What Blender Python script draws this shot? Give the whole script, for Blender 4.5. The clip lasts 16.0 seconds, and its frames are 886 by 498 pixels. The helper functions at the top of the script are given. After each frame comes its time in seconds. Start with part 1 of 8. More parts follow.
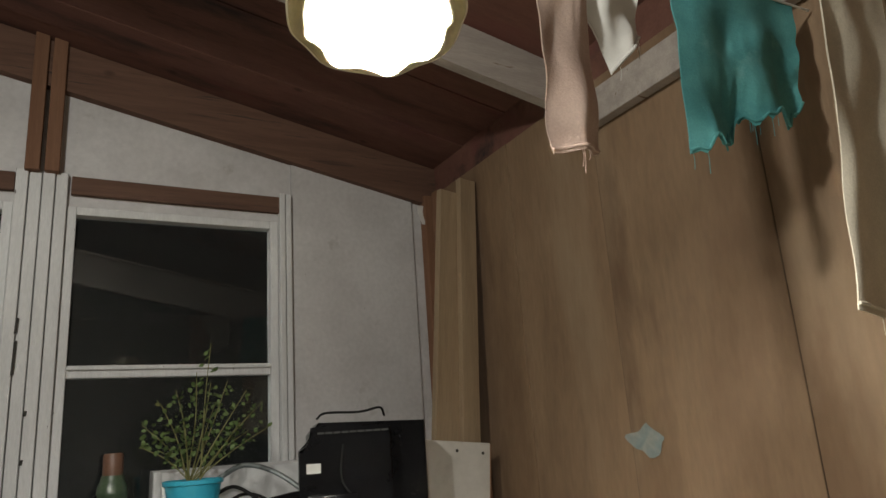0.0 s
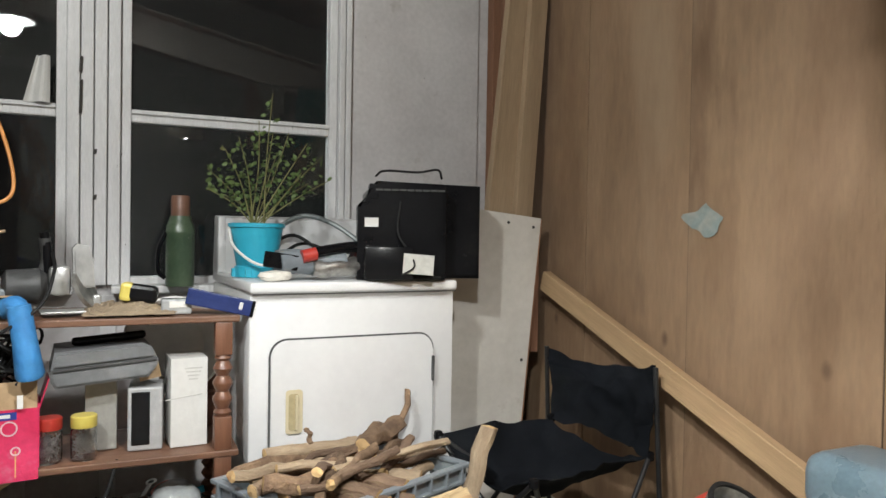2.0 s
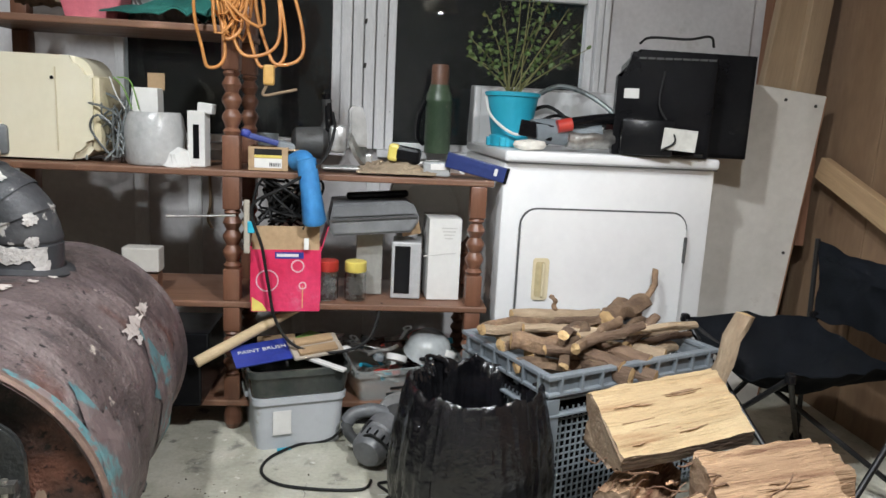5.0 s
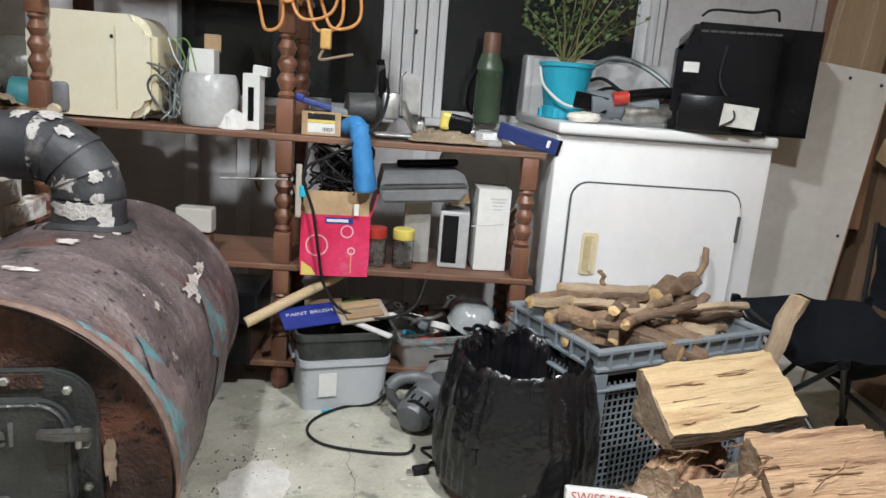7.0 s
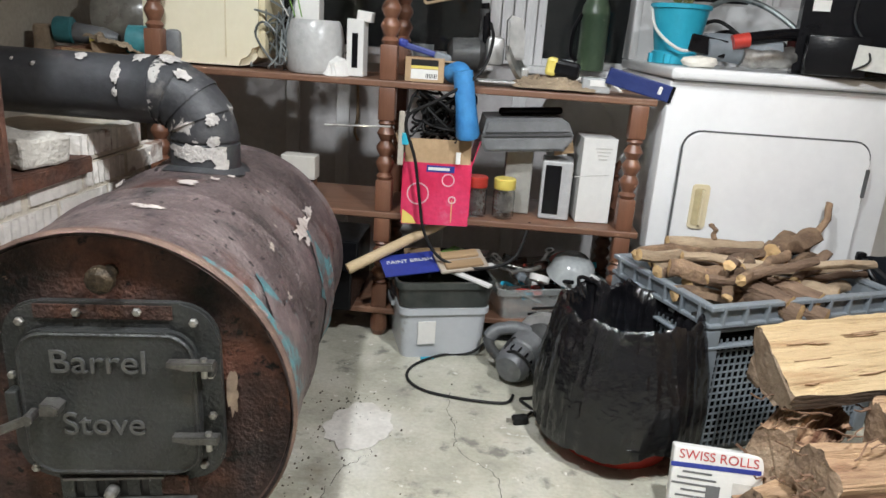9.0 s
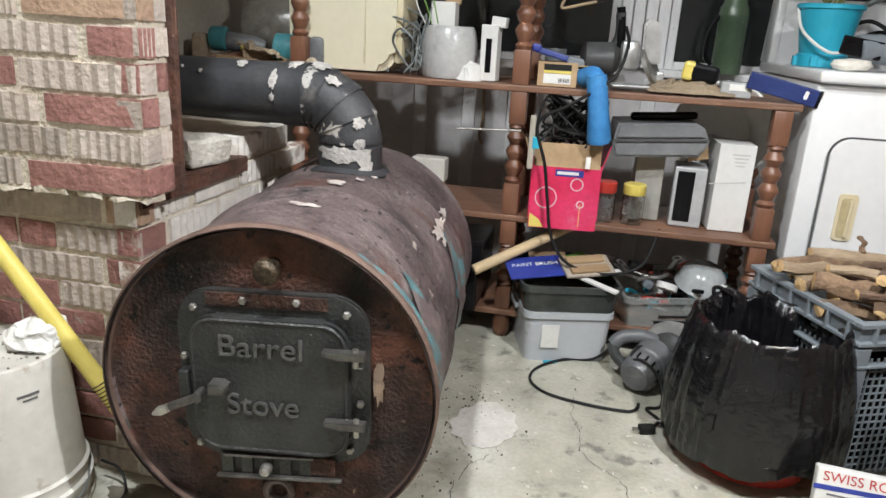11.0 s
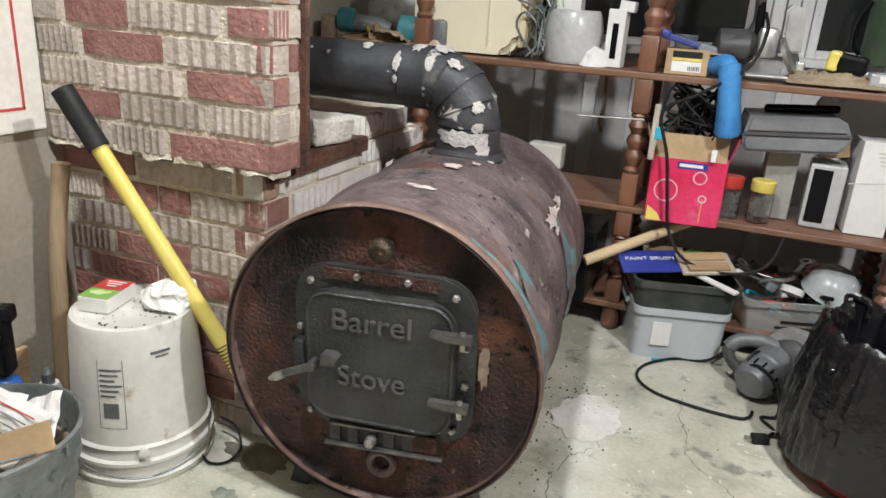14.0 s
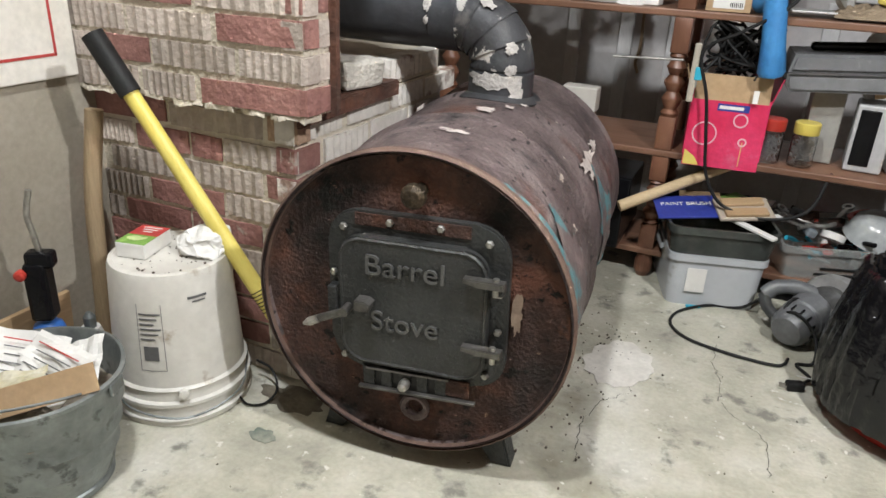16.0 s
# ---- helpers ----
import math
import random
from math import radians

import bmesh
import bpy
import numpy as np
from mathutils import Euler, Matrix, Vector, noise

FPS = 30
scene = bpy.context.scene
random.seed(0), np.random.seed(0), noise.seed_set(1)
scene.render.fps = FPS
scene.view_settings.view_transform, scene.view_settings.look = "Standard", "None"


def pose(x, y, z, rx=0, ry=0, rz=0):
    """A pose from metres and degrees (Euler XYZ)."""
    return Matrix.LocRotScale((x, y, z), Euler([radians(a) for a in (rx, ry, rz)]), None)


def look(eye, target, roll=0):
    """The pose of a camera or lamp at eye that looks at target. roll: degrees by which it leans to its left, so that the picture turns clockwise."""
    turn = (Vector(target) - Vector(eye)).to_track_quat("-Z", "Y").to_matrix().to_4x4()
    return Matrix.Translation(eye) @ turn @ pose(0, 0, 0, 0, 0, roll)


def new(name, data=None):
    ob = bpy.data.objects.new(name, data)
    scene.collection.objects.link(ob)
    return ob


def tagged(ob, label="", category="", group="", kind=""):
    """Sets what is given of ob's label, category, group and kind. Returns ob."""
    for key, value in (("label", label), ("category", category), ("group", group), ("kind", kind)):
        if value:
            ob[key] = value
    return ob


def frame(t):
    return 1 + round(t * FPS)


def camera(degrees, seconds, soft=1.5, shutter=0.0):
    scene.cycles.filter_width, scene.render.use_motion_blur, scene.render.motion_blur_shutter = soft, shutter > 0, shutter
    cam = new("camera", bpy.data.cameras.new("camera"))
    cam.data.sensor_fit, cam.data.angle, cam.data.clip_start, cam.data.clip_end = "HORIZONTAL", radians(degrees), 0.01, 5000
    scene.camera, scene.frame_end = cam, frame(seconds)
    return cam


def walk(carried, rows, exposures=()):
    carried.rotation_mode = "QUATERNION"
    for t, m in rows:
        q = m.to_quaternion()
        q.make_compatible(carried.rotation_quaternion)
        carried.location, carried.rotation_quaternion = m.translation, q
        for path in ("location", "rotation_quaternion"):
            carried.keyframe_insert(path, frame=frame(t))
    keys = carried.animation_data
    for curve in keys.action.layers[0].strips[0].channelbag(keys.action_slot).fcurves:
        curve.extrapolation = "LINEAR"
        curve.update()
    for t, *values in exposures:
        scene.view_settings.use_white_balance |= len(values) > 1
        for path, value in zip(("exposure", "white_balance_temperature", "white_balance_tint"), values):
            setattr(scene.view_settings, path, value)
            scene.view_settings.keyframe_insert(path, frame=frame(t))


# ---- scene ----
cam = camera(63.8, 16.0)
PATH = [
    (0, (-0.315, -2.239, 1.172), (0.598, -0.535, 1.686), -4.0),
    (0.5, (-0.326, -2.209, 1.119), (0.582, -0.458, 1.453), -3.3),
    (1, (-0.328, -2.191, 1.089), (0.56, -0.41, 1.294), -1.9),
    (1.5, (-0.342, -2.179, 1.073), (0.529, -0.381, 1.15), -0.6),
    (2, (-0.348, -2.174, 1.061), (0.471, -0.349, 1.028), 0.9),
    (2.5, (-0.361, -2.177, 1.046), (0.339, -0.305, 0.972), 2.2),
    (3, (-0.373, -2.166, 1.044), (0.216, -0.257, 0.959), 2.7),
    (3.5, (-0.385, -2.166, 1.052), (0.107, -0.23, 0.956), 2.3),
    (4, (-0.392, -2.162, 1.048), (0.019, -0.212, 0.879), 2.1),
    (4.5, (-0.384, -2.154, 1.028), (-0.097, -0.19, 0.782), 2.1),
    (5, (-0.401, -2.154, 1.009), (-0.199, -0.198, 0.641), 2.9),
    (7.5, (-0.456, -2.145, 1.0), (-0.344, -0.205, 0.528), 4.3),
    (8, (-0.456, -2.14, 0.988), (-0.38, -0.207, 0.482), 3.9),
    (8.5, (-0.474, -2.14, 0.98), (-0.507, -0.217, 0.433), 3.6),
    (9, (-0.505, -2.131, 0.971), (-0.61, -0.221, 0.385), 3.9),
    (9.5, (-0.53, -2.141, 0.967), (-0.76, -0.245, 0.374), 3.0),
    (12, (-0.574, -2.17, 0.981), (-1.073, -0.334, 0.364), 4.0),
    (12.5, (-0.573, -2.17, 0.982), (-1.171, -0.373, 0.342), 3.8),
    (13, (-0.574, -2.169, 0.981), (-1.227, -0.396, 0.323), 3.4),
    (13.5, (-0.575, -2.168, 0.98), (-1.234, -0.401, 0.312), 3.6),
    (14, (-0.576, -2.167, 0.979), (-1.252, -0.403, 0.321), 3.7),
    (14.5, (-0.577, -2.166, 0.979), (-1.284, -0.416, 0.319), 3.4),
    (15, (-0.579, -2.164, 0.977), (-1.307, -0.44, 0.273), 3.1),
    (15.5, (-0.583, -2.161, 0.974), (-1.32, -0.465, 0.211), 2.8),
    (16, (-0.585, -2.16, 0.973), (-1.309, -0.476, 0.171), 2.8),
]
walk(cam, [(t, look(eye, target, roll)) for t, eye, target, roll in PATH],
     exposures=[(0, -0.12, 7600, 10), (0.5, 1.02, 7500, 10), (1.0, 1.02, 7250, 10), (1.5, 0.84, 7000, 10), (2.0, 0.63, 6950, 10), (3.5, 0.59, 6800, 11), (5, 0.56, 6600, 11), (9, 0.56, 6650, 11), (12.5, 0.60, 6800, 12), (14.5, 0.53, 6850, 12), (16, 0.49, 6850, 12)])

# ---- world and lamps ----
world = bpy.data.worlds.new("night")
world.use_nodes = True
world.node_tree.nodes["Background"].inputs["Color"].default_value = (0.02, 0.03, 0.045, 1)
world.node_tree.nodes["Background"].inputs["Strength"].default_value = 0.15
scene.world = world


def bulb(name, place, watts, radius, colour):
    data = bpy.data.lights.new(name, "POINT")
    data.energy, data.shadow_soft_size, data.color = watts, radius, colour
    ob = new(name, data)
    ob.location = place
    return ob


LAMP = Vector((0.04, -1.43, 1.775))
AIM = Vector((-0.10, -0.22, -1.0)).normalized()
bulb("lamp_light", LAMP + AIM * 0.022, 76, 0.035, (0.90, 0.95, 1.0))
SECOND = Vector((-1.06, -1.74, 2.45))
bulb("second_lamp_light", SECOND, 108, 0.07, (0.88, 0.95, 1.0))


# ---- materials ----
def material(name, colours, rough=0.7, metal=0.0, scale=6.0, fine=60.0, bump=0.15, stretch=(1, 1, 1), spots=None,
             per_object=0.0, rough_var=0.15, detail=6.0, coat=0.0, lo=0.35, hi=0.65, grain_mix=0.35, spec=0.5):
    """A surface of two or three colours mingled at a broad and a fine scale, with relief, and spots of another colour."""
    m = bpy.data.materials.new(name)
    m.use_nodes = True
    n, l = m.node_tree.nodes, m.node_tree.links
    b = n["Principled BSDF"]
    tc = n.new("ShaderNodeTexCoord")
    mp = n.new("ShaderNodeMapping")
    mp.inputs["Scale"].default_value = stretch
    l.new(tc.outputs["Object"], mp.inputs["Vector"])
    vec = mp.outputs["Vector"]
    if per_object:
        oi = n.new("ShaderNodeObjectInfo")
        sh = n.new("ShaderNodeVectorMath")
        sh.operation = "MULTIPLY_ADD"
        sh.inputs[1].default_value = (1, 1, 1)
        mul = n.new("ShaderNodeMath")
        mul.operation = "MULTIPLY"
        mul.inputs[1].default_value = 37.0
        l.new(oi.outputs["Random"], mul.inputs[0])
        l.new(vec, sh.inputs[0])
        l.new(mul.outputs[0], sh.inputs[2])
        vec = sh.outputs["Vector"]
    a = n.new("ShaderNodeTexNoise")
    a.inputs["Scale"].default_value, a.inputs["Detail"].default_value, a.inputs["Roughness"].default_value = scale, detail, 0.62
    l.new(vec, a.inputs["Vector"])
    f = n.new("ShaderNodeTexNoise")
    f.inputs["Scale"].default_value, f.inputs["Detail"].default_value = fine, 5.0
    l.new(vec, f.inputs["Vector"])
    ramp = n.new("ShaderNodeValToRGB")
    cs = list(colours)
    ramp.color_ramp.elements[0].position, ramp.color_ramp.elements[1].position = lo, hi
    ramp.color_ramp.elements[0].color, ramp.color_ramp.elements[1].color = (*cs[0], 1), (*cs[-1], 1)
    for k, c in enumerate(cs[1:-1]):
        e = ramp.color_ramp.elements.new(lo + (hi - lo) * (k + 1) / (len(cs) - 1))
        e.color = (*c, 1)
    l.new(a.outputs["Fac"], ramp.inputs["Fac"])
    grain = n.new("ShaderNodeMix")
    grain.data_type, grain.blend_type = "RGBA", "MULTIPLY"
    grain.inputs["Factor"].default_value = grain_mix
    l.new(ramp.outputs["Color"], grain.inputs["A"])
    gr = n.new("ShaderNodeMapRange")
    gr.inputs["From Min"].default_value, gr.inputs["From Max"].default_value = 0.3, 0.7
    gr.inputs["To Min"].default_value, gr.inputs["To Max"].default_value = 0.75, 1.2
    l.new(f.outputs["Fac"], gr.inputs["Value"])
    l.new(gr.outputs["Result"], grain.inputs["B"])
    out = grain.outputs["Result"]
    if per_object:
        hs = n.new("ShaderNodeHueSaturation")
        vr = n.new("ShaderNodeMapRange")
        vr.inputs["To Min"].default_value, vr.inputs["To Max"].default_value = 1 - per_object, 1 + per_object
        l.new(oi.outputs["Random"], vr.inputs["Value"])
        l.new(vr.outputs["Result"], hs.inputs["Value"])
        l.new(out, hs.inputs["Color"])
        out = hs.outputs["Color"]
    for colour, sc, cut, soft in spots or ():
        sp = n.new("ShaderNodeTexNoise")
        sp.inputs["Scale"].default_value, sp.inputs["Detail"].default_value, sp.inputs["Roughness"].default_value = sc, 6.0, 0.6
        l.new(vec, sp.inputs["Vector"])
        cutter = n.new("ShaderNodeMapRange")
        cutter.inputs["From Min"].default_value, cutter.inputs["From Max"].default_value = cut, cut + soft
        l.new(sp.outputs["Fac"], cutter.inputs["Value"])
        mx = n.new("ShaderNodeMix")
        mx.data_type = "RGBA"
        l.new(cutter.outputs["Result"], mx.inputs["Factor"])
        l.new(out, mx.inputs["A"])
        mx.inputs["B"].default_value = (*colour, 1)
        out = mx.outputs["Result"]
    l.new(out, b.inputs["Base Color"])
    b.inputs["Metallic"].default_value = metal
    b.inputs["Coat Weight"].default_value = coat
    b.inputs["Specular IOR Level"].default_value = spec
    rr = n.new("ShaderNodeMapRange")
    rr.inputs["To Min"].default_value, rr.inputs["To Max"].default_value = max(0.03, rough - rough_var), min(1, rough + rough_var)
    l.new(a.outputs["Fac"], rr.inputs["Value"])
    l.new(rr.outputs["Result"], b.inputs["Roughness"])
    if bump:
        bp = n.new("ShaderNodeBump")
        bp.inputs["Strength"].default_value, bp.inputs["Distance"].default_value = bump, 0.01
        l.new(f.outputs["Fac"], bp.inputs["Height"])
        l.new(bp.outputs["Normal"], b.inputs["Normal"])
    return m


def wood(name, dark, light, axis=2, rings=7.0, rough=0.75, per_object=0.12, spots=None, knots=True, bump=0.2, across=9.0):
    """Sawn wood with long grain along an axis and a few dark knots."""
    st = [across, across, across]
    st[axis] = 0.55
    sp = list(spots or [])
    m = material(name, (dark, light, tuple(0.5 * (p + q) for p, q in zip(dark, light)), light), rough, scale=rings * 0.3, fine=28, bump=bump,
                 stretch=st, per_object=per_object, spots=sp, lo=0.25, hi=0.75)
    if knots:
        n, l = m.node_tree.nodes, m.node_tree.links
        b = n["Principled BSDF"]
        src = b.inputs["Base Color"].links[0].from_socket
        tc = n.new("ShaderNodeTexCoord")
        vo = n.new("ShaderNodeTexVoronoi")
        vo.inputs["Scale"].default_value = 3.2
        mp = n.new("ShaderNodeMapping")
        s3 = [1.3, 1.3, 1.3]
        s3[axis] = 0.8
        mp.inputs["Scale"].default_value = s3
        l.new(tc.outputs["Object"], mp.inputs["Vector"])
        l.new(mp.outputs["Vector"], vo.inputs["Vector"])
        mr = n.new("ShaderNodeMapRange")
        mr.inputs["From Min"].default_value, mr.inputs["From Max"].default_value = 0.035, 0.085
        mr.inputs["To Min"].default_value, mr.inputs["To Max"].default_value = 0.65, 0.0
        l.new(vo.outputs["Distance"], mr.inputs["Value"])
        mx = n.new("ShaderNodeMix")
        mx.data_type = "RGBA"
        l.new(mr.outputs["Result"], mx.inputs["Factor"])
        l.new(src, mx.inputs["A"])
        mx.inputs["B"].default_value = (dark[0] * 0.35, dark[1] * 0.3, dark[2] * 0.28, 1)
        l.new(mx.outputs["Result"], b.inputs["Base Color"])
    return m


def glass(name, tint=(1, 1, 1), rough=0.0):
    m = bpy.data.materials.new(name)
    m.use_nodes = True
    b = m.node_tree.nodes["Principled BSDF"]
    b.inputs["Base Color"].default_value = (*tint, 1)
    b.inputs["Transmission Weight"].default_value = 1.0
    b.inputs["Roughness"].default_value = rough
    b.inputs["IOR"].default_value = 1.45
    return m


CONCRETE = material("concrete", ((0.31, 0.30, 0.243), (0.45, 0.437, 0.355), (0.55, 0.54, 0.475)), 0.85, scale=3.5, fine=90, bump=0.25,
                    spots=[((0.25, 0.235, 0.18), 3.2, 0.54, 0.16), ((0.20, 0.195, 0.165), 11, 0.58, 0.09), ((0.62, 0.61, 0.55), 26, 0.64, 0.03), ((0.03, 0.03, 0.028), 45, 0.70, 0.02)])
PLASTER_PATCH = material("patch", ((0.55, 0.53, 0.48), (0.68, 0.66, 0.61)), 0.9, scale=8, fine=80, bump=0.2, spots=[((0.3, 0.28, 0.25), 16, 0.63, 0.05)])
WHITE_WALL = material("white_wall", ((0.56, 0.54, 0.535), (0.69, 0.67, 0.665)), 0.8, scale=2.2, fine=50, bump=0.1,
                      spots=[((0.36, 0.33, 0.30), 5, 0.66, 0.12), ((0.14, 0.12, 0.11), 30, 0.74, 0.02)], grain_mix=0.25)
WHITE_TRIM = material("white_trim", ((0.66, 0.655, 0.65), (0.78, 0.775, 0.77)), 0.6, scale=5, fine=60, bump=0.12, stretch=(3, 3, 0.6),
                      spots=[((0.10, 0.08, 0.07), 14, 0.71, 0.02)], grain_mix=0.25)
GREY_WALL = material("grey_wall", ((0.28, 0.25, 0.20), (0.36, 0.325, 0.265)), 0.85, scale=3, fine=70, bump=0.15, spots=[((0.5, 0.47, 0.4), 20, 0.72, 0.03)])
PLY = wood("plywood", (0.165, 0.096, 0.053), (0.26, 0.170, 0.102), 2, 3.4, 0.7, 0.10, spots=[((0.125, 0.067, 0.034), 0.9, 0.46, 0.25), ((0.105, 0.058, 0.032), 1.7, 0.58, 0.2), ((0.30, 0.212, 0.135), 1.1, 0.58, 0.2)], across=2.2)
SEAMWOOD = material("seam_shade", ((0.07, 0.045, 0.026), (0.11, 0.07, 0.042)), 0.9, scale=3)
CEIL = wood("ceiling_board", (0.085, 0.034, 0.026), (0.165, 0.072, 0.052), 0, 4, 0.85, 0.1, spots=[((0.035, 0.022, 0.020), 1.2, 0.55, 0.14), ((0.16, 0.05, 0.045), 1.0, 0.56, 0.2)], across=4.0)
BEAM = wood("beam", (0.085, 0.042, 0.030), (0.155, 0.082, 0.055), 0, 6, 0.85, 0.1, spots=[((0.03, 0.02, 0.018), 2, 0.58, 0.12), ((0.045, 0.03, 0.028), 6, 0.62, 0.08)])
GREYBEAM = material("painted_beam", ((0.33, 0.29, 0.26), (0.45, 0.40, 0.36)), 0.8, scale=4, fine=50, stretch=(0.5, 4, 4), spots=[((0.15, 0.09, 0.06), 8, 0.64, 0.06)])
STUD = wood("stud", (0.16, 0.07, 0.04), (0.26, 0.13, 0.075), 2, 6, 0.85)
PINE = wood("pine", (0.22, 0.148, 0.088), (0.34, 0.243, 0.153), 2, 5, 0.7, 0.08)
PINE_Y = wood("pine_board", (0.26, 0.165, 0.085), (0.42, 0.28, 0.155), 1, 5, 0.7, 0.08)
SHELF = wood("shelf_wood", (0.10, 0.045, 0.025), (0.20, 0.10, 0.06), 0, 6, 0.5, 0.05, knots=False, bump=0.08, spots=[((0.26, 0.19, 0.14), 6, 0.63, 0.1)])
POST = wood("post_wood", (0.10, 0.04, 0.022), (0.19, 0.085, 0.05), 2, 6, 0.4, 0.05, knots=False, bump=0.06)
ENAMEL = material("enamel", ((0.71, 0.71, 0.71), (0.79, 0.79, 0.785)), 0.30, scale=3, fine=40, bump=0.02, rough_var=0.08, coat=0.3,
                  spots=[((0.45, 0.42, 0.38), 30, 0.77, 0.02)], grain_mix=0.06)
CREAM = material("cream", ((0.60, 0.52, 0.33), (0.68, 0.60, 0.42)), 0.45, scale=6, fine=40, bump=0.03, grain_mix=0.1)
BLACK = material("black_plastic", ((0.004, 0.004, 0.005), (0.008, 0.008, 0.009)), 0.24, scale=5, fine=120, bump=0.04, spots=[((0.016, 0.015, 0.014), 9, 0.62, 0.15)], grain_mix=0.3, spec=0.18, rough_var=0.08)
PANELW = material("panel", ((0.52, 0.49, 0.44), (0.62, 0.59, 0.54)), 0.65, scale=3, fine=40, bump=0.06, spots=[((0.36, 0.31, 0.26), 6, 0.63, 0.1)], grain_mix=0.2)
BARREL = material("barrel_steel", ((0.075, 0.056, 0.054), (0.14, 0.105, 0.103), (0.20, 0.16, 0.155)), 0.58, metal=0.25, scale=5, fine=70, bump=0.7,
                  spots=[((0.115, 0.055, 0.042), 4.5, 0.56, 0.1), ((0.060, 0.050, 0.050), 13, 0.54, 0.14), ((0.19, 0.15, 0.145), 7, 0.62, 0.06), ((0.36, 0.31, 0.27), 24, 0.69, 0.02), ((0.024, 0.020, 0.020), 46, 0.62, 0.03)])
TEAL_PAINT = material("teal_paint", ((0.06, 0.15, 0.165), (0.10, 0.22, 0.235)), 0.6, scale=8, fine=50, bump=0.3,
                      spots=[((0.11, 0.08, 0.078), 8, 0.47, 0.05), ((0.15, 0.11, 0.105), 26, 0.53, 0.04)])
RUST = material("rust", ((0.026, 0.019, 0.017), (0.070, 0.038, 0.030), (0.165, 0.072, 0.050)), 0.8, metal=0.1, scale=6, fine=120, bump=0.6,
                spots=[((0.010, 0.009, 0.0085), 4, 0.50, 0.14), ((0.19, 0.078, 0.042), 7, 0.62, 0.10), ((0.012, 0.010, 0.009), 30, 0.58, 0.06), ((0.30, 0.20, 0.14), 24, 0.69, 0.03)], spec=0.3)
IRON = material("cast_iron", ((0.028, 0.030, 0.030), (0.052, 0.054, 0.053)), 0.42, metal=0.3, scale=7, fine=130, bump=0.35, spots=[((0.06, 0.055, 0.05), 12, 0.66, 0.08)])
BOLT = material("bolt", ((0.30, 0.29, 0.27), (0.50, 0.49, 0.46)), 0.4, metal=0.9, scale=40, fine=90, bump=0.1)
PIPE = material("stove_pipe", ((0.030, 0.032, 0.037), (0.065, 0.067, 0.072)), 0.48, metal=0.3, scale=5, fine=60, bump=0.12, spots=[((0.10, 0.09, 0.085), 8, 0.67, 0.06)])
PIPEWORN = material("worn_pipe", ((0.032, 0.033, 0.037), (0.070, 0.071, 0.075)), 0.6, metal=0.3, scale=5, fine=60, bump=0.2,
                    spots=[((0.12, 0.115, 0.11), 10, 0.56, 0.08), ((0.46, 0.44, 0.41), 17, 0.60, 0.025)])
CEMENT = material("furnace_cement", ((0.36, 0.34, 0.32), (0.54, 0.51, 0.48)), 0.95, scale=20, fine=110, bump=0.6)
BRICK = material("brick", ((0.35, 0.295, 0.25), (0.47, 0.405, 0.355)), 0.9, scale=9, fine=80, bump=0.5, per_object=0.22, spots=[((0.42, 0.37, 0.31), 18, 0.62, 0.06)])
REDBRICK = material("red_brick", ((0.23, 0.105, 0.09), (0.33, 0.165, 0.14)), 0.9, scale=9, fine=80, bump=0.5, per_object=0.2, spots=[((0.40, 0.33, 0.28), 18, 0.64, 0.06)])
MORTAR = material("mortar", ((0.54, 0.48, 0.385), (0.66, 0.60, 0.50)), 0.95, scale=14, fine=110, bump=0.6)
LIMEWASH = material("pale_brick", ((0.62, 0.58, 0.52), (0.76, 0.72, 0.67)), 0.9, scale=8, fine=70, bump=0.5, per_object=0.15, spots=[((0.30, 0.20, 0.16), 8, 0.60, 0.08)])
WHITEPLASTIC = material("white_plastic", ((0.58, 0.56, 0.51), (0.70, 0.68, 0.63)), 0.45, scale=5, fine=50, bump=0.05, spots=[((0.36, 0.30, 0.23), 9, 0.64, 0.08), ((0.1, 0.08, 0.06), 26, 0.72, 0.02)], grain_mix=0.2)
GALV = material("galvanised", ((0.20, 0.22, 0.22), (0.34, 0.37, 0.37)), 0.45, metal=0.7, scale=9, fine=60, bump=0.12, spots=[((0.14, 0.15, 0.15), 16, 0.58, 0.06)])
YELLOW = material("yellow_paint", ((0.64, 0.51, 0.10), (0.74, 0.62, 0.17)), 0.4, scale=7, fine=50, bump=0.04, spots=[((0.30, 0.22, 0.06), 16, 0.70, 0.03)], grain_mix=0.1)
RUBBER = material("black_rubber", ((0.008, 0.008, 0.008), (0.016, 0.016, 0.016)), 0.6, scale=20, fine=90, bump=0.1, spec=0.25)
GREYPLASTIC = material("grey_plastic", ((0.16, 0.185, 0.205), (0.22, 0.245, 0.265)), 0.5, scale=6, fine=60, bump=0.06, spots=[((0.30, 0.27, 0.22), 14, 0.68, 0.06)], grain_mix=0.2)
CLEARPLASTIC = glass("clear_plastic", (0.98, 0.99, 0.99), 0.02)
TUBPLASTIC = material("tub_plastic", ((0.42, 0.44, 0.46), (0.50, 0.52, 0.54)), 0.35, scale=4, fine=40, bump=0.03, spots=[((0.30, 0.29, 0.27), 12, 0.66, 0.08)], grain_mix=0.1)
BAG = material("bin_bag", ((0.004, 0.004, 0.005), (0.009, 0.009, 0.010)), 0.22, scale=7, fine=34, bump=0.6, rough_var=0.08, spec=0.45)
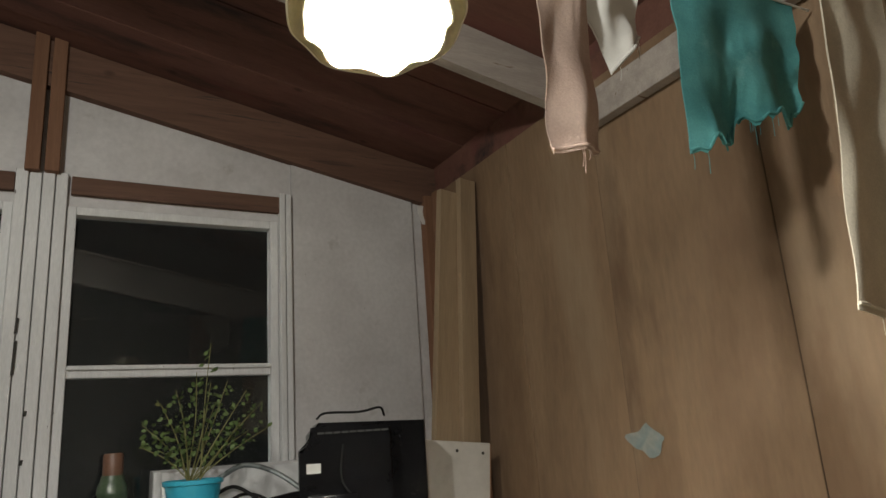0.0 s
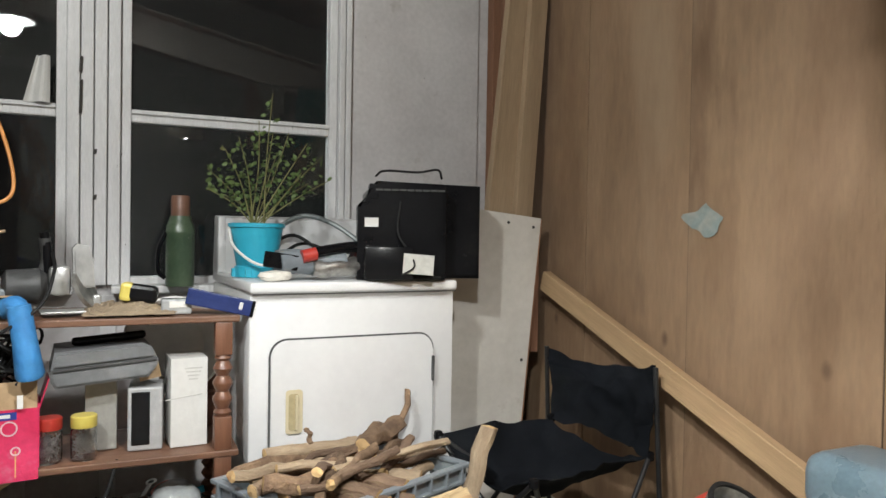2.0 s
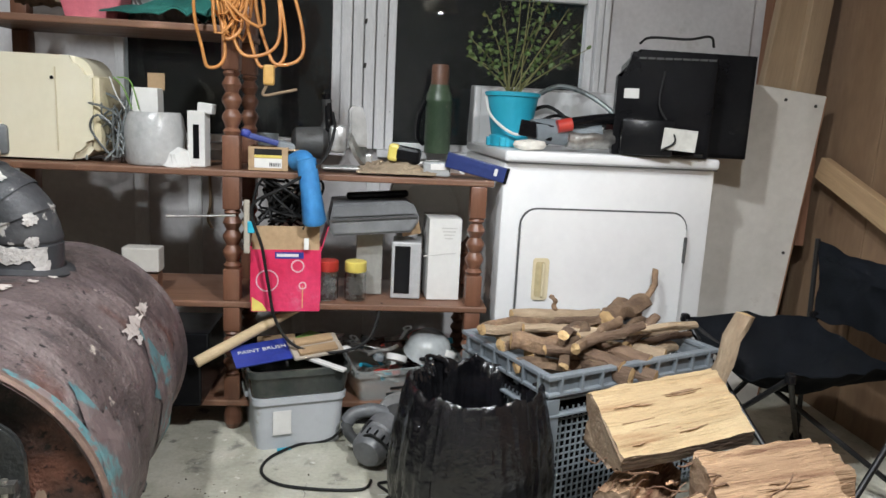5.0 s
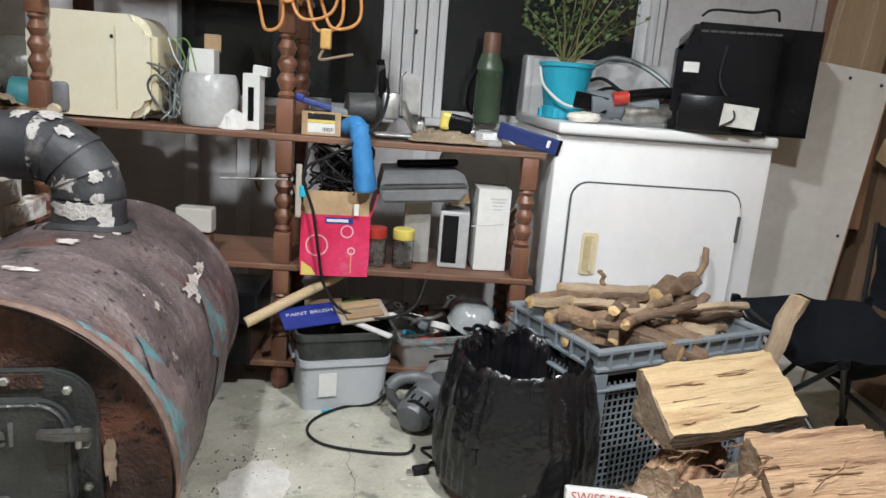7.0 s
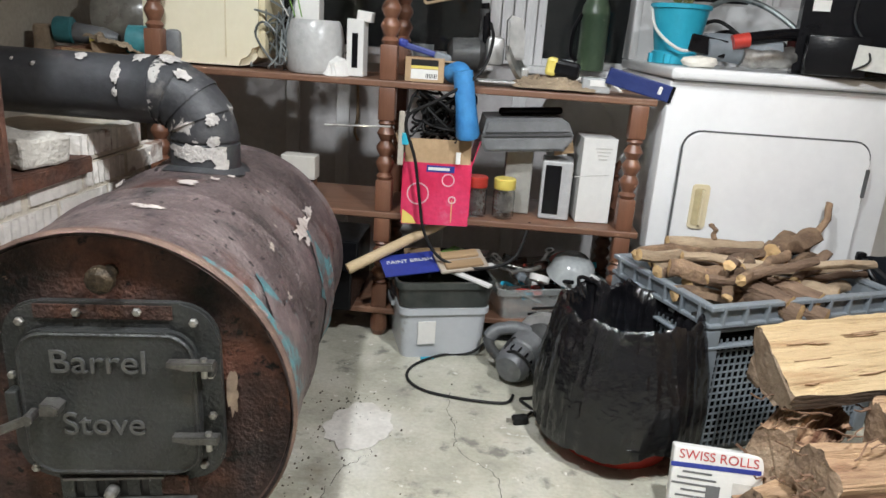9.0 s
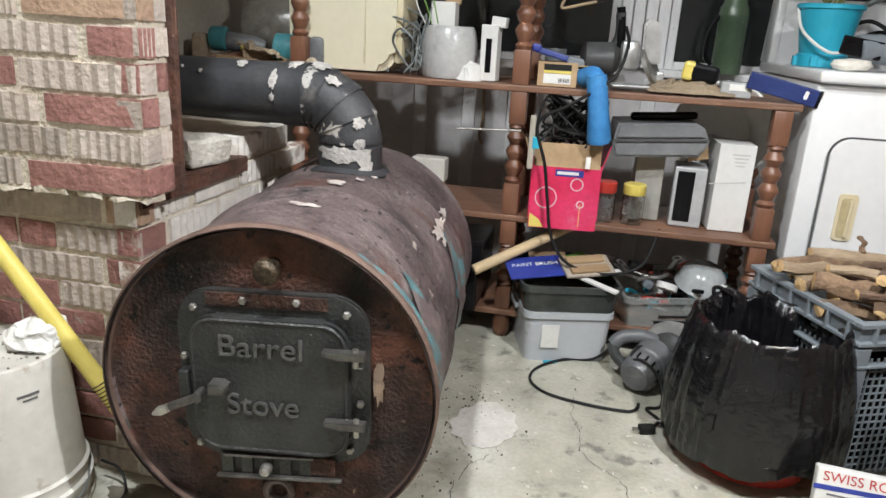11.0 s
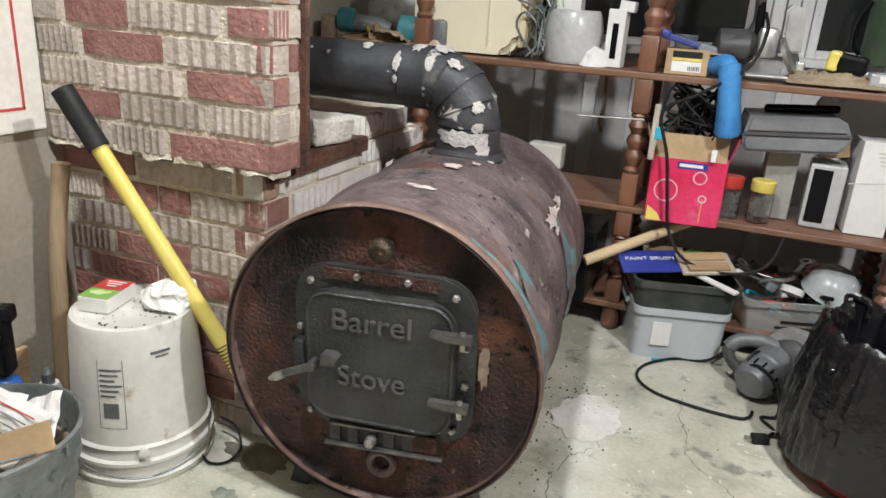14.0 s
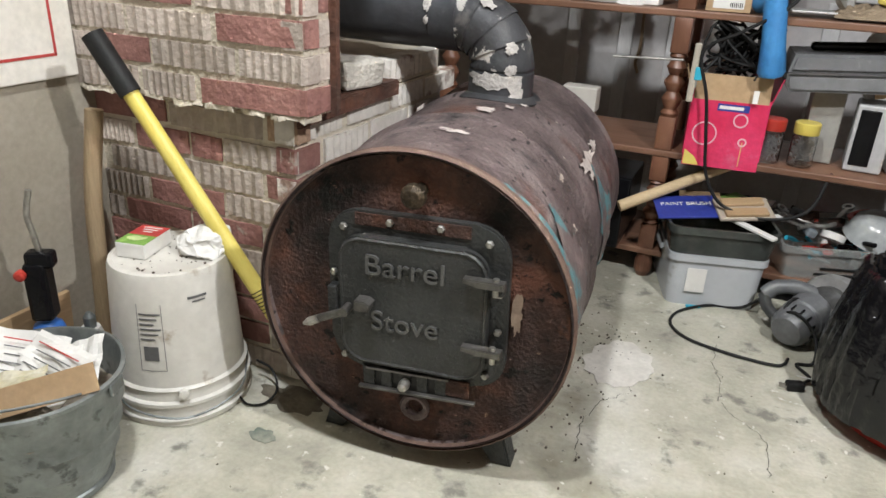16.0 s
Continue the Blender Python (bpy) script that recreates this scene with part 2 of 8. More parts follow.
REDPLASTIC = material("red_plastic", ((0.42, 0.035, 0.025), (0.5, 0.05, 0.035)), 0.4, scale=6, fine=50, bump=0.03, grain_mix=0.1)
BARK = material("bark", ((0.07, 0.045, 0.03), (0.16, 0.11, 0.075)), 0.95, scale=9, fine=40, bump=0.9, stretch=(1, 1, 4), per_object=0.2)
SPLIT = wood("split_wood", (0.42, 0.28, 0.145), (0.62, 0.47, 0.275), 0, 7, 0.9, 0.12, knots=False, bump=0.6, across=7.0, spots=[((0.34, 0.20, 0.10), 2.2, 0.60, 0.10)])
SPLITRED = wood("split_wood_red", (0.24, 0.135, 0.075), (0.50, 0.33, 0.20), 0, 7, 0.9, 0.12, knots=False, bump=0.8, across=8.0, spots=[((0.17, 0.075, 0.042), 2.0, 0.54, 0.12)])
STICK = material("driftwood", ((0.12, 0.072, 0.044), (0.26, 0.168, 0.102)), 0.9, scale=6, fine=45, bump=0.5, stretch=(3, 3, 1), per_object=0.3)
ENDGRAIN = material("end_grain", ((0.42, 0.26, 0.12), (0.58, 0.40, 0.20)), 0.9, scale=12, fine=60, bump=0.4, per_object=0.15)
NAVY = material("navy_canvas", ((0.004, 0.005, 0.0065), (0.008, 0.0095, 0.0125)), 0.9, scale=5, fine=240, bump=0.2, spec=0.08)
BLUEPLASTIC = material("blue_plastic", ((0.02, 0.36, 0.50), (0.03, 0.42, 0.57)), 0.35, scale=5, fine=40, bump=0.02, grain_mix=0.05)
BLACKMETAL = material("black_metal", ((0.012, 0.012, 0.013), (0.02, 0.02, 0.021)), 0.4, metal=0.3, scale=9, fine=60, bump=0.05)
NIGHT = material("night", ((0.002, 0.002, 0.0025), (0.004, 0.004, 0.004)), 1.0, scale=1, fine=3, bump=0)
CARDBOARD = material("cardboard", ((0.36, 0.24, 0.13), (0.46, 0.32, 0.19)), 0.85, scale=6, fine=70, bump=0.08)
PAPER = material("paper", ((0.66, 0.65, 0.62), (0.76, 0.75, 0.72)), 0.8, scale=5, fine=50, bump=0.08, grain_mix=0.1)


# ---- mesh helpers ----
def part(name, bm, mat, parent=None, label="", smooth=False):
    """One mesh object from a bmesh, under its thing."""
    bmesh.ops.recalc_face_normals(bm, faces=bm.faces)
    me = bpy.data.meshes.new(name)
    if smooth:
        for f in bm.faces:
            f.smooth = True
        for e in bm.edges:
            if len(e.link_faces) == 2 and e.calc_face_angle(0) > 0.7:
                e.smooth = False
    bm.to_mesh(me)
    bm.free()
    for m in mat if isinstance(mat, (list, tuple)) else [mat]:
        me.materials.append(m)
    ob = new(name, me)
    if parent:
        ob.parent = parent
    if label:
        ob["label"] = label
    return ob


def thing(name, m, label, category, group="", kind=""):
    ob = new(name)
    ob.empty_display_size = 0.05
    ob.matrix_world = m
    return tagged(ob, label, category, group, kind)


def single(name, bm, mat, m, label, category, group="", kind="", smooth=False):
    ob = part(name, bm, mat, None, label, smooth)
    ob.matrix_world = m
    return tagged(ob, label, category, group, kind)


def box(size, at=(0, 0, 0), bevel=0.0, m=None, bm=None, seg=2):
    bm = bm or bmesh.new()
    r = bmesh.ops.create_cube(bm, size=1, matrix=(m or Matrix()) @ Matrix.Translation(at) @ Matrix.Diagonal((*size, 1)))
    if bevel:
        es = list({e for v in r["verts"] for e in v.link_edges})
        bmesh.ops.bevel(bm, geom=es, offset=bevel, segments=seg, affect="EDGES", profile=0.5)
    return bm


def lathe(profile, seg=32, m=None, bm=None, cap=True, wobble=0.0, seed=0):
    """A turned form about z from (radius, height) pairs."""
    bm = bm or bmesh.new()
    m = m or Matrix()
    rnd = random.Random(seed)
    rings = []
    for r, z in profile:
        rings.append([bm.verts.new(m @ Vector((r * math.cos(2 * math.pi * k / seg) * (1 + wobble * rnd.uniform(-1, 1)),
                                               r * math.sin(2 * math.pi * k / seg) * (1 + wobble * rnd.uniform(-1, 1)), z))) for k in range(seg)])
    for a, b in zip(rings, rings[1:]):
        for k in range(seg):
            bm.faces.new((a[k], a[(k + 1) % seg], b[(k + 1) % seg], b[k]))
    if cap:
        for ring in (rings[0], rings[-1]):
            try:
                bm.faces.new(ring)
            except ValueError:
                pass
    return bm


def rod(a, b, r0, r1=None, seg=12, bm=None):
    a, b = Vector(a), Vector(b)
    m = Matrix.Translation(a) @ (b - a).to_track_quat("Z", "Y").to_matrix().to_4x4()
    return lathe([(r0, 0), (r1 if r1 is not None else r0, (b - a).length)], seg, m, bm)


def smooth_path(points, steps=6):
    """Catmull-Rom through the points."""
    p = [Vector(q) for q in points]
    p = [2 * p[0] - p[1]] + p + [2 * p[-1] - p[-2]]
    out = []
    for i in range(1, len(p) - 2):
        for k in range(steps):
            t = k / steps
            out.append(0.5 * ((2 * p[i]) + (p[i + 1] - p[i - 1]) * t + (2 * p[i - 1] - 5 * p[i] + 4 * p[i + 1] - p[i + 2]) * t * t
                              + (3 * p[i] - p[i - 1] - 3 * p[i + 1] + p[i + 2]) * t ** 3))
    return out + [p[-2]]


def tube(points, r, seg=8, steps=6, bm=None, taper=None):
    bm = bm or bmesh.new()
    pts = smooth_path(points, steps) if steps > 1 else [Vector(q) for q in points]
    up, rings = None, []
    for i, q in enumerate(pts):
        d = (pts[min(i + 1, len(pts) - 1)] - pts[max(i - 1, 0)]).normalized()
        if up is None:
            up = d.orthogonal().normalized()
        up = (up - d * up.dot(d)).normalized()
        side = d.cross(up)
        rr = r if taper is None else r + (taper - r) * i / (len(pts) - 1)
        rings.append([bm.verts.new(q + rr * (math.cos(2 * math.pi * k / seg) * up + math.sin(2 * math.pi * k / seg) * side)) for k in range(seg)])
    for a, b in zip(rings, rings[1:]):
        for k in range(seg):
            bm.faces.new((a[k], a[(k + 1) % seg], b[(k + 1) % seg], b[k]))
    bm.faces.new(rings[0])
    bm.faces.new(rings[-1])
    return bm


def sheet(fn, nu, nv, thick=0.0, bm=None):
    """A sheet from fn(u, v) over the unit square, given thickness along its normal."""
    bm = bm or bmesh.new()
    g = [[bm.verts.new(fn(i / nu, j / nv)) for j in range(nv + 1)] for i in range(nu + 1)]
    fs = [bm.faces.new((g[i][j], g[i + 1][j], g[i + 1][j + 1], g[i][j + 1])) for i in range(nu) for j in range(nv)]
    if thick:
        bmesh.ops.recalc_face_normals(bm, faces=fs)
        bmesh.ops.solidify(bm, geom=fs, thickness=thick)
    return bm


def prism(outline, depth, m=None, bm=None, bevel=0.0):
    """A flat outline in x, z, thick along y."""
    bm = bm or bmesh.new()
    m = m or Matrix()
    a = [bm.verts.new(m @ Vector((x, 0, z))) for x, z in outline]
    b = [bm.verts.new(m @ Vector((x, depth, z))) for x, z in outline]
    k = len(a)
    fs = [bm.faces.new(a), bm.faces.new(b[::-1])] + [bm.faces.new((a[i], a[(i + 1) % k], b[(i + 1) % k], b[i])) for i in range(k)]
    if bevel:
        bmesh.ops.bevel(bm, geom=list({e for f in fs[:2] for e in f.edges}), offset=bevel, segments=2, affect="EDGES")
    return bm


def rounded(w, h, r, seg=6):
    """The outline of a rounded oblong about 0, 0."""
    out = []
    for cx, cz, a0 in ((w / 2 - r, h / 2 - r, 0), (-w / 2 + r, h / 2 - r, 90), (-w / 2 + r, -h / 2 + r, 180), (w / 2 - r, -h / 2 + r, 270)):
        for k in range(seg + 1):
            a = radians(a0 + 90 * k / seg)
            out.append((cx + r * math.cos(a), cz + r * math.sin(a)))
    return out


def ruffle(bm, amount, scale, seed=0.0):
    for v in bm.verts:
        v.co += amount * Vector(noise.noise_vector(v.co * scale + Vector((seed, seed * 1.7, -seed))))
    return bm


def letters(name, text, size, mat, parent, m, depth=0.001, label="", wide=0.0):
    cu = bpy.data.curves.new(name, "FONT")
    cu.body, cu.size, cu.extrude, cu.align_x, cu.align_y = text, size, depth, "CENTER", "CENTER"
    tmp = new(name, cu)
    me = bpy.data.meshes.new_from_object(tmp.evaluated_get(bpy.context.evaluated_depsgraph_get()))
    bpy.data.objects.remove(tmp)
    me.materials.clear()
    me.materials.append(mat)
    if wide:
        k = wide / (max(v.co.x for v in me.vertices) - min(v.co.x for v in me.vertices))
        me.transform(Matrix.Diagonal((k, 1, 1, 1)))
    ob = new(name, me)
    ob.parent = parent
    ob.matrix_local = m
    if label:
        ob["label"] = label
    return ob


def blotch_bm(w, h, seed, n=28):
    """A flat ragged patch in x, z."""
    bm = bmesh.new()
    vs = []
    for k in range(n):
        a = 2 * math.pi * k / n
        r = 1 + 0.5 * noise.noise((2 * math.cos(a) + seed, 2 * math.sin(a), seed)) + 0.25 * noise.noise((7 * math.cos(a), 7 * math.sin(a) + seed, 3))
        vs.append(bm.verts.new((w * r * math.cos(a), 0, h * r * math.sin(a))))
    bm.faces.new(vs)
    return bm


FRONT = Matrix.Rotation(radians(90), 4, "X")  # turns lettering upright, facing -y


# ---- the room ----
WX0, WX1, WY0, WY1 = -1.97, 1.27, -3.6, 0.83


def roof(x):
    return 2.775 - 0.21 * x


def rafter_foot(x):
    return 2.57 - 0.21 * x


floor = single("floor", box((WX1 - WX0 + 0.4, WY1 - WY0 + 0.4, 0.12), ((WX0 + WX1) / 2, (WY0 + WY1) / 2, -0.06)), CONCRETE, Matrix(),
               "stained bare concrete floor with cracks", "floor", kind="structure")


def blot(name, centre, w, d, seed, mat, z=0.004, n=40, jag=0.28, parent=floor, label=""):
    """A thin patch with a ragged edge lying on the floor."""
    bm = bmesh.new()
    vs = []
    for k in range(n):
        a = 2 * math.pi * k / n
        r = 1 + jag * noise.noise((math.cos(a) * 2.2 + seed, math.sin(a) * 2.2, seed)) + 0.12 * noise.noise((math.cos(a) * 9, math.sin(a) * 9 + seed, 1))
        vs.append(bm.verts.new((centre[0] + w / 2 * r * math.cos(a), centre[1] + d / 2 * r * math.sin(a), z)))
    f = bm.faces.new(vs)
    bmesh.ops.extrude_face_region(bm, geom=[f])
    for v in vs:
        v.co.z = 0.0005
    return part(name, bm, mat, parent, label)


blot("floor_patch", (-0.774, -0.556), 0.165, 0.22, 3, PLASTER_PATCH, label="pale plaster patch on the concrete")
DARKCRACK = material("crack_dark", ((0.03, 0.028, 0.025), (0.06, 0.055, 0.05)), 1.0)


def crack(points, w, seed):
    bm = bmesh.new()
    rnd = random.Random(seed)
    pts = smooth_path([(x, y, 0.0) for x, y in points], 8)
    last = None
    for i, q in enumerate(pts):
        j = Vector((rnd.uniform(-0.006, 0.006), rnd.uniform(-0.006, 0.006), 0))
        ww = w * rnd.uniform(0.3, 1.2) * (0.3 if i in (0, len(pts) - 1) else 1)
        a, b = bm.verts.new(q + j + Vector((-ww, 0, 0.0012))), bm.verts.new(q + j + Vector((ww, 0, 0.0012)))
        if last:
            bm.faces.new((last[0], last[1], b, a))
        last = (a, b)
    return part("crack", bm, DARKCRACK, floor)


crack([(-0.55, -0.45)] + [(-0.529, -0.537), (-0.519, -0.622), (-0.452, -0.681), (-0.421, -0.730), (-0.410, -0.842)], 0.0010, 1)
crack([(-0.76, -0.50), (-0.765, -0.57), (-0.74, -0.63), (-0.72, -0.67)], 0.0009, 2)
crack([(-0.53, -0.50), (-0.56, -0.42), (-0.55, -0.33)], 0.0009, 5)
crack([(-0.72, -0.67), (-0.78, -0.75), (-0.80, -0.86), (-0.78, -0.98)], 0.0009, 3)
crack([(-1.25, -1.42), (-1.05, -1.50), (-0.80, -1.46)], 0.0009, 4)
OILSTAIN = material("oil_stain", ((0.12, 0.15, 0.125), (0.26, 0.27, 0.22)), 0.8, scale=20, fine=80)
blot("paint_stain", (-1.389, -1.197), 0.06, 0.04, 7, OILSTAIN, z=0.002, jag=0.35, label="small dark green paint stain")
# ground-in dirt, its dark colour also standing in for shade beside the stove
DIRT_SHADE = material("dirt_and_shade", ((0.10, 0.085, 0.065), (0.22, 0.195, 0.15)), 0.95, scale=12, fine=90, bump=0.3)
blot("dirt_shade_blot", (-1.41, -1.06), 0.15, 0.09, 12, DIRT_SHADE, z=0.0015, jag=0.5, label="dark dirt with painted-in shade on the concrete")
CRUMB = material("crumb", ((0.05, 0.04, 0.03), (0.12, 0.09, 0.07)), 0.95)
bm = bmesh.new()
for k in range(260):
    x, y = random.choice([(random.gauss(-0.80, 0.05), random.gauss(-0.52, 0.10)), (random.uniform(-1.7, 0.0), random.uniform(-1.6, -0.2)), (random.gauss(-0.86, 0.05), random.gauss(-0.75, 0.15))])
    s = random.uniform(0.001, 0.0035)
    bmesh.ops.create_icosphere(bm, subdivisions=1, radius=s, matrix=Matrix.Translation((x, y, s * 0.7)) @ Matrix.Diagonal((1, random.uniform(0.6, 2), 0.7, 1)))
single("floor_crumbs", bm, CRUMB, Matrix(), "dark crumbs and bark bits scattered on concrete", "debris", kind="stuff")

# back wall, built in pieces round two window openings
WIN = [(-1.42, -0.545), (-0.36, 0.486)]
WZ0, WZ1 = 0.86, 2.17
backwall = thing("wall_back", Matrix(), "white painted board wall with two windows", "wall", kind="structure")


def slab(x0, x1, z0, z1, z1r=None, y=WY1, t=0.1, mat=WHITE_WALL, name="wall_board", parent=backwall):
    z1r = z1 if z1r is None else z1r
    return part(name, prism([(x0, z0), (x1, z0), (x1, z1r), (x0, z1)], t, Matrix.Translation((0, y, 0))), mat, parent)


slab(WX0 - 0.1, -1.42, 0, 2.2)
slab(-1.42, -0.545, 0, WZ0)
slab(-0.545, -0.36, 0, 2.2)
slab(-0.36, 0.486, 0, WZ0)
slab(0.486, WX1 + 0.1, 0, 2.2)
slab(WX0 - 0.1, WX1 + 0.1, 2.2, roof(WX0 - 0.1) + 0.05, roof(WX1 + 0.1) + 0.05)
slab(-1.42, -0.545, WZ1, 2.2)
slab(-0.36, 0.486, WZ1, 2.2)
# the tall board beside the window, laid over the wall, and battens behind the shelves
slab(0.548, 1.16, 0.3, rafter_foot(0.548) + 0.0, rafter_foot(1.16), y=WY1 - 0.012, t=0.012, name="wall_panel")
for x in (-1.33, -1.12, -0.93, -0.70, -0.40):
    part("batten", box((0.055, 0.018, 0.80), (x, WY1 - 0.009, 0.42), 0.003), WHITE_TRIM, backwall)
part("head_board", box((0.86, 0.03, 0.075), (0.06, WY1 - 0.015, 2.25), 0.004, Matrix.Rotation(radians(0.5), 4, "Y")), BEAM, backwall, "bare brown head board over the window")
part("head_board", box((0.95, 0.03, 0.075), (-1.02, WY1 - 0.015, 2.25), 0.004), BEAM, backwall)


def window(name, x0, x1, label):
    w = thing(name, Matrix.Translation(((x0 + x1) / 2, WY1, WZ0)), label, "window", kind="structure")
    wd, ht = x1 - x0, WZ1 - WZ0
    fr = bmesh.new()
    for sx in (-1, 1):
        box((0.035, 0.06, ht), (sx * (wd / 2 - 0.0175), 0.02, ht / 2), 0.004, bm=fr)
    box((wd - 0.07, 0.06, 0.035), (0, 0.02, ht - 0.0175), 0.004, bm=fr)
    box((wd - 0.07, 0.06, 0.03), (0, 0.02, 0.015), 0.004, bm=fr)
    part("window_frame", fr, WHITE_TRIM, w)
    zs = 1.51 - WZ0
    part("sash_rail", box((wd - 0.07, 0.04, 0.05), (0, 0.012, zs), 0.006), WHITE_TRIM, w)
    part("sash_lip", box((wd - 0.07, 0.014, 0.012), (0, -0.014, zs + 0.012), 0.003), WHITE_TRIM, w)
    for z0, z1, y in ((0.03, zs - 0.025, 0.012), (zs + 0.025, ht - 0.035, 0.03)):
        pane = part("pane", box((wd - 0.07, 0.004, z1 - z0), (0, y, (z0 + z1) / 2)), GLASS, w)
        pane.visible_shadow = False
    part("window_sill", box((wd + 0.06, 0.15, 0.03), (0, -0.055, -0.012), 0.006), WHITE_TRIM, w)
    return w


GLASS = glass("window_glass", (0.9, 0.95, 0.95))
GLASS.node_tree.nodes["Principled BSDF"].inputs["Transmission Weight"].default_value = 0.991  # slightly diffuse, which paints a haze of flare onto the panes
window("window_1", *WIN[1], "white framed sash window, dark night outside")
window("window_2", *WIN[0], "white framed sash window behind the shelves, night outside")
# casings: grooved uprights between and beside the windows
for i, (x0, x1) in enumerate(((-0.545, -0.36), (0.486, 0.545))):
    cs = thing("trim_%d" % (i + 1), Matrix.Translation(((x0 + x1) / 2, WY1, 0.86)), "chipped white grooved window casing", "trim", kind="structure")
    n = 4 if i == 0 else 2
    wd = (x1 - x0) / n
    for k in range(n):
        part("casing_strip", box((wd - 0.004, 0.045 - 0.012 * (k % 2), 1.44), (-(x1 - x0) / 2 + wd * (k + 0.5), -0.018, 0.72), 0.004), WHITE_TRIM, cs)
    if i == 0:
        for z, h in ((0.82, 0.06), (0.70, 0.13), (0.33, 0.02), (0.50, 0.02)):
            part("chip", prism([(-0.006, -h / 2), (0.004, -h / 2.3), (0.007, h / 2), (-0.003, h / 2.2)], 0.004, Matrix.Translation((-0.045 + 0.05 * (z < 0.6), -0.0445, z))), DARKCRACK, cs)
# night outside
single("backdrop", box((9, 0.05, 6), (0, 4.5, 1.5)), NIGHT, Matrix(), "black night outside the windows", "backdrop", kind="structure")

# plywood wall
plywall = thing("wall_right", Matrix(), "bare plywood sheet wall with knots and stains", "wall", kind="structure")
edges = [0.83, 0.10, -0.445, -1.085, -1.72, -2.4, -3.0, WY0]
for k, (y1, y0) in enumerate(zip(edges, edges[1:])):
    bm = box((0.02, y1 - y0 - 0.0025, 2.36), (0, 0, 0), 0.002)
    ob = part("plywood_sheet", bm, PLY, plywall)
    ob.matrix_local = pose(WX1 + 0.012 + 0.003 * (k % 2), (y0 + y1) / 2, 1.18, 0, 0, 0)
for y in edges[2:-1]:
    part("seam", box((0.012, 0.0018, 2.34), (WX1 + 0.0095, y, 1.175)), SEAMWOOD, plywall)
part("backing", box((0.06, WY1 - WY0, 2.36), (WX1 + 0.065, (WY0 + WY1) / 2, 1.18)), STUD, plywall)
part("top_plate", box((0.045, -0.33 - WY0, 0.12), (WX1 - 0.023, (WY0 - 0.33) / 2, 2.235), 0.004), GREYBEAM, plywall, "grey painted top plate")
part("upper_board", box((0.03, WY1 - WY0, 0.16), (WX1 + 0.03, (WY0 + WY1) / 2, 2.44)), CEIL, plywall)
for y in (0.81, 0.72):
    part("stud", box((0.04, 0.06, 2.35), (WX1 - 0.022 - 0.02 * (y > 0.8), y - 0.02, 1.175), 0.003), STUD, plywall)
bm = bmesh.new()
vs = [bm.verts.new((0, 0.062 * math.cos(a) * (1 + 0.35 * math.sin(2 * a + 1) + 0.2 * math.sin(5 * a)), 0.045 * math.sin(a) * (1 + 0.3 * math.cos(3 * a)))) for a in [2 * math.pi * k / 28 for k in range(28)]]
bm.faces.new(vs)
ob = part("blue_smear", bm, material("blue_smear", ((0.17, 0.22, 0.22), (0.26, 0.27, 0.24)), 0.8, scale=18, fine=60), plywall, "faded blue paint smear")
ob.location = (WX1 - 0.003, -0.51, 1.125)

leftwall = single("wall_left", box((0.1, WY1 - WY0 + 0.2, 3.4), (WX0 - 0.05, (WY0 + WY1) / 2, 1.7)), GREY_WALL, Matrix(), "plain beige-grey fibreboard wall", "wall", kind="structure")
# unseen wall added behind the camera, dark so that little light bounces back
single("unseen_front_wall", box((WX1 - WX0 + 0.4, 0.1, 3.4), ((WX0 + WX1) / 2, WY0 - 0.05, 1.7)), material("dark_wall", ((0.09, 0.085, 0.075), (0.13, 0.12, 0.105)), 0.85), Matrix(), "unseen plain dark grey wall closing the room", "wall", kind="structure")

# sloping ceiling and rafters
bm = bmesh.new()
wd = 0.19
k = 0
y = WY0 - 0.1
while y < WY1 + 0.1:
    x0, x1 = WX0 - 0.15, WX1 + 0.15
    prism([(x0, roof(x0)), (x1, roof(x1)), (x1, roof(x1) + 0.025), (x0, roof(x0) + 0.025)], wd - 0.004, Matrix.Translation((0, y, 0.004 * (k % 2))), bm)
    y += wd
    k += 1
prism([(x0, roof(x0) + 0.035), (x1, roof(x1) + 0.035), (x1, roof(x1) + 0.06), (x0, roof(x0) + 0.06)], WY1 - WY0 + 0.3, Matrix.Translation((0, WY0 - 0.15, 0)), bm)
single("ceiling", bm, CEIL, Matrix(), "sloping dark red-brown board ceiling", "ceiling", kind="structure")


def rafter(y, mat, label, low=0.0, tall=None):
    x0, x1 = WX0, WX1 + 0.05
    bm = prism([(x0, rafter_foot(x0) - low), (x1, rafter_foot(x1) - low), (x1, roof(x1) - 0.002 if tall is None else rafter_foot(x1) - low + tall), (x0, roof(x0) - 0.002 if tall is None else rafter_foot(x0) - low + tall)], 0.045, Matrix.Translation((0, y, 0)))
    return single("rafter", bm, mat, Matrix(), label, "rafter", group="roof rafters", kind="structure")


rafter(WY1 - 0.048, BEAM, "dark brown rafter along the wall", 0.0)
rafter(-0.32, GREYBEAM, "grey painted rafter", -0.025)
rafter(-1.35, GREYBEAM, "grey painted rafter", 0.05)
rafter(-2.4, GREYBEAM, "grey painted rafter", 0.05)
post = thing("wall_post", Matrix.Translation((-0.45, WY1, 2.29)), "dark brown double post above the window casing", "post", kind="structure")
for x, h in ((-0.04, 0.78), (0.028, 0.72)):
    part("upright", box((0.052, 0.07, h), (x, -0.036, h / 2), 0.004), STUD, post)

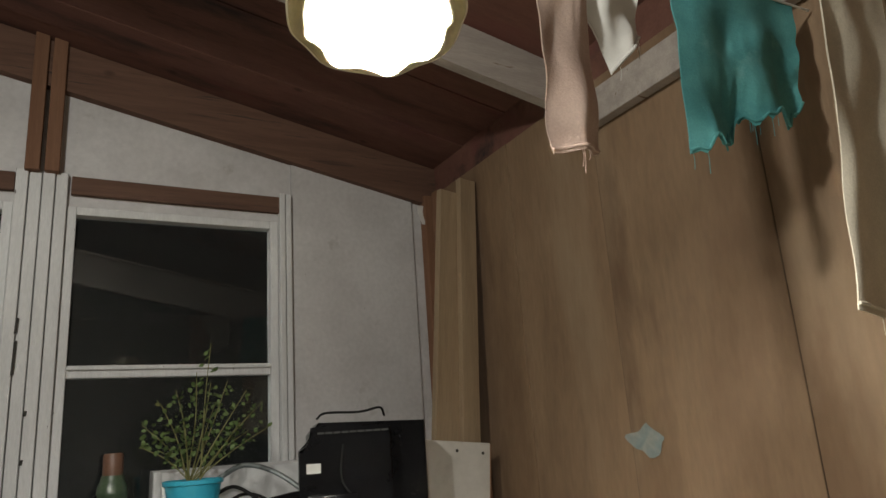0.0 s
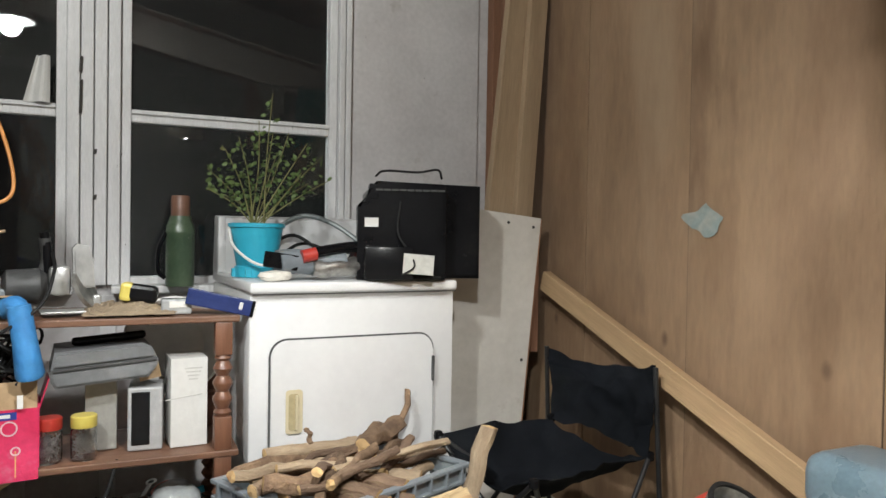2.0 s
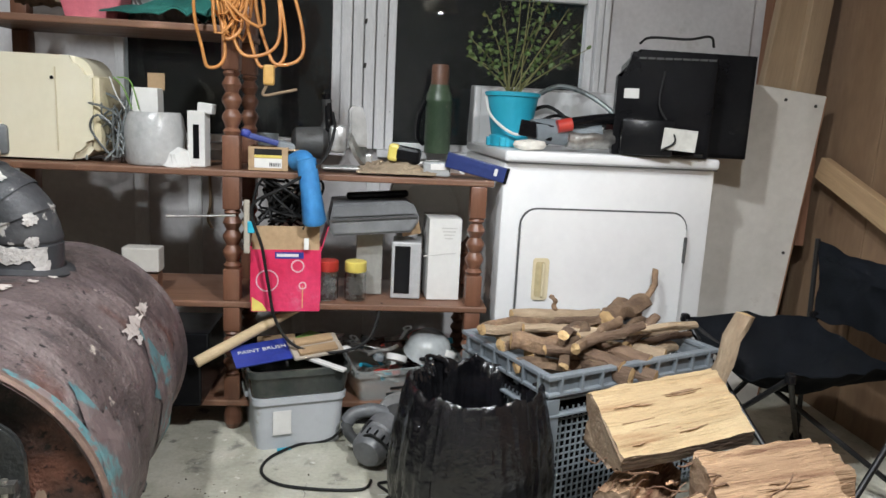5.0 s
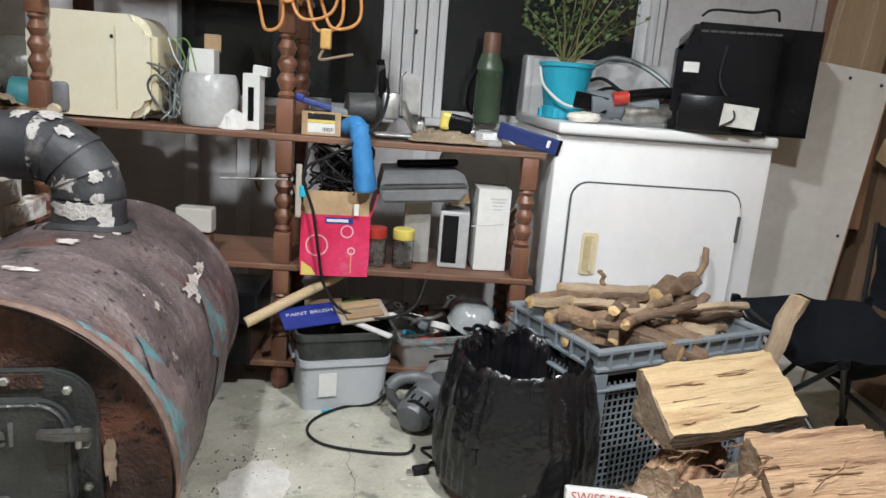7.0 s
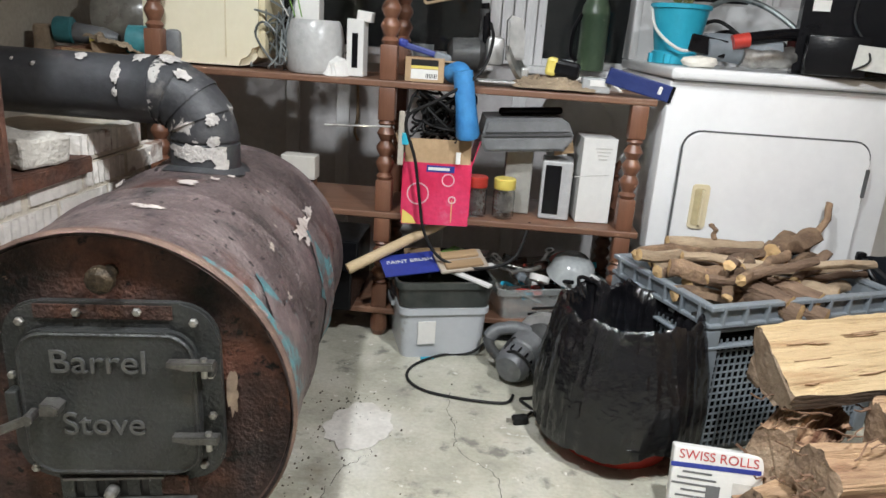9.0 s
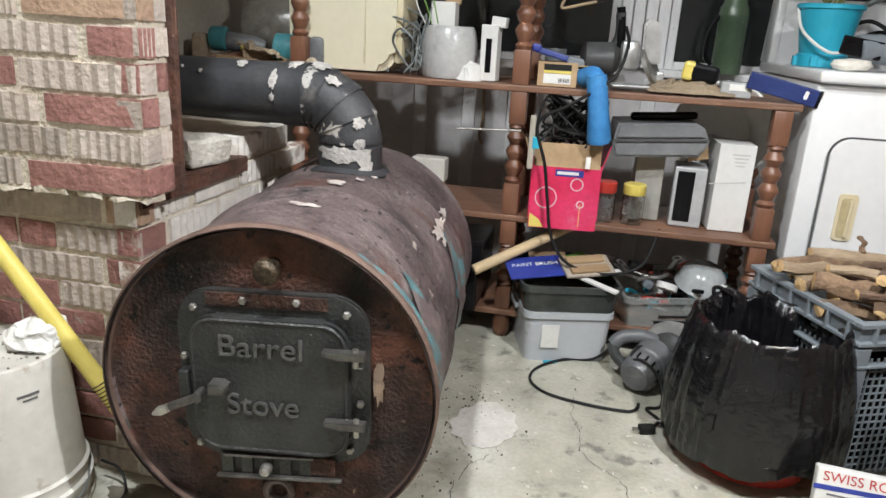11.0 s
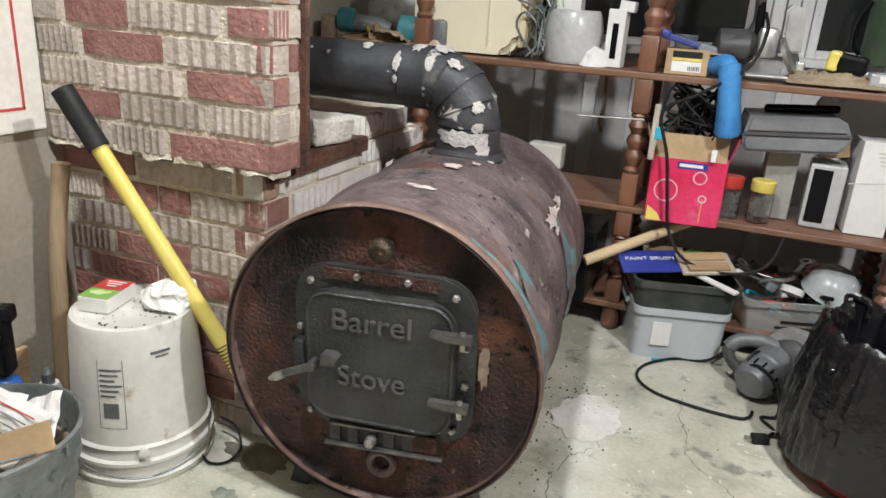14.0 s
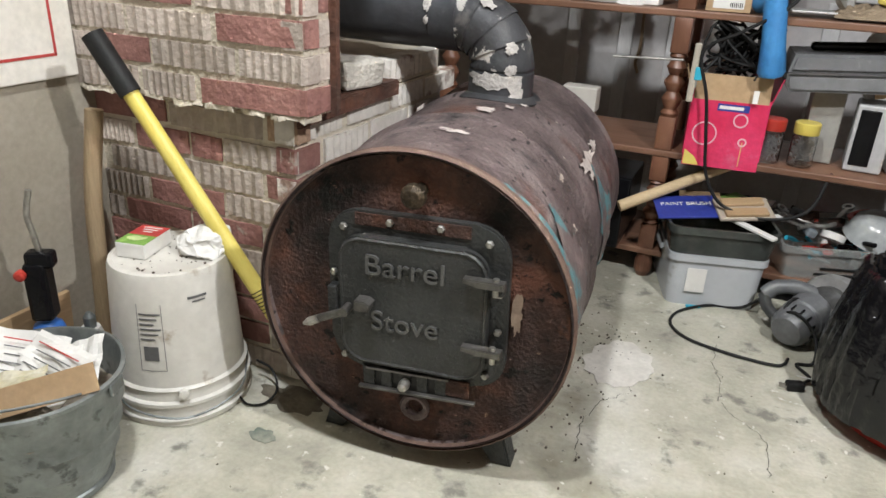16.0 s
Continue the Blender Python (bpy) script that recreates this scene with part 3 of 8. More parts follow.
# ---- dryer ----
DM = pose(0, 0, 0, 0, 0, 2.5)
dryer = thing("dryer", DM, "white enamelled front-loading clothes dryer, full of scratches", "dryer")
W, D, H = 0.695, 0.70, 0.915
part("body", box((W, D - 0.02, H - 0.05), (W / 2, D / 2 + 0.01, (H - 0.05) / 2 + 0.012), 0.008), ENAMEL, dryer, smooth=True)
part("top_panel", box((W + 0.006, D + 0.006, 0.034), (W / 2, D / 2, H - 0.017), 0.010, seg=3), ENAMEL, dryer, smooth=True)
con = part("console", prism([(0.0, 0.0), (0.0, 0.205), (0.035, 0.215), (0.075, 0.215), (0.115, 0.0)], W, Matrix.Translation((0, 0, 0)) @ Matrix.Rotation(radians(90), 4, "Z") @ Matrix.Diagonal((1, -1, 1, 1))), ENAMEL, dryer)
con.matrix_local = Matrix.Translation((0, D - 0.10, H))
part("console_end", box((0.028, 0.10, 0.212), (0.014, D - 0.056, H + 0.106), 0.008), ENAMEL, dryer, smooth=True)
GAP = material("dark_gap", ((0.05, 0.05, 0.05), (0.09, 0.09, 0.09)), 0.8)
dw, dh = 0.545, 0.57
seam = bmesh.new()
prism(rounded(dw + 0.010, dh + 0.010, 0.055), 0.004, Matrix.Translation((0.335, 0.004, 0.452)), seam)
part("door_gap", seam, GAP, dryer)
door = part("door", prism(rounded(dw, dh, 0.052, 8), 0.016, Matrix.Translation((0.335, -0.004, 0.452)), bevel=0.004), ENAMEL, dryer, smooth=True)
hd = bmesh.new()
prism(rounded(0.052, 0.135, 0.010), 0.006, Matrix.Translation((0.134, -0.0095, 0.517)), hd, 0.002)
part("handle", hd, CREAM, door, "cream plastic recessed handle")
# no hollow here: a flat plate in darker cream paints the recess's shade
part("handle_recess", prism(rounded(0.030, 0.112, 0.008), 0.003, Matrix.Translation((0.131, -0.0118, 0.517))), material("recess_shade", ((0.40, 0.33, 0.18), (0.5, 0.42, 0.25)), 0.6), door)
part("handle_grip", box((0.008, 0.012, 0.108), (0.140, -0.014, 0.515), 0.003), CREAM, door)
for z in (0.62, 0.27):
    part("hinge", box((0.010, 0.010, 0.085), (0.607, -0.006, z), 0.003), GAP, dryer)
for sx in (0.05, W - 0.05):
    for sy in (0.06, D - 0.06):
        part("foot", rod((sx, sy, 0), (sx, sy, 0.02), 0.018), RUBBER, dryer)
# dark line in the joint below the top panel
part("panel_seam", box((W - 0.01, 0.004, 0.003), (W / 2, -0.001, H - 0.036)), GAP, dryer)

# ---- television, its back to the room ----
TVM = pose(0.40, 0.10, 0.917, 0, 0, -14)
tv = thing("television", TVM, "dusty black tube television turned back to front", "television")
bm = bmesh.new()
prism([(0.0, 0.0), (0.395, 0.0), (0.395, 0.325), (0.03, 0.335), (0.0, 0.30)], 0.30, Matrix.Translation((0, 0.06, 0)), bm, 0.010)
part("cabinet", bm, BLACK, tv, smooth=True)
bm = bmesh.new()
prism([(-0.04, 0.0), (0.255, 0.0), (0.255, 0.315), (0.0, 0.318), (0.0, 0.27), (-0.04, 0.245)], 0.10, Matrix.Translation((0, -0.04, 0)), bm, 0.010)
part("back_hump", bm, BLACK, tv, smooth=True)
part("lower_block", box((0.16, 0.06, 0.11), (0.06, -0.07, 0.057), 0.008), BLACK, tv, smooth=True)
part("rib", box((0.012, 0.012, 0.30), (0.262, 0.02, 0.16), 0.004), BLACK, tv)
part("label_plate", box((0.10, 0.003, 0.065), (0.15, -0.105, 0.065), m=Matrix.Rotation(radians(4), 4, "Y")), material("grey_label", ((0.45, 0.44, 0.40), (0.55, 0.54, 0.5)), 0.6), tv, "pale maker's label")
part("socket_plate", box((0.045, 0.004, 0.03), (0.005, -0.043, 0.19)), PAPER, tv, "white socket label")
for k in range(9):
    part("vent", box((0.022, 0.005, 0.006), (0.03 + 0.026 * k, -0.0415, 0.298)), GAP, tv)
bm = tube([(0.02, 0.0, 0.345), (0.05, -0.02, 0.362), (0.16, -0.02, 0.360), (0.23, 0.0, 0.372), (0.25, 0.03, 0.345)], 0.004)
part("cable", bm, RUBBER, tv)
part("cord", tube([(0.10, -0.045, 0.26), (0.09, -0.06, 0.16), (0.12, -0.09, 0.10), (0.14, -0.112, 0.05), (0.10, -0.112, 0.02)], 0.003), RUBBER, tv)

# ---- leaning panel, planks and boards ----
panel = thing("leaning_panel", Matrix.Translation((0.865, 0.27, 0.0)) @ Matrix.Rotation(radians(-1.0), 4, "X") @ Matrix.Rotation(radians(6.0), 4, "Y"), "off-white board leaning beside the dryer", "board")
part("panel_sheet", box((0.40, 0.022, 1.17), (0, 0, 0.585), 0.004), PANELW, panel)
part("panel_edge", box((0.006, 0.024, 1.16), (0.200, 0, 0.585), 0.002), STUD, panel, "raw brown edge")
for x, z in ((0.165, 1.13), (0.05, 1.135), (0.17, 0.6), (0.10, 0.35)):
    part("nail_hole", lathe([(0.006, 0), (0.006, 0.002)], 10, Matrix.Translation((x, -0.011, z)) @ Matrix.Rotation(radians(90), 4, "X")), DARKCRACK, panel)
for x, w, z1, y, lean in ((0.914, 0.145, 2.235, 0.325, 6.2), (1.036, 0.088, 2.29, 0.315, 4.6)):
    single("plank", box((w - 0.003, 0.034, z1), (0, 0, z1 / 2), 0.003), PINE, pose(x, y, 0.0, -0.5, lean, 8), "pale pine plank standing in the corner", "plank", "planks in the corner")
a, b = Vector((1.22, 0.30, 0.893)), Vector((1.22, -2.3, -0.03))
bd = (b - a)
bm = box((0.036, bd.length, 0.078), (0, 0, 0), 0.003)
single("long_board", bm, PINE_Y, Matrix.Translation((a + b) / 2) @ bd.to_track_quat("-Y", "Z").to_matrix().to_4x4(), "long pine board slanting down along the plywood wall", "board")
single("rafter_offcut", box((0.035, 0.04, 0.42), (0, 0, 0.21), 0.003), STUD, pose(1.18, 0.33, 0.6, 0, 0, 0), "dark brown offcut behind the panel", "board")

# ---- shelf unit ----
shelf = thing("shelf_unit", Matrix(), "brown wooden shelf unit with turned posts", "shelf")
SY0, SY1 = 0.0, 0.36
for z, x0, x1 in ((0.10, -1.56, -0.03), (0.42, -1.56, -0.03), (0.82, -1.56, -0.03), (1.23, -1.56, -0.79), (1.62, -1.56, -0.79)):
    part("shelf_board", box((x1 - x0, SY1 - SY0, 0.020), ((x0 + x1) / 2, (SY0 + SY1) / 2, z - 0.010), 0.004), SHELF, shelf)

def turned(z0, z1, x, y):
    h = z1 - z0
    bm = bmesh.new()
    q = 0.26 * h
    box((0.05, 0.05, q), (0, 0, q / 2), 0.004, bm=bm)
    box((0.05, 0.05, q), (0, 0, h - q / 2), 0.004, bm=bm)
    mid = h - 2 * q
    prof = [(0.021, 0.0), (0.027, 0.06), (0.018, 0.12), (0.029, 0.26), (0.029, 0.30), (0.018, 0.40), (0.029, 0.52), (0.029, 0.56), (0.018, 0.66), (0.029, 0.78), (0.018, 0.90), (0.026, 0.95), (0.021, 1.0)]
    lathe([(r, q + t * mid) for r, t in prof], 16, bm=bm)
    ob = part("post", bm, POST, shelf, smooth=True)
    ob.location = (x, y, z0)


for x in (-0.075, -0.82, -1.53):
    for y in (0.028, 0.33):
        for z0, z1 in ((0.10, 0.40), (0.42, 0.80)) + (((0.82, 1.21), (1.23, 1.60)) if x < -0.5 else ()):
            turned(z0, z1, x, y)
        part("foot", lathe([(0.018, 0), (0.028, 0.02), (0.028, 0.05), (0.02, 0.08)], 14), POST, shelf).location = (x, y, 0)

# ---- barrel stove ----
BA, BB = Vector((-1.088, -1.135, 0.350)), Vector((-1.188, -0.285, 0.360))
BL = (BB - BA).length
ax = (BB - BA).normalized()
BM = Matrix.Translation((BA.x, BA.y, 0)) @ Matrix.Rotation(math.atan2(-ax.x, ax.y), 4, "Z")
stove = thing("barrel_stove", BM, "rusty steel drum wood stove with cast iron door", "stove")
RB = 0.296
CZ = 0.346
ROT = Matrix.Translation((0, 0, CZ)) @ Matrix.Rotation(radians(-90), 4, "X")
prof = [(RB - 0.004, 0.03), (RB, 0.0), (RB + 0.006, 0.004), (RB + 0.006, 0.014), (RB, 0.022)]
for k in range(2, 60):
    t = 0.022 + (BL - 0.044) * k / 60
    r = RB
    for c in (0.34, 0.665):
        r += 0.009 * math.exp(-((t / BL - c) / 0.014) ** 2)
    r += 0.002 * math.sin(t * 90) * (0.5 + 0.5 * math.sin(t * 13))
    prof.append((r, t))
prof += [(RB, BL - 0.022), (RB + 0.006, BL - 0.014), (RB + 0.006, BL - 0.004), (RB, BL), (RB - 0.01, BL - 0.012)]
bm = lathe(prof, 72, ROT, cap=False)
ruffle(bm, 0.0035, 7, 3)
part("drum", bm, BARREL, stove, smooth=True)
bm = lathe([(0.001, 0.024), (0.10, 0.022), (0.2, 0.026), (RB - 0.012, 0.026), (RB - 0.003, 0.020), (RB - 0.001, 0.002)], 64, ROT, cap=False)
ruffle(bm, 0.002, 9, 1)
part("front_head", bm, RUST, stove, "rust-brown drum end", smooth=True)
bm = lathe([(0.001, BL - 0.016), (RB - 0.012, BL - 0.016), (RB - 0.001, BL - 0.002)], 48, ROT, cap=False)
part("back_head", bm, RUST, stove)
bm = lathe([(RB + 0.004, -0.003), (RB + 0.009, 0.002), (RB + 0.009, 0.012), (RB + 0.003, 0.016), (RB - 0.003, 0.010), (RB - 0.002, 0.0)], 72, ROT, cap=False)
part("rim", bm, material("rim_rust", ((0.10, 0.06, 0.05), (0.20, 0.13, 0.10)), 0.7, metal=0.3, scale=9, fine=70, bump=0.4), stove, "worn rolled rim", smooth=True)
# a flaked band of teal paint and pale scars on the flank
def drum_patch(name, t0, t1, a0, a1, mat, seed, lift=0.0025, nu=16, nv=12, jag=0.25, label=""):
    bm = bmesh.new()
    n = 44
    vs = []
    for k in range(n):
        a = 2 * math.pi * k / n
        j = 1 + jag * 2 * noise.noise((2.5 * math.cos(a) + seed, 2.5 * math.sin(a), seed * 3.1)) + jag * noise.noise((7 * math.cos(a), 7 * math.sin(a) + seed, 2))
        u, v = 0.5 + 0.5 * j * math.cos(a), 0.5 + 0.5 * j * math.sin(a)
        vs.append((u, v))
    grid = [bm.verts.new((u, v, 0)) for u, v in vs]
    bm.faces.new(grid)
    bmesh.ops.triangulate(bm, faces=bm.faces)
    bmesh.ops.subdivide_edges(bm, edges=bm.edges, cuts=2, use_grid_fill=True)
    for v in bm.verts:
        t, a = t0 + (t1 - t0) * v.co.x, radians(a0 + (a1 - a0) * v.co.y)
        r = RB + lift + 0.009 * sum(math.exp(-((t / BL - c) / 0.014) ** 2) for c in (0.34, 0.665))
        v.co = Vector((r * math.sin(a), t, CZ + r * math.cos(a)))
    return part(name, bm, mat, stove, label)


SCAR = material("pale_scar", ((0.42, 0.36, 0.33), (0.60, 0.54, 0.50)), 0.85, scale=20, fine=70, bump=0.4, spots=[((0.14, 0.09, 0.08), 22, 0.58, 0.05)])
drum_patch("teal_paint_band", 0.008, 0.045, 28, 112, TEAL_PAINT, 2, 0.0045, jag=0.10)
drum_patch("teal_paint_band", 0.03, 0.16, 52, 118, TEAL_PAINT, 5, 0.0035, jag=0.35)
drum_patch("teal_paint_band", 0.42, 0.58, 66, 108, TEAL_PAINT, 9, 0.0035, jag=0.6)
for t0, t1, a0, a1, s in ((0.43, 0.56, 50, 56, 1), (0.58, 0.66, 49, 54, 2), (0.45, 0.50, 57, 60, 3), (0.36, 0.40, 1, 8, 4), (0.50, 0.53, 14, 17, 5), (0.16, 0.19, -2, 8, 6),
                          (0.44, 0.46, 10, 14, 7), (0.60, 0.63, 8, 11, 8), (0.30, 0.31, 22, 25, 9), (0.62, 0.80, -40, -33, 10), (0.45, 0.62, -38, -34, 11)):
    drum_patch("scar", t0, t1, a0, a1, SCAR, s, 0.004, jag=0.4)
# door plate
DPM = Matrix.Translation((0.009, 0.0, CZ + 0.022)) @ Matrix.Rotation(radians(-1.5), 4, "Y")


def on_door(bm_ob):
    bm_ob.matrix_local = DPM
    return bm_ob


plate = on_door(part("door_frame", prism(rounded(0.340, 0.322, 0.062, 8), 0.014, Matrix.Translation((0.003, 0.006, 0.001)), bevel=0.004), IRON, stove, "black cast iron door frame", smooth=True))
on_door(part("rusty_strip", box((0.215, 0.003, 0.024), (-0.005, 0.0045, 0.146), 0.001), RUST, stove, "rust-red top of the frame"))
door = on_door(part("door", prism(rounded(0.280, 0.256, 0.046, 8), 0.022, Matrix.Translation((0.0, -0.016, -0.008)), bevel=0.006), IRON, stove, "black cast iron door with raised lettering", smooth=True))
LIP = bmesh.new()
lip_o, lip_i = rounded(0.277, 0.253, 0.045, 8), rounded(0.262, 0.238, 0.040, 8)
ro, rm, ri = ([LIP.verts.new((x, y, z - 0.008)) for x, z in line] for line, y in ((lip_o, -0.0155), (rounded(0.270, 0.246, 0.042, 8), -0.0185), (lip_i, -0.0155)))
for p, q in ((ro, rm), (rm, ri)):
    for k in range(len(p)):
        LIP.faces.new((p[k], p[(k + 1) % len(p)], q[(k + 1) % len(q)], q[k]))
on_door(part("door_lip", LIP, IRON, stove, smooth=True))
# the door's iron made paler: highlights on the letters put into their colour
HIGHLIT_IRON = material("highlit_iron", ((0.085, 0.087, 0.086), (0.140, 0.140, 0.136)), 0.4, metal=0.4, scale=20, fine=120, bump=0.2)
for txt, z, x, wide in (("Barrel", 0.049, -0.011, 0.146), ("Stove", -0.061, -0.0116, 0.127)):
    letters("lettering", txt, 0.056, HIGHLIT_IRON, stove, DPM @ Matrix.Translation((x, -0.0165, z + 0.019)) @ FRONT, 0.004, wide=wide)
for x, z in ((-0.134, 0.129), (0.1355, 0.1315), (0.138, -0.128), (-0.140, -0.136), (-0.156, 0.036), (0.158, 0.041), (0.157, -0.034), (-0.045, 0.146), (0.049, 0.148)):
    on_door(part("bolt", lathe([(0.0075, 0.0), (0.0075, 0.005), (0.0055, 0.008), (0.001, 0.009)], 6, Matrix.Translation((x, 0.004, z)) @ Matrix.Rotation(radians(90), 4, "X")), BOLT, stove))
WORNBAR = material("rubbed_iron", ((0.09, 0.085, 0.08), (0.17, 0.165, 0.155)), 0.42, metal=0.7, scale=25, fine=110, bump=0.25)
for z in (0.072, -0.060):
    bm = prism([(0.100, z + 0.006), (0.100, z - 0.002), (0.128, z - 0.008), (0.172, z - 0.008), (0.172, z + 0.006)], 0.020, Matrix.Translation((0, -0.036, 0)), bevel=0.002)
    on_door(part("hinge", bm, WORNBAR, stove, "rubbed grey hinge arm"))
    on_door(part("hinge_lug", box((0.020, 0.030, 0.018), (0.160, -0.012, z - 0.014), 0.004), IRON, stove))
    on_door(part("hinge_pin", rod((0.156, -0.026, z - 0.022), (0.156, -0.026, z + 0.011), 0.0055), BOLT, stove))
on_door(part("door_catch", prism([(-0.016, -0.010), (0.012, -0.010), (0.016, 0.004), (0.006, 0.010), (-0.014, 0.010)], 0.030, Matrix.Translation((-0.084, -0.044, -0.004)), bevel=0.002), WORNBAR, stove))
bm = box((0.066, 0.010, 0.015), (0, 0, 0), 0.004, Matrix.Translation((-0.146, -0.036, -0.034)) @ Matrix.Rotation(radians(-24), 4, "Y"))
rod((-0.120, -0.044, -0.022), (-0.120, -0.014, -0.022), 0.009, bm=bm)
on_door(part("latch", bm, WORNBAR, stove))
on_door(part("latch_plate", box((0.018, 0.026, 0.066), (-0.151, -0.010, -0.016), 0.003), IRON, stove))
on_door(part("latch_tip", lathe([(0.008, 0), (0.009, 0.018), (0.003, 0.034)], 10, Matrix.Translation((-0.174, -0.038, -0.046)) @ Matrix.Rotation(radians(-118), 4, "Y")), BOLT, stove))
on_door(part("draught_slide", box((0.200, 0.004, 0.046), (-0.008, 0.000, -0.168), 0.001, Matrix.Rotation(radians(-2), 4, "Y")), BLACKMETAL, stove))
for k in range(5):
    on_door(part("draught_plate", box((0.021, 0.008, 0.038), (-0.088 + 0.036 * k, -0.003, -0.169 + 0.0012 * k), 0.001), IRON, stove))
for z, x, w in ((-0.146, -0.014, 0.165), (-0.190, 0.002, 0.232)):
    on_door(part("slide_rail", box((w, 0.010, 0.005), (x, -0.010, z), 0.001, Matrix.Rotation(radians(-2), 4, "Y")), WORNBAR, stove))
on_door(part("slide_knob", lathe([(0.010, 0), (0.011, 0.010), (0.009, 0.020), (0.004, 0.024)], 14, Matrix.Translation((-0.0125, -0.008, -0.170)) @ Matrix.Rotation(radians(90), 4, "X")), BOLT, stove))
on_door(part("rusty_end", box((0.046, 0.005, 0.036), (0.088, -0.004, -0.164), 0.002), RUST, stove, "rust-red end of the draught slide"))
on_door(part("pale_scuff", blotch_bm(0.010, 0.040, 4), material("scuff", ((0.16, 0.11, 0.08), (0.30, 0.22, 0.16)), 0.9, scale=30, fine=90), stove)).matrix_local = DPM @ Matrix.Translation((0.187, 0.0175, 0.000))
KN = Matrix.Translation((0.009, 0.0, CZ + 0.229)) @ Matrix.Rotation(radians(90), 4, "X")
bm = lathe([(0.012, -0.03), (0.012, 0.0), (0.018, 0.004), (0.023, 0.012), (0.022, 0.022), (0.014, 0.030), (0.002, 0.033)], 12, KN)
part("bung_knob", bm, material("brass_dark", ((0.022, 0.017, 0.011), (0.075, 0.053, 0.032)), 0.5, metal=0.6, scale=60, fine=120, bump=0.4), stove, "dark knobbly bung plug")
bm = lathe([(0.016, 0.0), (0.030, 0.0), (0.030, 0.006), (0.026, 0.010), (0.018, 0.006), (0.016, -0.004)], 24, Matrix.Translation((0.014, 0.016, CZ - 0.214)) @ Matrix.Rotation(radians(90), 4, "X"), cap=False)
part("bung_ring", bm, BARREL, stove, smooth=True)
for yy in (0.06, BL - 0.12):
    for sx in (-1, 1):
        bm = prism([(sx * 0.10, 0.09), (sx * 0.17, 0.13), (sx * 0.205, 0.0), (sx * 0.165, 0.0)], 0.05, Matrix.Translation((0, yy, 0)), bevel=0.004)
        part("leg", bm, IRON, stove)
    part("saddle", prism([(-0.13, 0.075), (0.13, 0.075), (0.10, 0.050), (-0.10, 0.050)], 0.05, Matrix.Translation((0, yy, 0))), IRON, stove)

# ---- stove pipe ----
PX, PY = -1.146, -0.56
pipe = thing("stove_pipe", Matrix.Translation((PX, PY, 0.62)), "black stove pipe elbow with white furnace cement smears", "stove pipe")
RP = 0.072
part("riser", lathe([(RP + 0.004, 0.0), (RP + 0.004, 0.075), (RP, 0.078), (RP, 0.085)], 40), PIPE, pipe, smooth=True)
cz = 0.803 - 0.62
bend = 0.100
segs = 4
last = None
for k in range(segs):
    a0, a1 = 90 * k / segs, 90 * (k + 1) / segs
    c = Vector((-bend, 0, cz - bend))
    rings = []
    bm = bmesh.new()
    for a, rr in ((a0, RP + 0.003 - 0.002 * (k % 2)), (a0 + 1.5, RP + 0.004), ((a0 + a1) / 2, RP + 0.001), (a1, RP)):
        th = radians(a)
        o = c + bend * Vector((math.cos(th), 0, math.sin(th)))
        u = Vector((math.cos(th), 0, math.sin(th)))
        rings.append([bm.verts.new(o + rr * (math.cos(q) * u + math.sin(q) * Vector((0, 1, 0)))) for q in [2 * math.pi * j / 40 for j in range(40)]])
    for p, q in zip(rings, rings[1:]):
        for j in range(40):
            bm.faces.new((p[j], p[(j + 1) % 40], q[(j + 1) % 40], q[j]))
    part("elbow_gore", bm, PIPEWORN, pipe, smooth=True)
RX = Matrix.Translation((-bend, 0, cz)) @ Matrix.Rotation(radians(-90), 4, "Y")
part("flue", lathe([(RP + 0.003, -0.002), (RP + 0.003, 0.06), (RP, 0.062), (RP, 0.62)], 40, RX), PIPE, pipe, smooth=True)
bm = lathe([(RP + 0.005, 0.0), (RP + 0.02, 0.003), (RP + 0.024, 0.012), (RP + 0.006, 0.02)], 40, Matrix.Translation((0, 0, 0.012)), cap=False)
for v in bm.verts:
    v.co.z -= 0.9 * max(0, abs(v.co.x)) ** 2 * 1.7
part("collar", bm, PIPE, pipe, smooth=True)


def pipe_blob(name, fn, n, seed, mat=CEMENT, jag=0.35):
    bm = bmesh.new()
    vs = []
    for k in range(n):
        a = 2 * math.pi * k / n
        j = 1 + jag * 1.8 * noise.noise((3 * math.cos(a) + seed, 3 * math.sin(a), seed)) + jag * noise.noise((9 * math.cos(a), 9 * math.sin(a) + seed, 5))
        vs.append(bm.verts.new((j * math.cos(a), j * math.sin(a), 0)))
    bm.faces.new(vs)
    bmesh.ops.triangulate(bm, faces=bm.faces)
    bmesh.ops.subdivide_edges(bm, edges=bm.edges, cuts=2)
    for v in bm.verts:
        h = 0.003 + 0.003 * max(0, 1 - v.co.length)
        v.co = fn(v.co.x, v.co.y, h)
    return part(name, bm, mat, pipe, smooth=True)


def on_riser(a0, da, z0, dz):
    return lambda u, v, h: Vector(((RP + 0.004 + h) * math.cos(radians(a0 + da * u)), (RP + 0.004 + h) * math.sin(radians(a0 + da * u)), z0 + dz * v))


def on_flue(x0, dx, a0, da):
    return lambda u, v, h: Vector((x0 + dx * u, -(RP + h + 0.002) * math.sin(radians(a0 + da * v)), cz + (RP + h + 0.002) * math.cos(radians(a0 + da * v))))


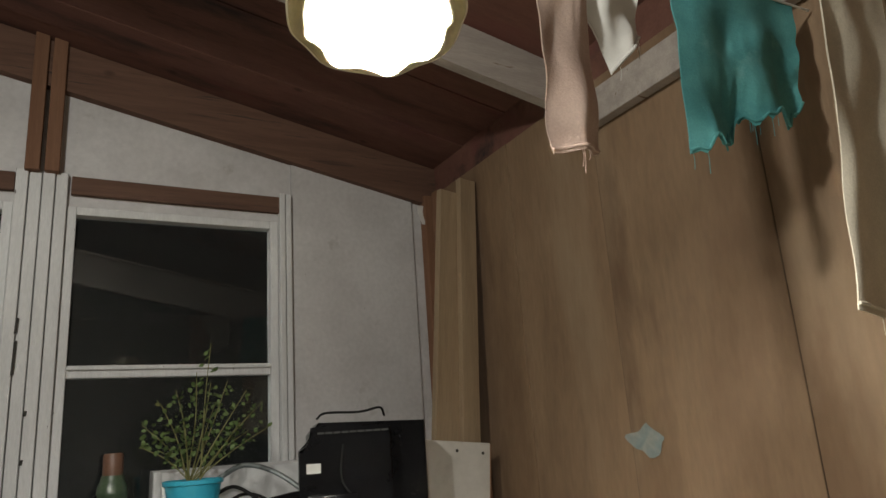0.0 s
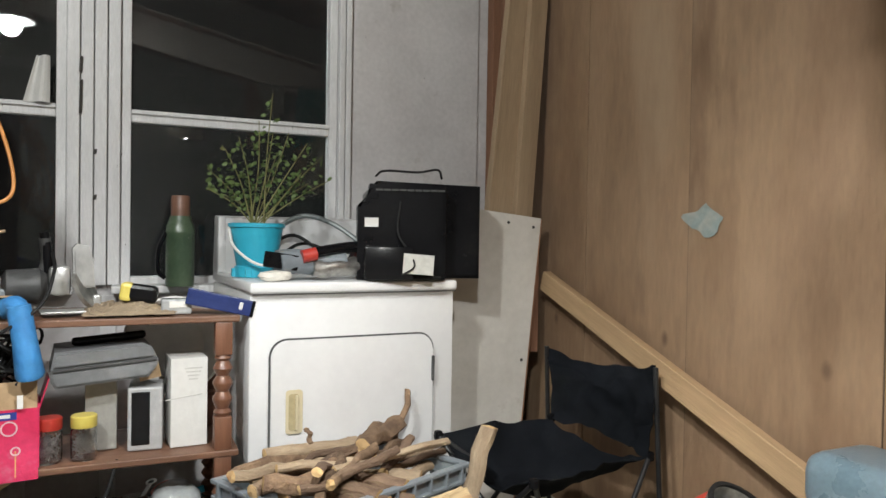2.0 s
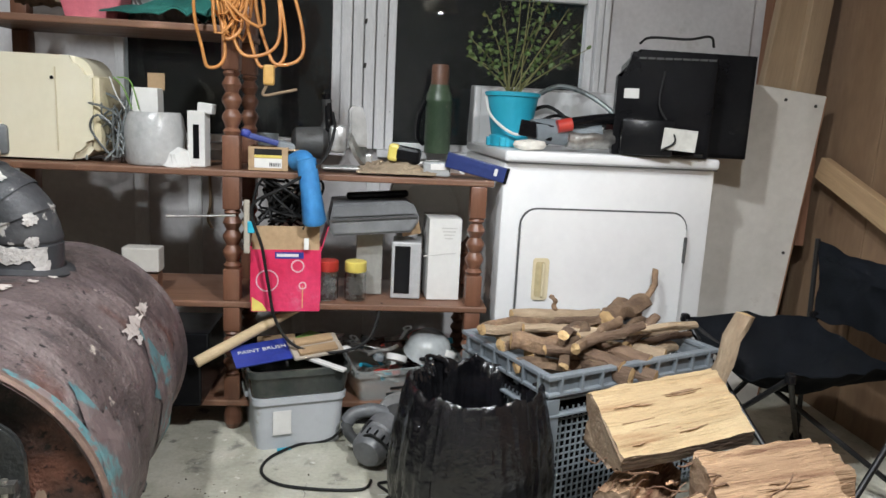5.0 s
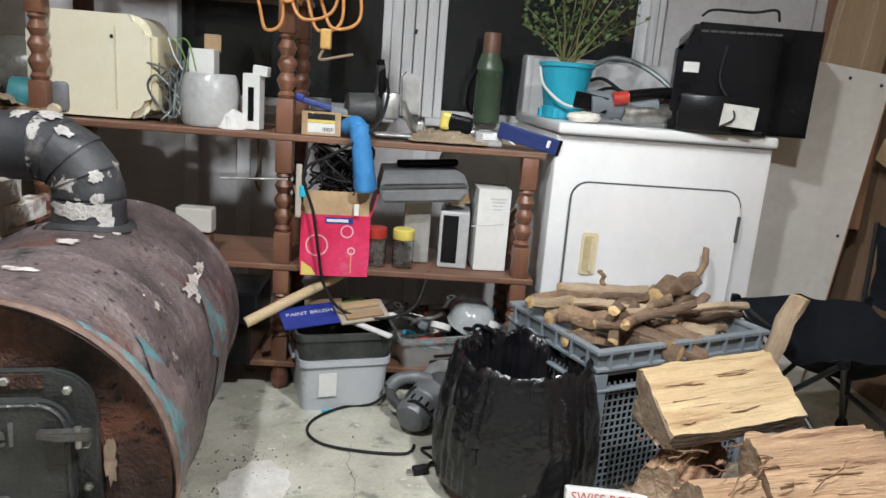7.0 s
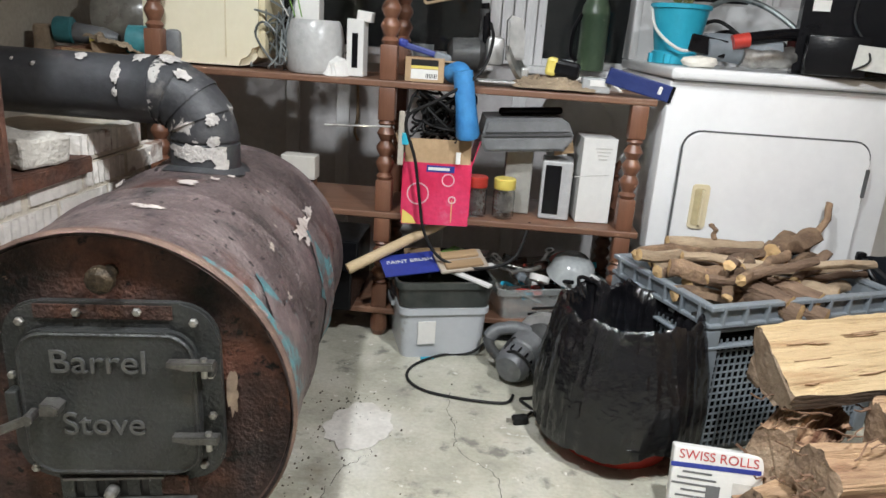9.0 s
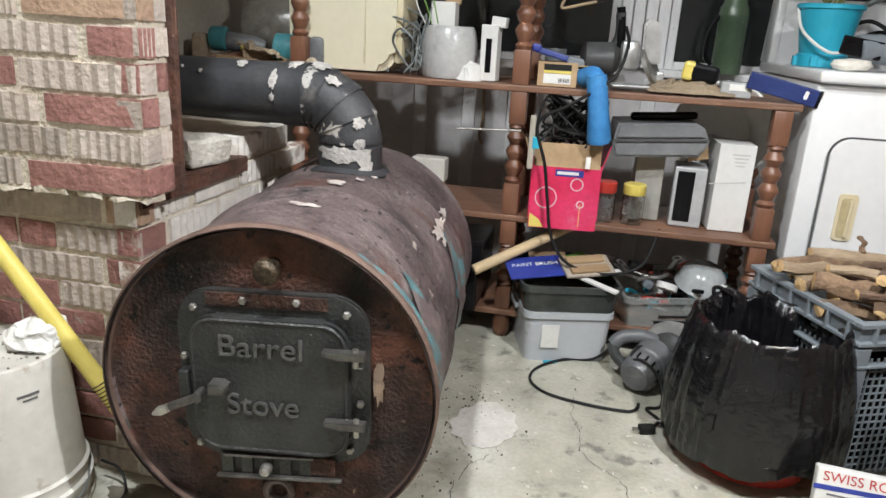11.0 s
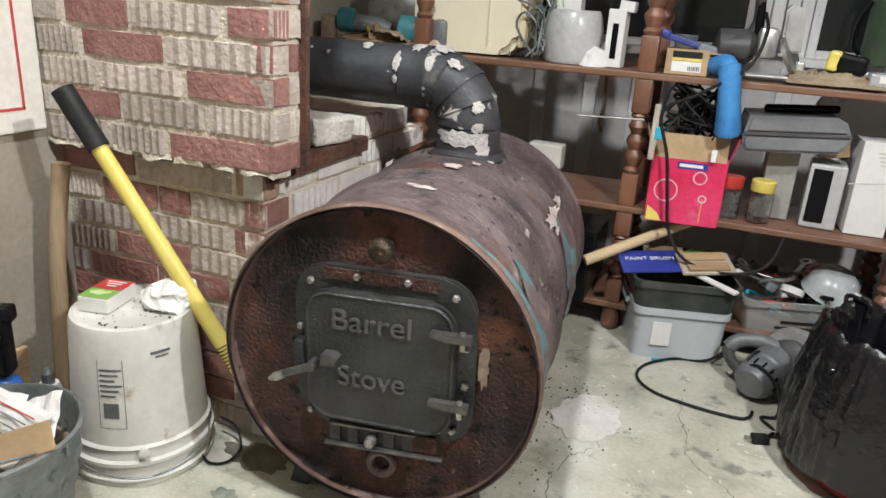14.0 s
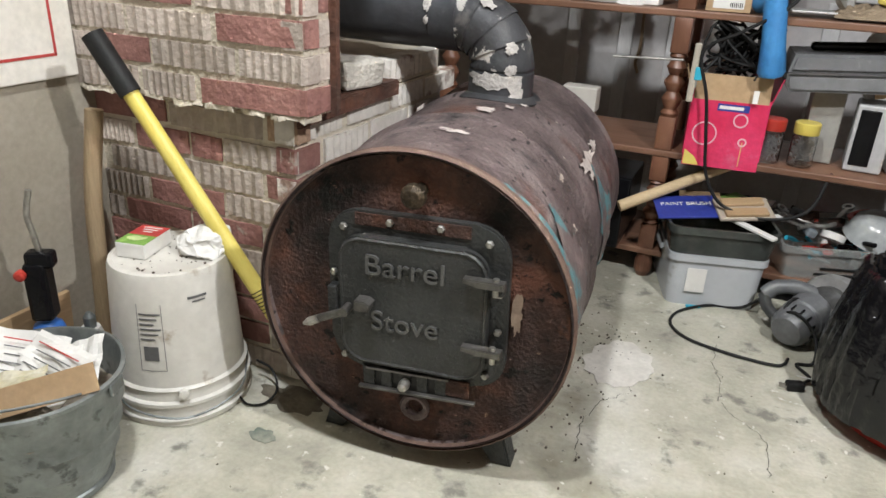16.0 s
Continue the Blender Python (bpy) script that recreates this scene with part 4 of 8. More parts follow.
def on_bend(b0, db, a0, da):
    def fn(u, v, h):
        th, q = radians(b0 + db * u), radians(a0 + da * v)
        uu = Vector((math.cos(th), 0, math.sin(th)))
        return Vector((-bend, 0, cz - bend)) + bend * uu + (RP + 0.004 + h) * (math.cos(q) * uu - math.sin(q) * Vector((0, 1, 0)))
    return fn


for i, (a0, da, z0, dz) in enumerate(((-82, 42, 0.062, 0.018), (-44, 13, 0.030, 0.040), (-112, 10, 0.056, 0.008), (-55, 9, 0.088, 0.012))):
    pipe_blob("cement", on_riser(a0, da, z0, dz), 36, i + 1)
for i, (b0, db, a0, da) in enumerate(((80, 8, 12, 17), (20, 5, 50, 10), (62, 6, 40, 8))):
    pipe_blob("cement", on_bend(b0, db, a0, da), 30, i + 11)
for i, (x0, dx, a0, da) in enumerate(((-0.165, 0.010, 60, 17), (-0.165, 0.006, 92, 7), (-0.255, 0.014, 30, 9), (-0.35, 0.006, 55, 4), (-0.40, 0.004, 48, 3), (-0.125, 0.016, 20, 14))):
    pipe_blob("cement", on_flue(x0, dx, a0, da), 26, i + 31)

# ---- brick chimney ----
chim = thing("chimney", Matrix(), "fluted buff and red brick chimney stack with thick mortar", "chimney", kind="structure")


def brick_mesh(name, length, height, depth, mat, fluted, seed):
    """A brick about its centre, face towards -y; fluted ones have upright grooves."""
    rnd = random.Random(seed)
    bm = bmesh.new()
    n = 15 if fluted else 6
    top, bot = [], []
    for k in range(n + 1):
        x = -length / 2 + length * k / n
        y = -depth / 2 + ((0.0045 if k % 2 else 0.0) if fluted else rnd.uniform(0, 0.003))
        if k in (0, n):
            y += 0.003
        top.append(bm.verts.new((x, y, height / 2 - rnd.uniform(0, 0.002))))
        bot.append(bm.verts.new((x, y, -height / 2 + rnd.uniform(0, 0.002))))
    bk = [bm.verts.new((sx * length / 2, depth / 2, sz * height / 2)) for sx, sz in ((-1, 1), (1, 1), (1, -1), (-1, -1))]
    for k in range(n):
        bm.faces.new((top[k], top[k + 1], bot[k + 1], bot[k]))
    bm.faces.new(top + [bk[1], bk[0]])
    bm.faces.new(bot[::-1] + [bk[3], bk[2]])
    bm.faces.new((top[0], bk[0], bk[3], bot[0]))
    bm.faces.new((top[-1], bot[-1], bk[2], bk[1]))
    bmesh.ops.recalc_face_normals(bm, faces=bm.faces)
    me = bpy.data.meshes.new(name)
    bm.to_mesh(me)
    bm.free()
    me.materials.append(mat)
    return me


PITCH, BH = 0.0625, 0.052
KIND = {}
for ln in ("long", "half"):
    L = 0.192 if ln == "long" else 0.090
    KIND[ln] = {"flute": [brick_mesh("brick", L, BH, 0.05, BRICK, True, s) for s in range(3)],
                "red": [brick_mesh("brick", L, BH, 0.05, REDBRICK, False, s + 10) for s in range(3)],
                "pale": [brick_mesh("brick", L, BH, 0.05, LIMEWASH, False, s + 20) for s in range(2)] + [brick_mesh("brick", L, BH, 0.05, LIMEWASH, True, s + 30) for s in range(2)]}
rnd = random.Random(11)


def lay(me, x, y, z, rz):
    ob = new("brick", me)
    ob.parent = chim
    ob.matrix_local = pose(x + rnd.uniform(-0.002, 0.002), y, z + rnd.uniform(-0.002, 0.002), rnd.uniform(-1.5, 1.5), rnd.uniform(-1.0, 1.0), rz + rnd.uniform(-0.8, 0.8))


def course(x1, x0, yf, z, k, choose):
    """One row of bricks in the front face, from the corner x1 leftwards, and its end on the side."""
    x = x1
    first = "half" if k % 2 else "long"
    while x > x0 + 0.03:
        L = 0.192 if first == "long" else 0.090
        me = rnd.choice(KIND[first][choose()])
        lay(me, x - L / 2, yf + 0.025, z, 0)
        x -= L + 0.011
        first = "long"


pick = lambda: "red" if rnd.random() < 0.33 else "flute"
LX, UX = -1.418, -1.366
LY, UY = -1.0, -1.035
ZS = 0.637
MATS = {"red": REDBRICK, "flute": BRICK, "pale": material("tan_brick", ((0.30, 0.19, 0.13), (0.42, 0.29, 0.20)), 0.9, scale=9, fine=80, bump=0.5)}


def exact_row(row, yf, z, k):
    for i, (xa, xb, kind) in enumerate(row):
        lay(brick_mesh("brick", xa - xb, BH, 0.05, MATS[kind], kind == "flute", 40 + 5 * k + i), (xa + xb) / 2, yf + 0.025, z, 0)


LOW = {9: ((-1.418, -1.493, "pale"), (-1.502, -1.747, "flute"), (-1.760, -1.970, "red")),
       8: ((-1.418, -1.604, "flute"), (-1.613, -1.696, "red"), (-1.706, -1.856, "red"), (-1.868, -1.970, "flute")),
       7: ((-1.418, -1.500, "red"), (-1.512, -1.720, "flute"), (-1.732, -1.940, "flute")),
       6: ((-1.418, -1.610, "flute"), (-1.622, -1.830, "red"), (-1.842, -1.970, "flute"))}
# mortar cores stand a little behind the brick faces
part("mortar_core", box((LX - WX0 - 0.008, 0.70, ZS - 0.01), ((WX0 + LX - 0.008) / 2, LY + 0.008 + 0.35, (ZS - 0.01) / 2)), MORTAR, chim)
part("mortar_core", box((UX - WX0 - 0.006, 0.095, 2.5), ((WX0 + UX - 0.006) / 2, UY + 0.007 + 0.0475, ZS + 1.25 + 0.002)), MORTAR, chim)
k = 0
z = PITCH / 2 + 0.004
while z < ZS - 0.02:
    if k in LOW:
        exact_row(LOW[k], LY, z, k + 20)
    else:
        course(LX, WX0, LY, z, k, pick)
    y = LY + (0.10 if k % 2 == 0 else 0.20)
    lay(rnd.choice(KIND["half" if k % 2 == 0 else "long"]["red" if rnd.random() < 0.3 else "pale"]), LX - 0.025, LY + (0.045 if k % 2 == 0 else 0.096), z, 90)
    while y < -0.38:
        lay(rnd.choice(KIND["long"]["pale"]), LX - 0.025, y + 0.106, z, 90)
        y += 0.203
    z += PITCH
    k += 1
z = ZS + PITCH / 2
k = 0
ROWS = [((-1.365, -1.623, "red"), (-1.640, -1.778, "flute"), (-1.790, -1.970, "flute")),
        ((-1.365, -1.520, "flute"), (-1.530, -1.740, "flute"), (-1.752, -1.873, "red"), (-1.885, -1.970, "flute")),
        ((-1.365, -1.571, "red"), (-1.586, -1.800, "flute"), (-1.812, -1.970, "flute")),
        ((-1.365, -1.616, "flute"), (-1.632, -1.838, "red"), (-1.850, -1.970, "flute")),
        ((-1.365, -1.469, "red"), (-1.490, -1.702, "flute"), (-1.714, -1.879, "red"), (-1.890, -1.970, "flute")),
        ((-1.365, -1.596, "pale"), (-1.610, -1.700, "flute"), (-1.712, -1.873, "red"), (-1.885, -1.970, "flute"))]
while z < 1.35:
    if k < len(ROWS):
        exact_row(ROWS[k], UY, z, k)
    else:
        course(UX, WX0, UY, z, k, pick)
    lay(rnd.choice(KIND["half"]["red" if k % 3 == 0 else "flute"]), UX - 0.025, UY + 0.048, z, 90)
    z += PITCH
    k += 1
bm = bmesh.new()
while z < 3.0:
    x = UX - (0.0 if k % 2 else 0.1)
    while x > WX0 + 0.1:
        box((0.19, 0.05, BH), (x - 0.096, UY + 0.024, z), bm=bm)
        x -= 0.203
    z += PITCH
    k += 1
tagged(part("upper_bricks", bm, BRICK, chim), kind="stuff")
rnd8 = random.Random(6)
for k in range(7):
    x = WX0 + 0.05 + 0.085 * k
    bm = box((rnd8.uniform(0.05, 0.10), 0.05, rnd8.uniform(0.008, 0.016)), (0, 0, 0))
    bmesh.ops.subdivide_edges(bm, edges=bm.edges, cuts=3, use_grid_fill=True)
    ruffle(bm, 0.010, 24, k)
    part("mortar_lump", bm, MORTAR, chim).location = (x, UY + 0.028, ZS - 0.001)
# raised courses further back
for k in range(1):
    for y in (-0.50, -0.40):
        lay(rnd.choice(KIND["long"]["pale"]), LX - 0.025 - 0.004, y + 0.05 * k, ZS + 0.028 + PITCH * k * 0.9, 90)
part("mortar_core", box((0.3, 0.26, 0.058), (LX - 0.16, -0.43, ZS + 0.022)), MORTAR, chim)
RUSTY = material("rusty_angle", ((0.05, 0.025, 0.018), (0.12, 0.05, 0.03)), 0.9, scale=14, fine=80, bump=0.7)
part("steel_ledge", ruffle(box((0.10, 0.42, 0.012), (LX - 0.035, -0.80, ZS + 0.006)), 0.003, 12), RUSTY, chim, "rusty steel ledge")
part("steel_lip", ruffle(box((0.008, 0.42, 0.032), (LX + 0.014, -0.80, ZS - 0.008)), 0.003, 12), RUSTY, chim)
bm = box((0.016, 0.014, 1.5), (UX + 0.004, UY + 0.098, ZS + 0.75))
bmesh.ops.subdivide_edges(bm, edges=bm.edges, cuts=9)
part("steel_edge", ruffle(bm, 0.004, 14, 2), RUSTY, chim, "rusty steel edging strip")
bm = box((0.18, 0.125, 0.060), (0, 0, 0.030), 0.008)
bmesh.ops.subdivide_edges(bm, edges=bm.edges, cuts=3, use_grid_fill=True)
ruffle(bm, 0.008, 16, 5)
single("loose_brick", bm, material("pale_stone", ((0.46, 0.43, 0.38), (0.60, 0.57, 0.51)), 0.95, scale=12, fine=90, bump=0.7), pose(-1.488, -0.725, ZS + 0.016, 0, 0, -15), "pale crumbling brick resting on the rusty ledge", "brick")

# ---- beside the chimney ----
bk = thing("bucket", pose(-1.655, -1.135, 0, 0, 0, 45) @ Matrix.Scale(0.93, 4), "dirty white plastic bucket standing upside down", "bucket")
bm = lathe([(0.146, 0.0), (0.158, 0.0), (0.160, 0.012), (0.154, 0.016), (0.154, 0.045), (0.160, 0.050), (0.160, 0.058), (0.152, 0.062), (0.150, 0.085), (0.155, 0.09), (0.148, 0.096),
            (0.133, 0.352), (0.129, 0.364), (0.120, 0.366), (0.112, 0.360), (0.002, 0.360)], 48, cap=False)
part("body", bm, WHITEPLASTIC, bk, smooth=True)
part("bail", tube([(-0.155, 0, 0.075), (-0.12, -0.115, 0.045), (0, -0.172, 0.028), (0.12, -0.118, 0.045), (0.155, 0, 0.075)], 0.0025), GALV, bk, "wire handle")
part("bail_ear", lathe([(0.012, 0), (0.012, 0.014), (0.006, 0.016)], 14, Matrix.Translation((0.0, -0.150, 0.082)) @ Matrix.Rotation(radians(90), 4, "X")), WHITEPLASTIC, bk)
INK = material("ink_grey", ((0.10, 0.10, 0.10), (0.17, 0.17, 0.17)), 0.7)
LABELG = material("label_grey", ((0.50, 0.49, 0.46), (0.58, 0.57, 0.53)), 0.6)


def on_bucket(name, a0, a1, z0, z1, mat, lift=0.0012):
    def fn(u, v):
        a, z = radians(a0 + (a1 - a0) * u), z0 + (z1 - z0) * v
        r = 0.148 - (z - 0.096) * 0.0586 + lift
        return Vector((r * math.sin(a), -r * math.cos(a), z))
    return part(name, sheet(fn, 8, 2), mat, bk)


for k in range(6):
    on_bucket("print_bar", -32, -32 + 19 - 3 * (k % 3), 0.275 - k * 0.012, 0.279 - k * 0.012, INK)
on_bucket("print_mark", -30, -17, 0.165, 0.200, INK)
on_bucket("print_line", -34, -33.4, 0.14, 0.30, INK)
on_bucket("print_line", -12, -11.4, 0.14, 0.30, INK)
on_bucket("print_line", -34, -11.4, 0.1395, 0.141, INK)
on_bucket("print_bar", 12, 30, 0.305, 0.311, INK)
on_bucket("print_bar", 16, 28, 0.296, 0.300, INK)
bm = bmesh.new()
rnd2 = random.Random(4)
for k in range(70):
    a, r = rnd2.uniform(0, 6.28), 0.11 * rnd2.random() ** 0.5
    bmesh.ops.create_icosphere(bm, subdivisions=1, radius=rnd2.uniform(0.001, 0.004), matrix=Matrix.Translation((r * math.cos(a), r * math.sin(a), 0.3615)) @ Matrix.Diagonal((1, 1.6, 0.4, 1)))
ob = single("bark_crumbs", bm, CRUMB, bk.matrix_world, "dark crumbs on the upturned bucket", "debris", kind="stuff")
REDINK = material("red_print", ((0.42, 0.04, 0.04), (0.5, 0.06, 0.05)), 0.6)
GREENINK = material("green_print", ((0.14, 0.30, 0.05), (0.22, 0.40, 0.09)), 0.6)
mb = thing("match_box", Matrix.Translation((-1.712, -1.145, 0.3365)) @ Matrix.Rotation(radians(12), 4, "Z") @ Matrix.Scale(0.84, 4), "small red, green and white cardboard box on the bucket", "box")
part("carton", box((0.078, 0.118, 0.038), (0, 0, 0.019), 0.0015), PAPER, mb)
part("red_print", box((0.0785, 0.060, 0.001), (0, 0.029, 0.0388)), REDINK, mb)
part("green_print", box((0.0785, 0.055, 0.001), (0, -0.030, 0.0388)), GREENINK, mb)
part("pale_leaf", blotch_bm(0.026, 0.014, 3), material("pale_green", ((0.42, 0.55, 0.20), (0.58, 0.68, 0.36)), 0.6), mb).matrix_local = pose(-0.004, -0.024, 0.0398, -90, 0, 0)
part("red_side", box((0.001, 0.112, 0.018), (-0.0396, 0, 0.027)), REDINK, mb)
for k in range(3):
    part("print_bar", box((0.050 - 0.012 * k, 0.005, 0.0006), (0.0, 0.046 - 0.013 * k, 0.0396)), PAPER, mb)
bm = bmesh.new()
bmesh.ops.create_icosphere(bm, subdivisions=4, radius=0.042)
for v in bm.verts:
    v.co = Vector((v.co.x * 1.25, v.co.y * 1.25, v.co.z * 0.85)) + 0.016 * Vector(noise.noise_vector(v.co * 34)) + 0.007 * Vector(noise.noise_vector(v.co * 90))
    v.co.z = max(v.co.z, -0.018)
single("crumpled_paper", bm, PAPER, pose(-1.600, -1.085, 0.354, 0, 0, 20), "crumpled white paper packet on the bucket", "paper")

hd = thing("pry_bar", Matrix(), "yellow tool shaft with a black rubber grip, leaning", "tool")
A0, A1 = Vector((-1.345, -1.035, 0.03)), Vector((-1.802, -1.122, 0.768))
dv = (A1 - A0).normalized()
part("shaft", rod(A0, A1 - dv * 0.12, 0.0185, 0.0165, 20), YELLOW, hd, smooth=True)
part("grip", tube([A1 - dv * 0.13, A1 - dv * 0.06, A1 - dv * 0.005, A1], 0.0225, 18, 3), RUBBER, hd, "black rubber grip", smooth=True)
for k in range(7):
    q = A0 + dv * (0.22 + 0.008 * k)
    part("scale_mark", lathe([(0.0188, 0), (0.0188, 0.0022)], 20, Matrix.Translation(q) @ dv.to_track_quat("Z", "Y").to_matrix().to_4x4()), RUBBER, hd)
wh = tube([(-1.90, -1.13, 0.0), (-1.893, -1.12, 0.2), (-1.90, -1.10, 0.40), (-1.885, -1.075, 0.60)], 0.019, 14, 5)
single("tool_shaft", wh, wood("handle_wood", (0.22, 0.15, 0.08), (0.38, 0.28, 0.17), 2, 6, 0.7, knots=False), Matrix(), "worn wooden tool handle leaning in the corner", "tool handle", smooth=True)

sg = thing("sign_board", Matrix.Translation((WX0 + 0.006, -1.037, 0.660)), "white board with a red border hung on the wall", "sign")
part("board", box((0.010, 0.62, 0.46), (0, -0.31, 0.23), 0.003), material("sign_white", ((0.66, 0.63, 0.56), (0.74, 0.71, 0.65)), 0.6, scale=5), sg)
for c, s in (((0.0056, -0.05, 0.23), (0.001, 0.006, 0.36)), ((0.0056, -0.31, 0.05), (0.001, 0.526, 0.006))):
    part("red_line", box(s, c), REDINK, sg)
for y, z, w in ((-0.20, 0.30, 0.10), (-0.17, 0.20, 0.05), (-0.22, 0.12, 0.08)):
    part("lettering_bar", box((0.001, w, 0.035), (0.0056, y, z)), INK if z > 0.25 else REDINK, sg)

pl = thing("pail", pose(-1.665, -1.475, 0, 0, 0, 20) @ Matrix.Scale(0.86, 4), "dented galvanised pail full of waste paper", "pail")
prof = [(0.120, 0.0), (0.128, 0.0), (0.128, 0.012), (0.124, 0.016)]
for k in range(12):
    z = 0.03 + 0.21 * k / 11
    prof.append((0.126 + 0.19 * z + (0.007 if k in (3, 6, 9) else 0), z))
prof += [(0.176, 0.262), (0.182, 0.266), (0.182, 0.274), (0.174, 0.276), (0.170, 0.268), (0.162, 0.20), (0.122, 0.012), (0.002, 0.012)]
bm = lathe(prof, 44, cap=False)
ruffle(bm, 0.006, 6, 3)
part("body", bm, GALV, pl, smooth=True)
part("wire_handle", tube([(-0.178, 0, 0.262), (-0.12, -0.10, 0.285), (0, -0.165, 0.290), (0.12, -0.10, 0.285), (0.178, 0, 0.262)], 0.003), GALV, pl)
for sx in (-1, 1):
    part("ear", box((0.008, 0.05, 0.03), (sx * 0.181, 0, 0.258), 0.004), GALV, pl)
for i, (x, y, z, w, d, rx, ry, rz, mat, nm, lb) in enumerate(((0.02, 0.03, 0.262, 0.17, 0.13, 34, 6, -22, PAPER, "receipt", "white printed paper in the pail"), (-0.05, 0.05, 0.262, 0.15, 0.15, 26, 14, 12, PAPER, "receipt", "white printed paper in the pail"),
                                                     (-0.04, -0.05, 0.245, 0.17, 0.12, 12, -12, 15, material("wrapper", ((0.45, 0.40, 0.22), (0.60, 0.58, 0.50)), 0.5, scale=16), "wrapper", "crumpled food wrapper in the pail"),
                                                     (0.07, 0.06, 0.262, 0.10, 0.12, 30, -18, 6, PAPER, "receipt", "white printed paper in the pail"))):
    def fn(u, v, w=w, d=d, i=i):
        return Vector(((u - 0.5) * w, (v - 0.5) * d, 0.018 * noise.noise((u * 3 + i, v * 3, i))))
    m = pl.matrix_world @ pose(x, y, z, rx, ry, rz)
    ob = thing(nm, m, lb, "paper")
    part("paper_sheet", sheet(fn, 10, 10, 0.0008), mat, ob)
    if i < 2:
        for k in range(5):
            part("print_bar", box((w * (0.7 - 0.1 * (k % 3)), 0.003, 0.0006), (0, d * (0.3 - 0.13 * k), 0.010)), INK if k else REDINK, ob)
single("cardboard_flap", box((0.25, 0.058, 0.004), (0, 0, 0), 0.001), CARDBOARD, pl.matrix_world @ pose(0.055, -0.075, 0.275, 62, -16, 14), "strip of brown cardboard in the pail", "cardboard")
single("waste_paper", ruffle(lathe([(0.002, 0.20), (0.08, 0.205), (0.155, 0.19)], 24, cap=False), 0.022, 14), material("waste", ((0.16, 0.12, 0.09), (0.36, 0.32, 0.26)), 0.85, scale=14), pl.matrix_world, "crumpled dark waste filling the pail", "paper")

tc = thing("torch", pose(-1.845, -1.30, 0.0, 0, 0, 30), "blue gas blowtorch with a bent steel nozzle", "torch")
part("cylinder", lathe([(0.034, 0), (0.036, 0.006), (0.036, 0.17), (0.028, 0.195), (0.014, 0.205), (0.012, 0.215)], 24), material("torch_blue", ((0.02, 0.10, 0.35), (0.03, 0.14, 0.42)), 0.35), tc, smooth=True)
part("trigger_body", box((0.045, 0.05, 0.13), (0, 0, 0.275), 0.010), BLACK, tc)
part("trigger_top", box((0.055, 0.035, 0.035), (0.01, 0, 0.345), 0.008), BLACK, tc)
part("red_button", lathe([(0.011, 0), (0.011, 0.014), (0.006, 0.017)], 14, Matrix.Translation((-0.022, -0.02, 0.32)) @ Matrix.Rotation(radians(90), 4, "X")), REDPLASTIC, tc)
part("nozzle", tube([(0.01, 0, 0.36), (0.005, 0, 0.40), (0.0, 0, 0.44), (0.012, 0, 0.49)], 0.006, 10), BOLT, tc, "bent steel nozzle", smooth=True)
cn = thing("spray_can", pose(-1.83, -1.215, 0), "small white spray can with a grey cap", "can")
part("can", lathe([(0.026, 0), (0.026, 0.13), (0.020, 0.15)], 20), PAPER, cn, smooth=True)
part("cap", lathe([(0.013, 0.15), (0.013, 0.175), (0.006, 0.185)], 16), GALV, cn)
single("board_scrap", box((0.012, 0.36, 0.20), (0, 0, 0.10), 0.002), PINE_Y, pose(WX0 + 0.025, -1.36, 0, 0, 4, 0), "brown board scrap against the wall", "board")
single("black_tube", tube([(-1.53, -1.03, 0.05), (-1.48, -1.04, 0.045), (-1.445, -1.07, 0.02), (-1.45, -1.11, 0.006), (-1.48, -1.13, 0.006), (-1.51, -1.12, 0.010)], 0.0028), RUBBER, Matrix(), "black hose coiled beside the stove", "hose", smooth=True)

# ---- in front of the shelves ----
def tub(name, m, w, d, h, mat, label, lid=True):
    t = thing(name, m, label, "storage box")
    o = rounded(w, d, 0.03, 5)
    i = rounded(w - 0.03, d - 0.03, 0.025, 5)
    bm = bmesh.new()
    lo = [bm.verts.new((x * 0.93, y * 0.93, 0)) for x, y in o]
    hi = [bm.verts.new((x * 0.985, y * 0.985, h - 0.022)) for x, y in o]
    l1 = [bm.verts.new((x * 1.03, y * 1.03, h - 0.020)) for x, y in o]
    l2 = [bm.verts.new((x * 1.03, y * 1.03, h)) for x, y in o]
    i1 = [bm.verts.new((x * 0.975, y * 0.975, h)) for x, y in o]
    i0 = [bm.verts.new((x * 0.915, y * 0.915, 0.005)) for x, y in o]
    n = len(o)
    for a, b in ((lo, hi), (hi, l1), (l1, l2), (l2, i1), (i1, i0)):
        for k in range(n):
            bm.faces.new((a[k], a[(k + 1) % n], b[(k + 1) % n], b[k]))
    bm.faces.new(lo)
    bm.faces.new(i0)
    part("tub_body", bm, mat, t, smooth=True)
    for sx in (-1, 1):
        part("handle_lug", box((0.012, d * 0.35, 0.020), (sx * (w / 2 + 0.008), 0, h - 0.022), 0.004), mat, t)
    return t


t1 = tub("storage_tub", pose(-0.640, 0.042, 0, 0, 0, 16), 0.275, 0.33, 0.165, TUBPLASTIC, "translucent grey plastic tub packed under a second box")
part("label_sticker", box((0.055, 0.002, 0.075), (-0.055, -0.163, 0.085), 0.0005), PAPER, t1)
part("blue_tape", box((0.04, 0.012, 0.004), (-0.05, -0.17, 0.004)), BLUEPLASTIC, t1)
DARKTUB = material("smoky_plastic", ((0.025, 0.03, 0.028), (0.06, 0.065, 0.06)), 0.18, scale=7, fine=50, bump=0.05)
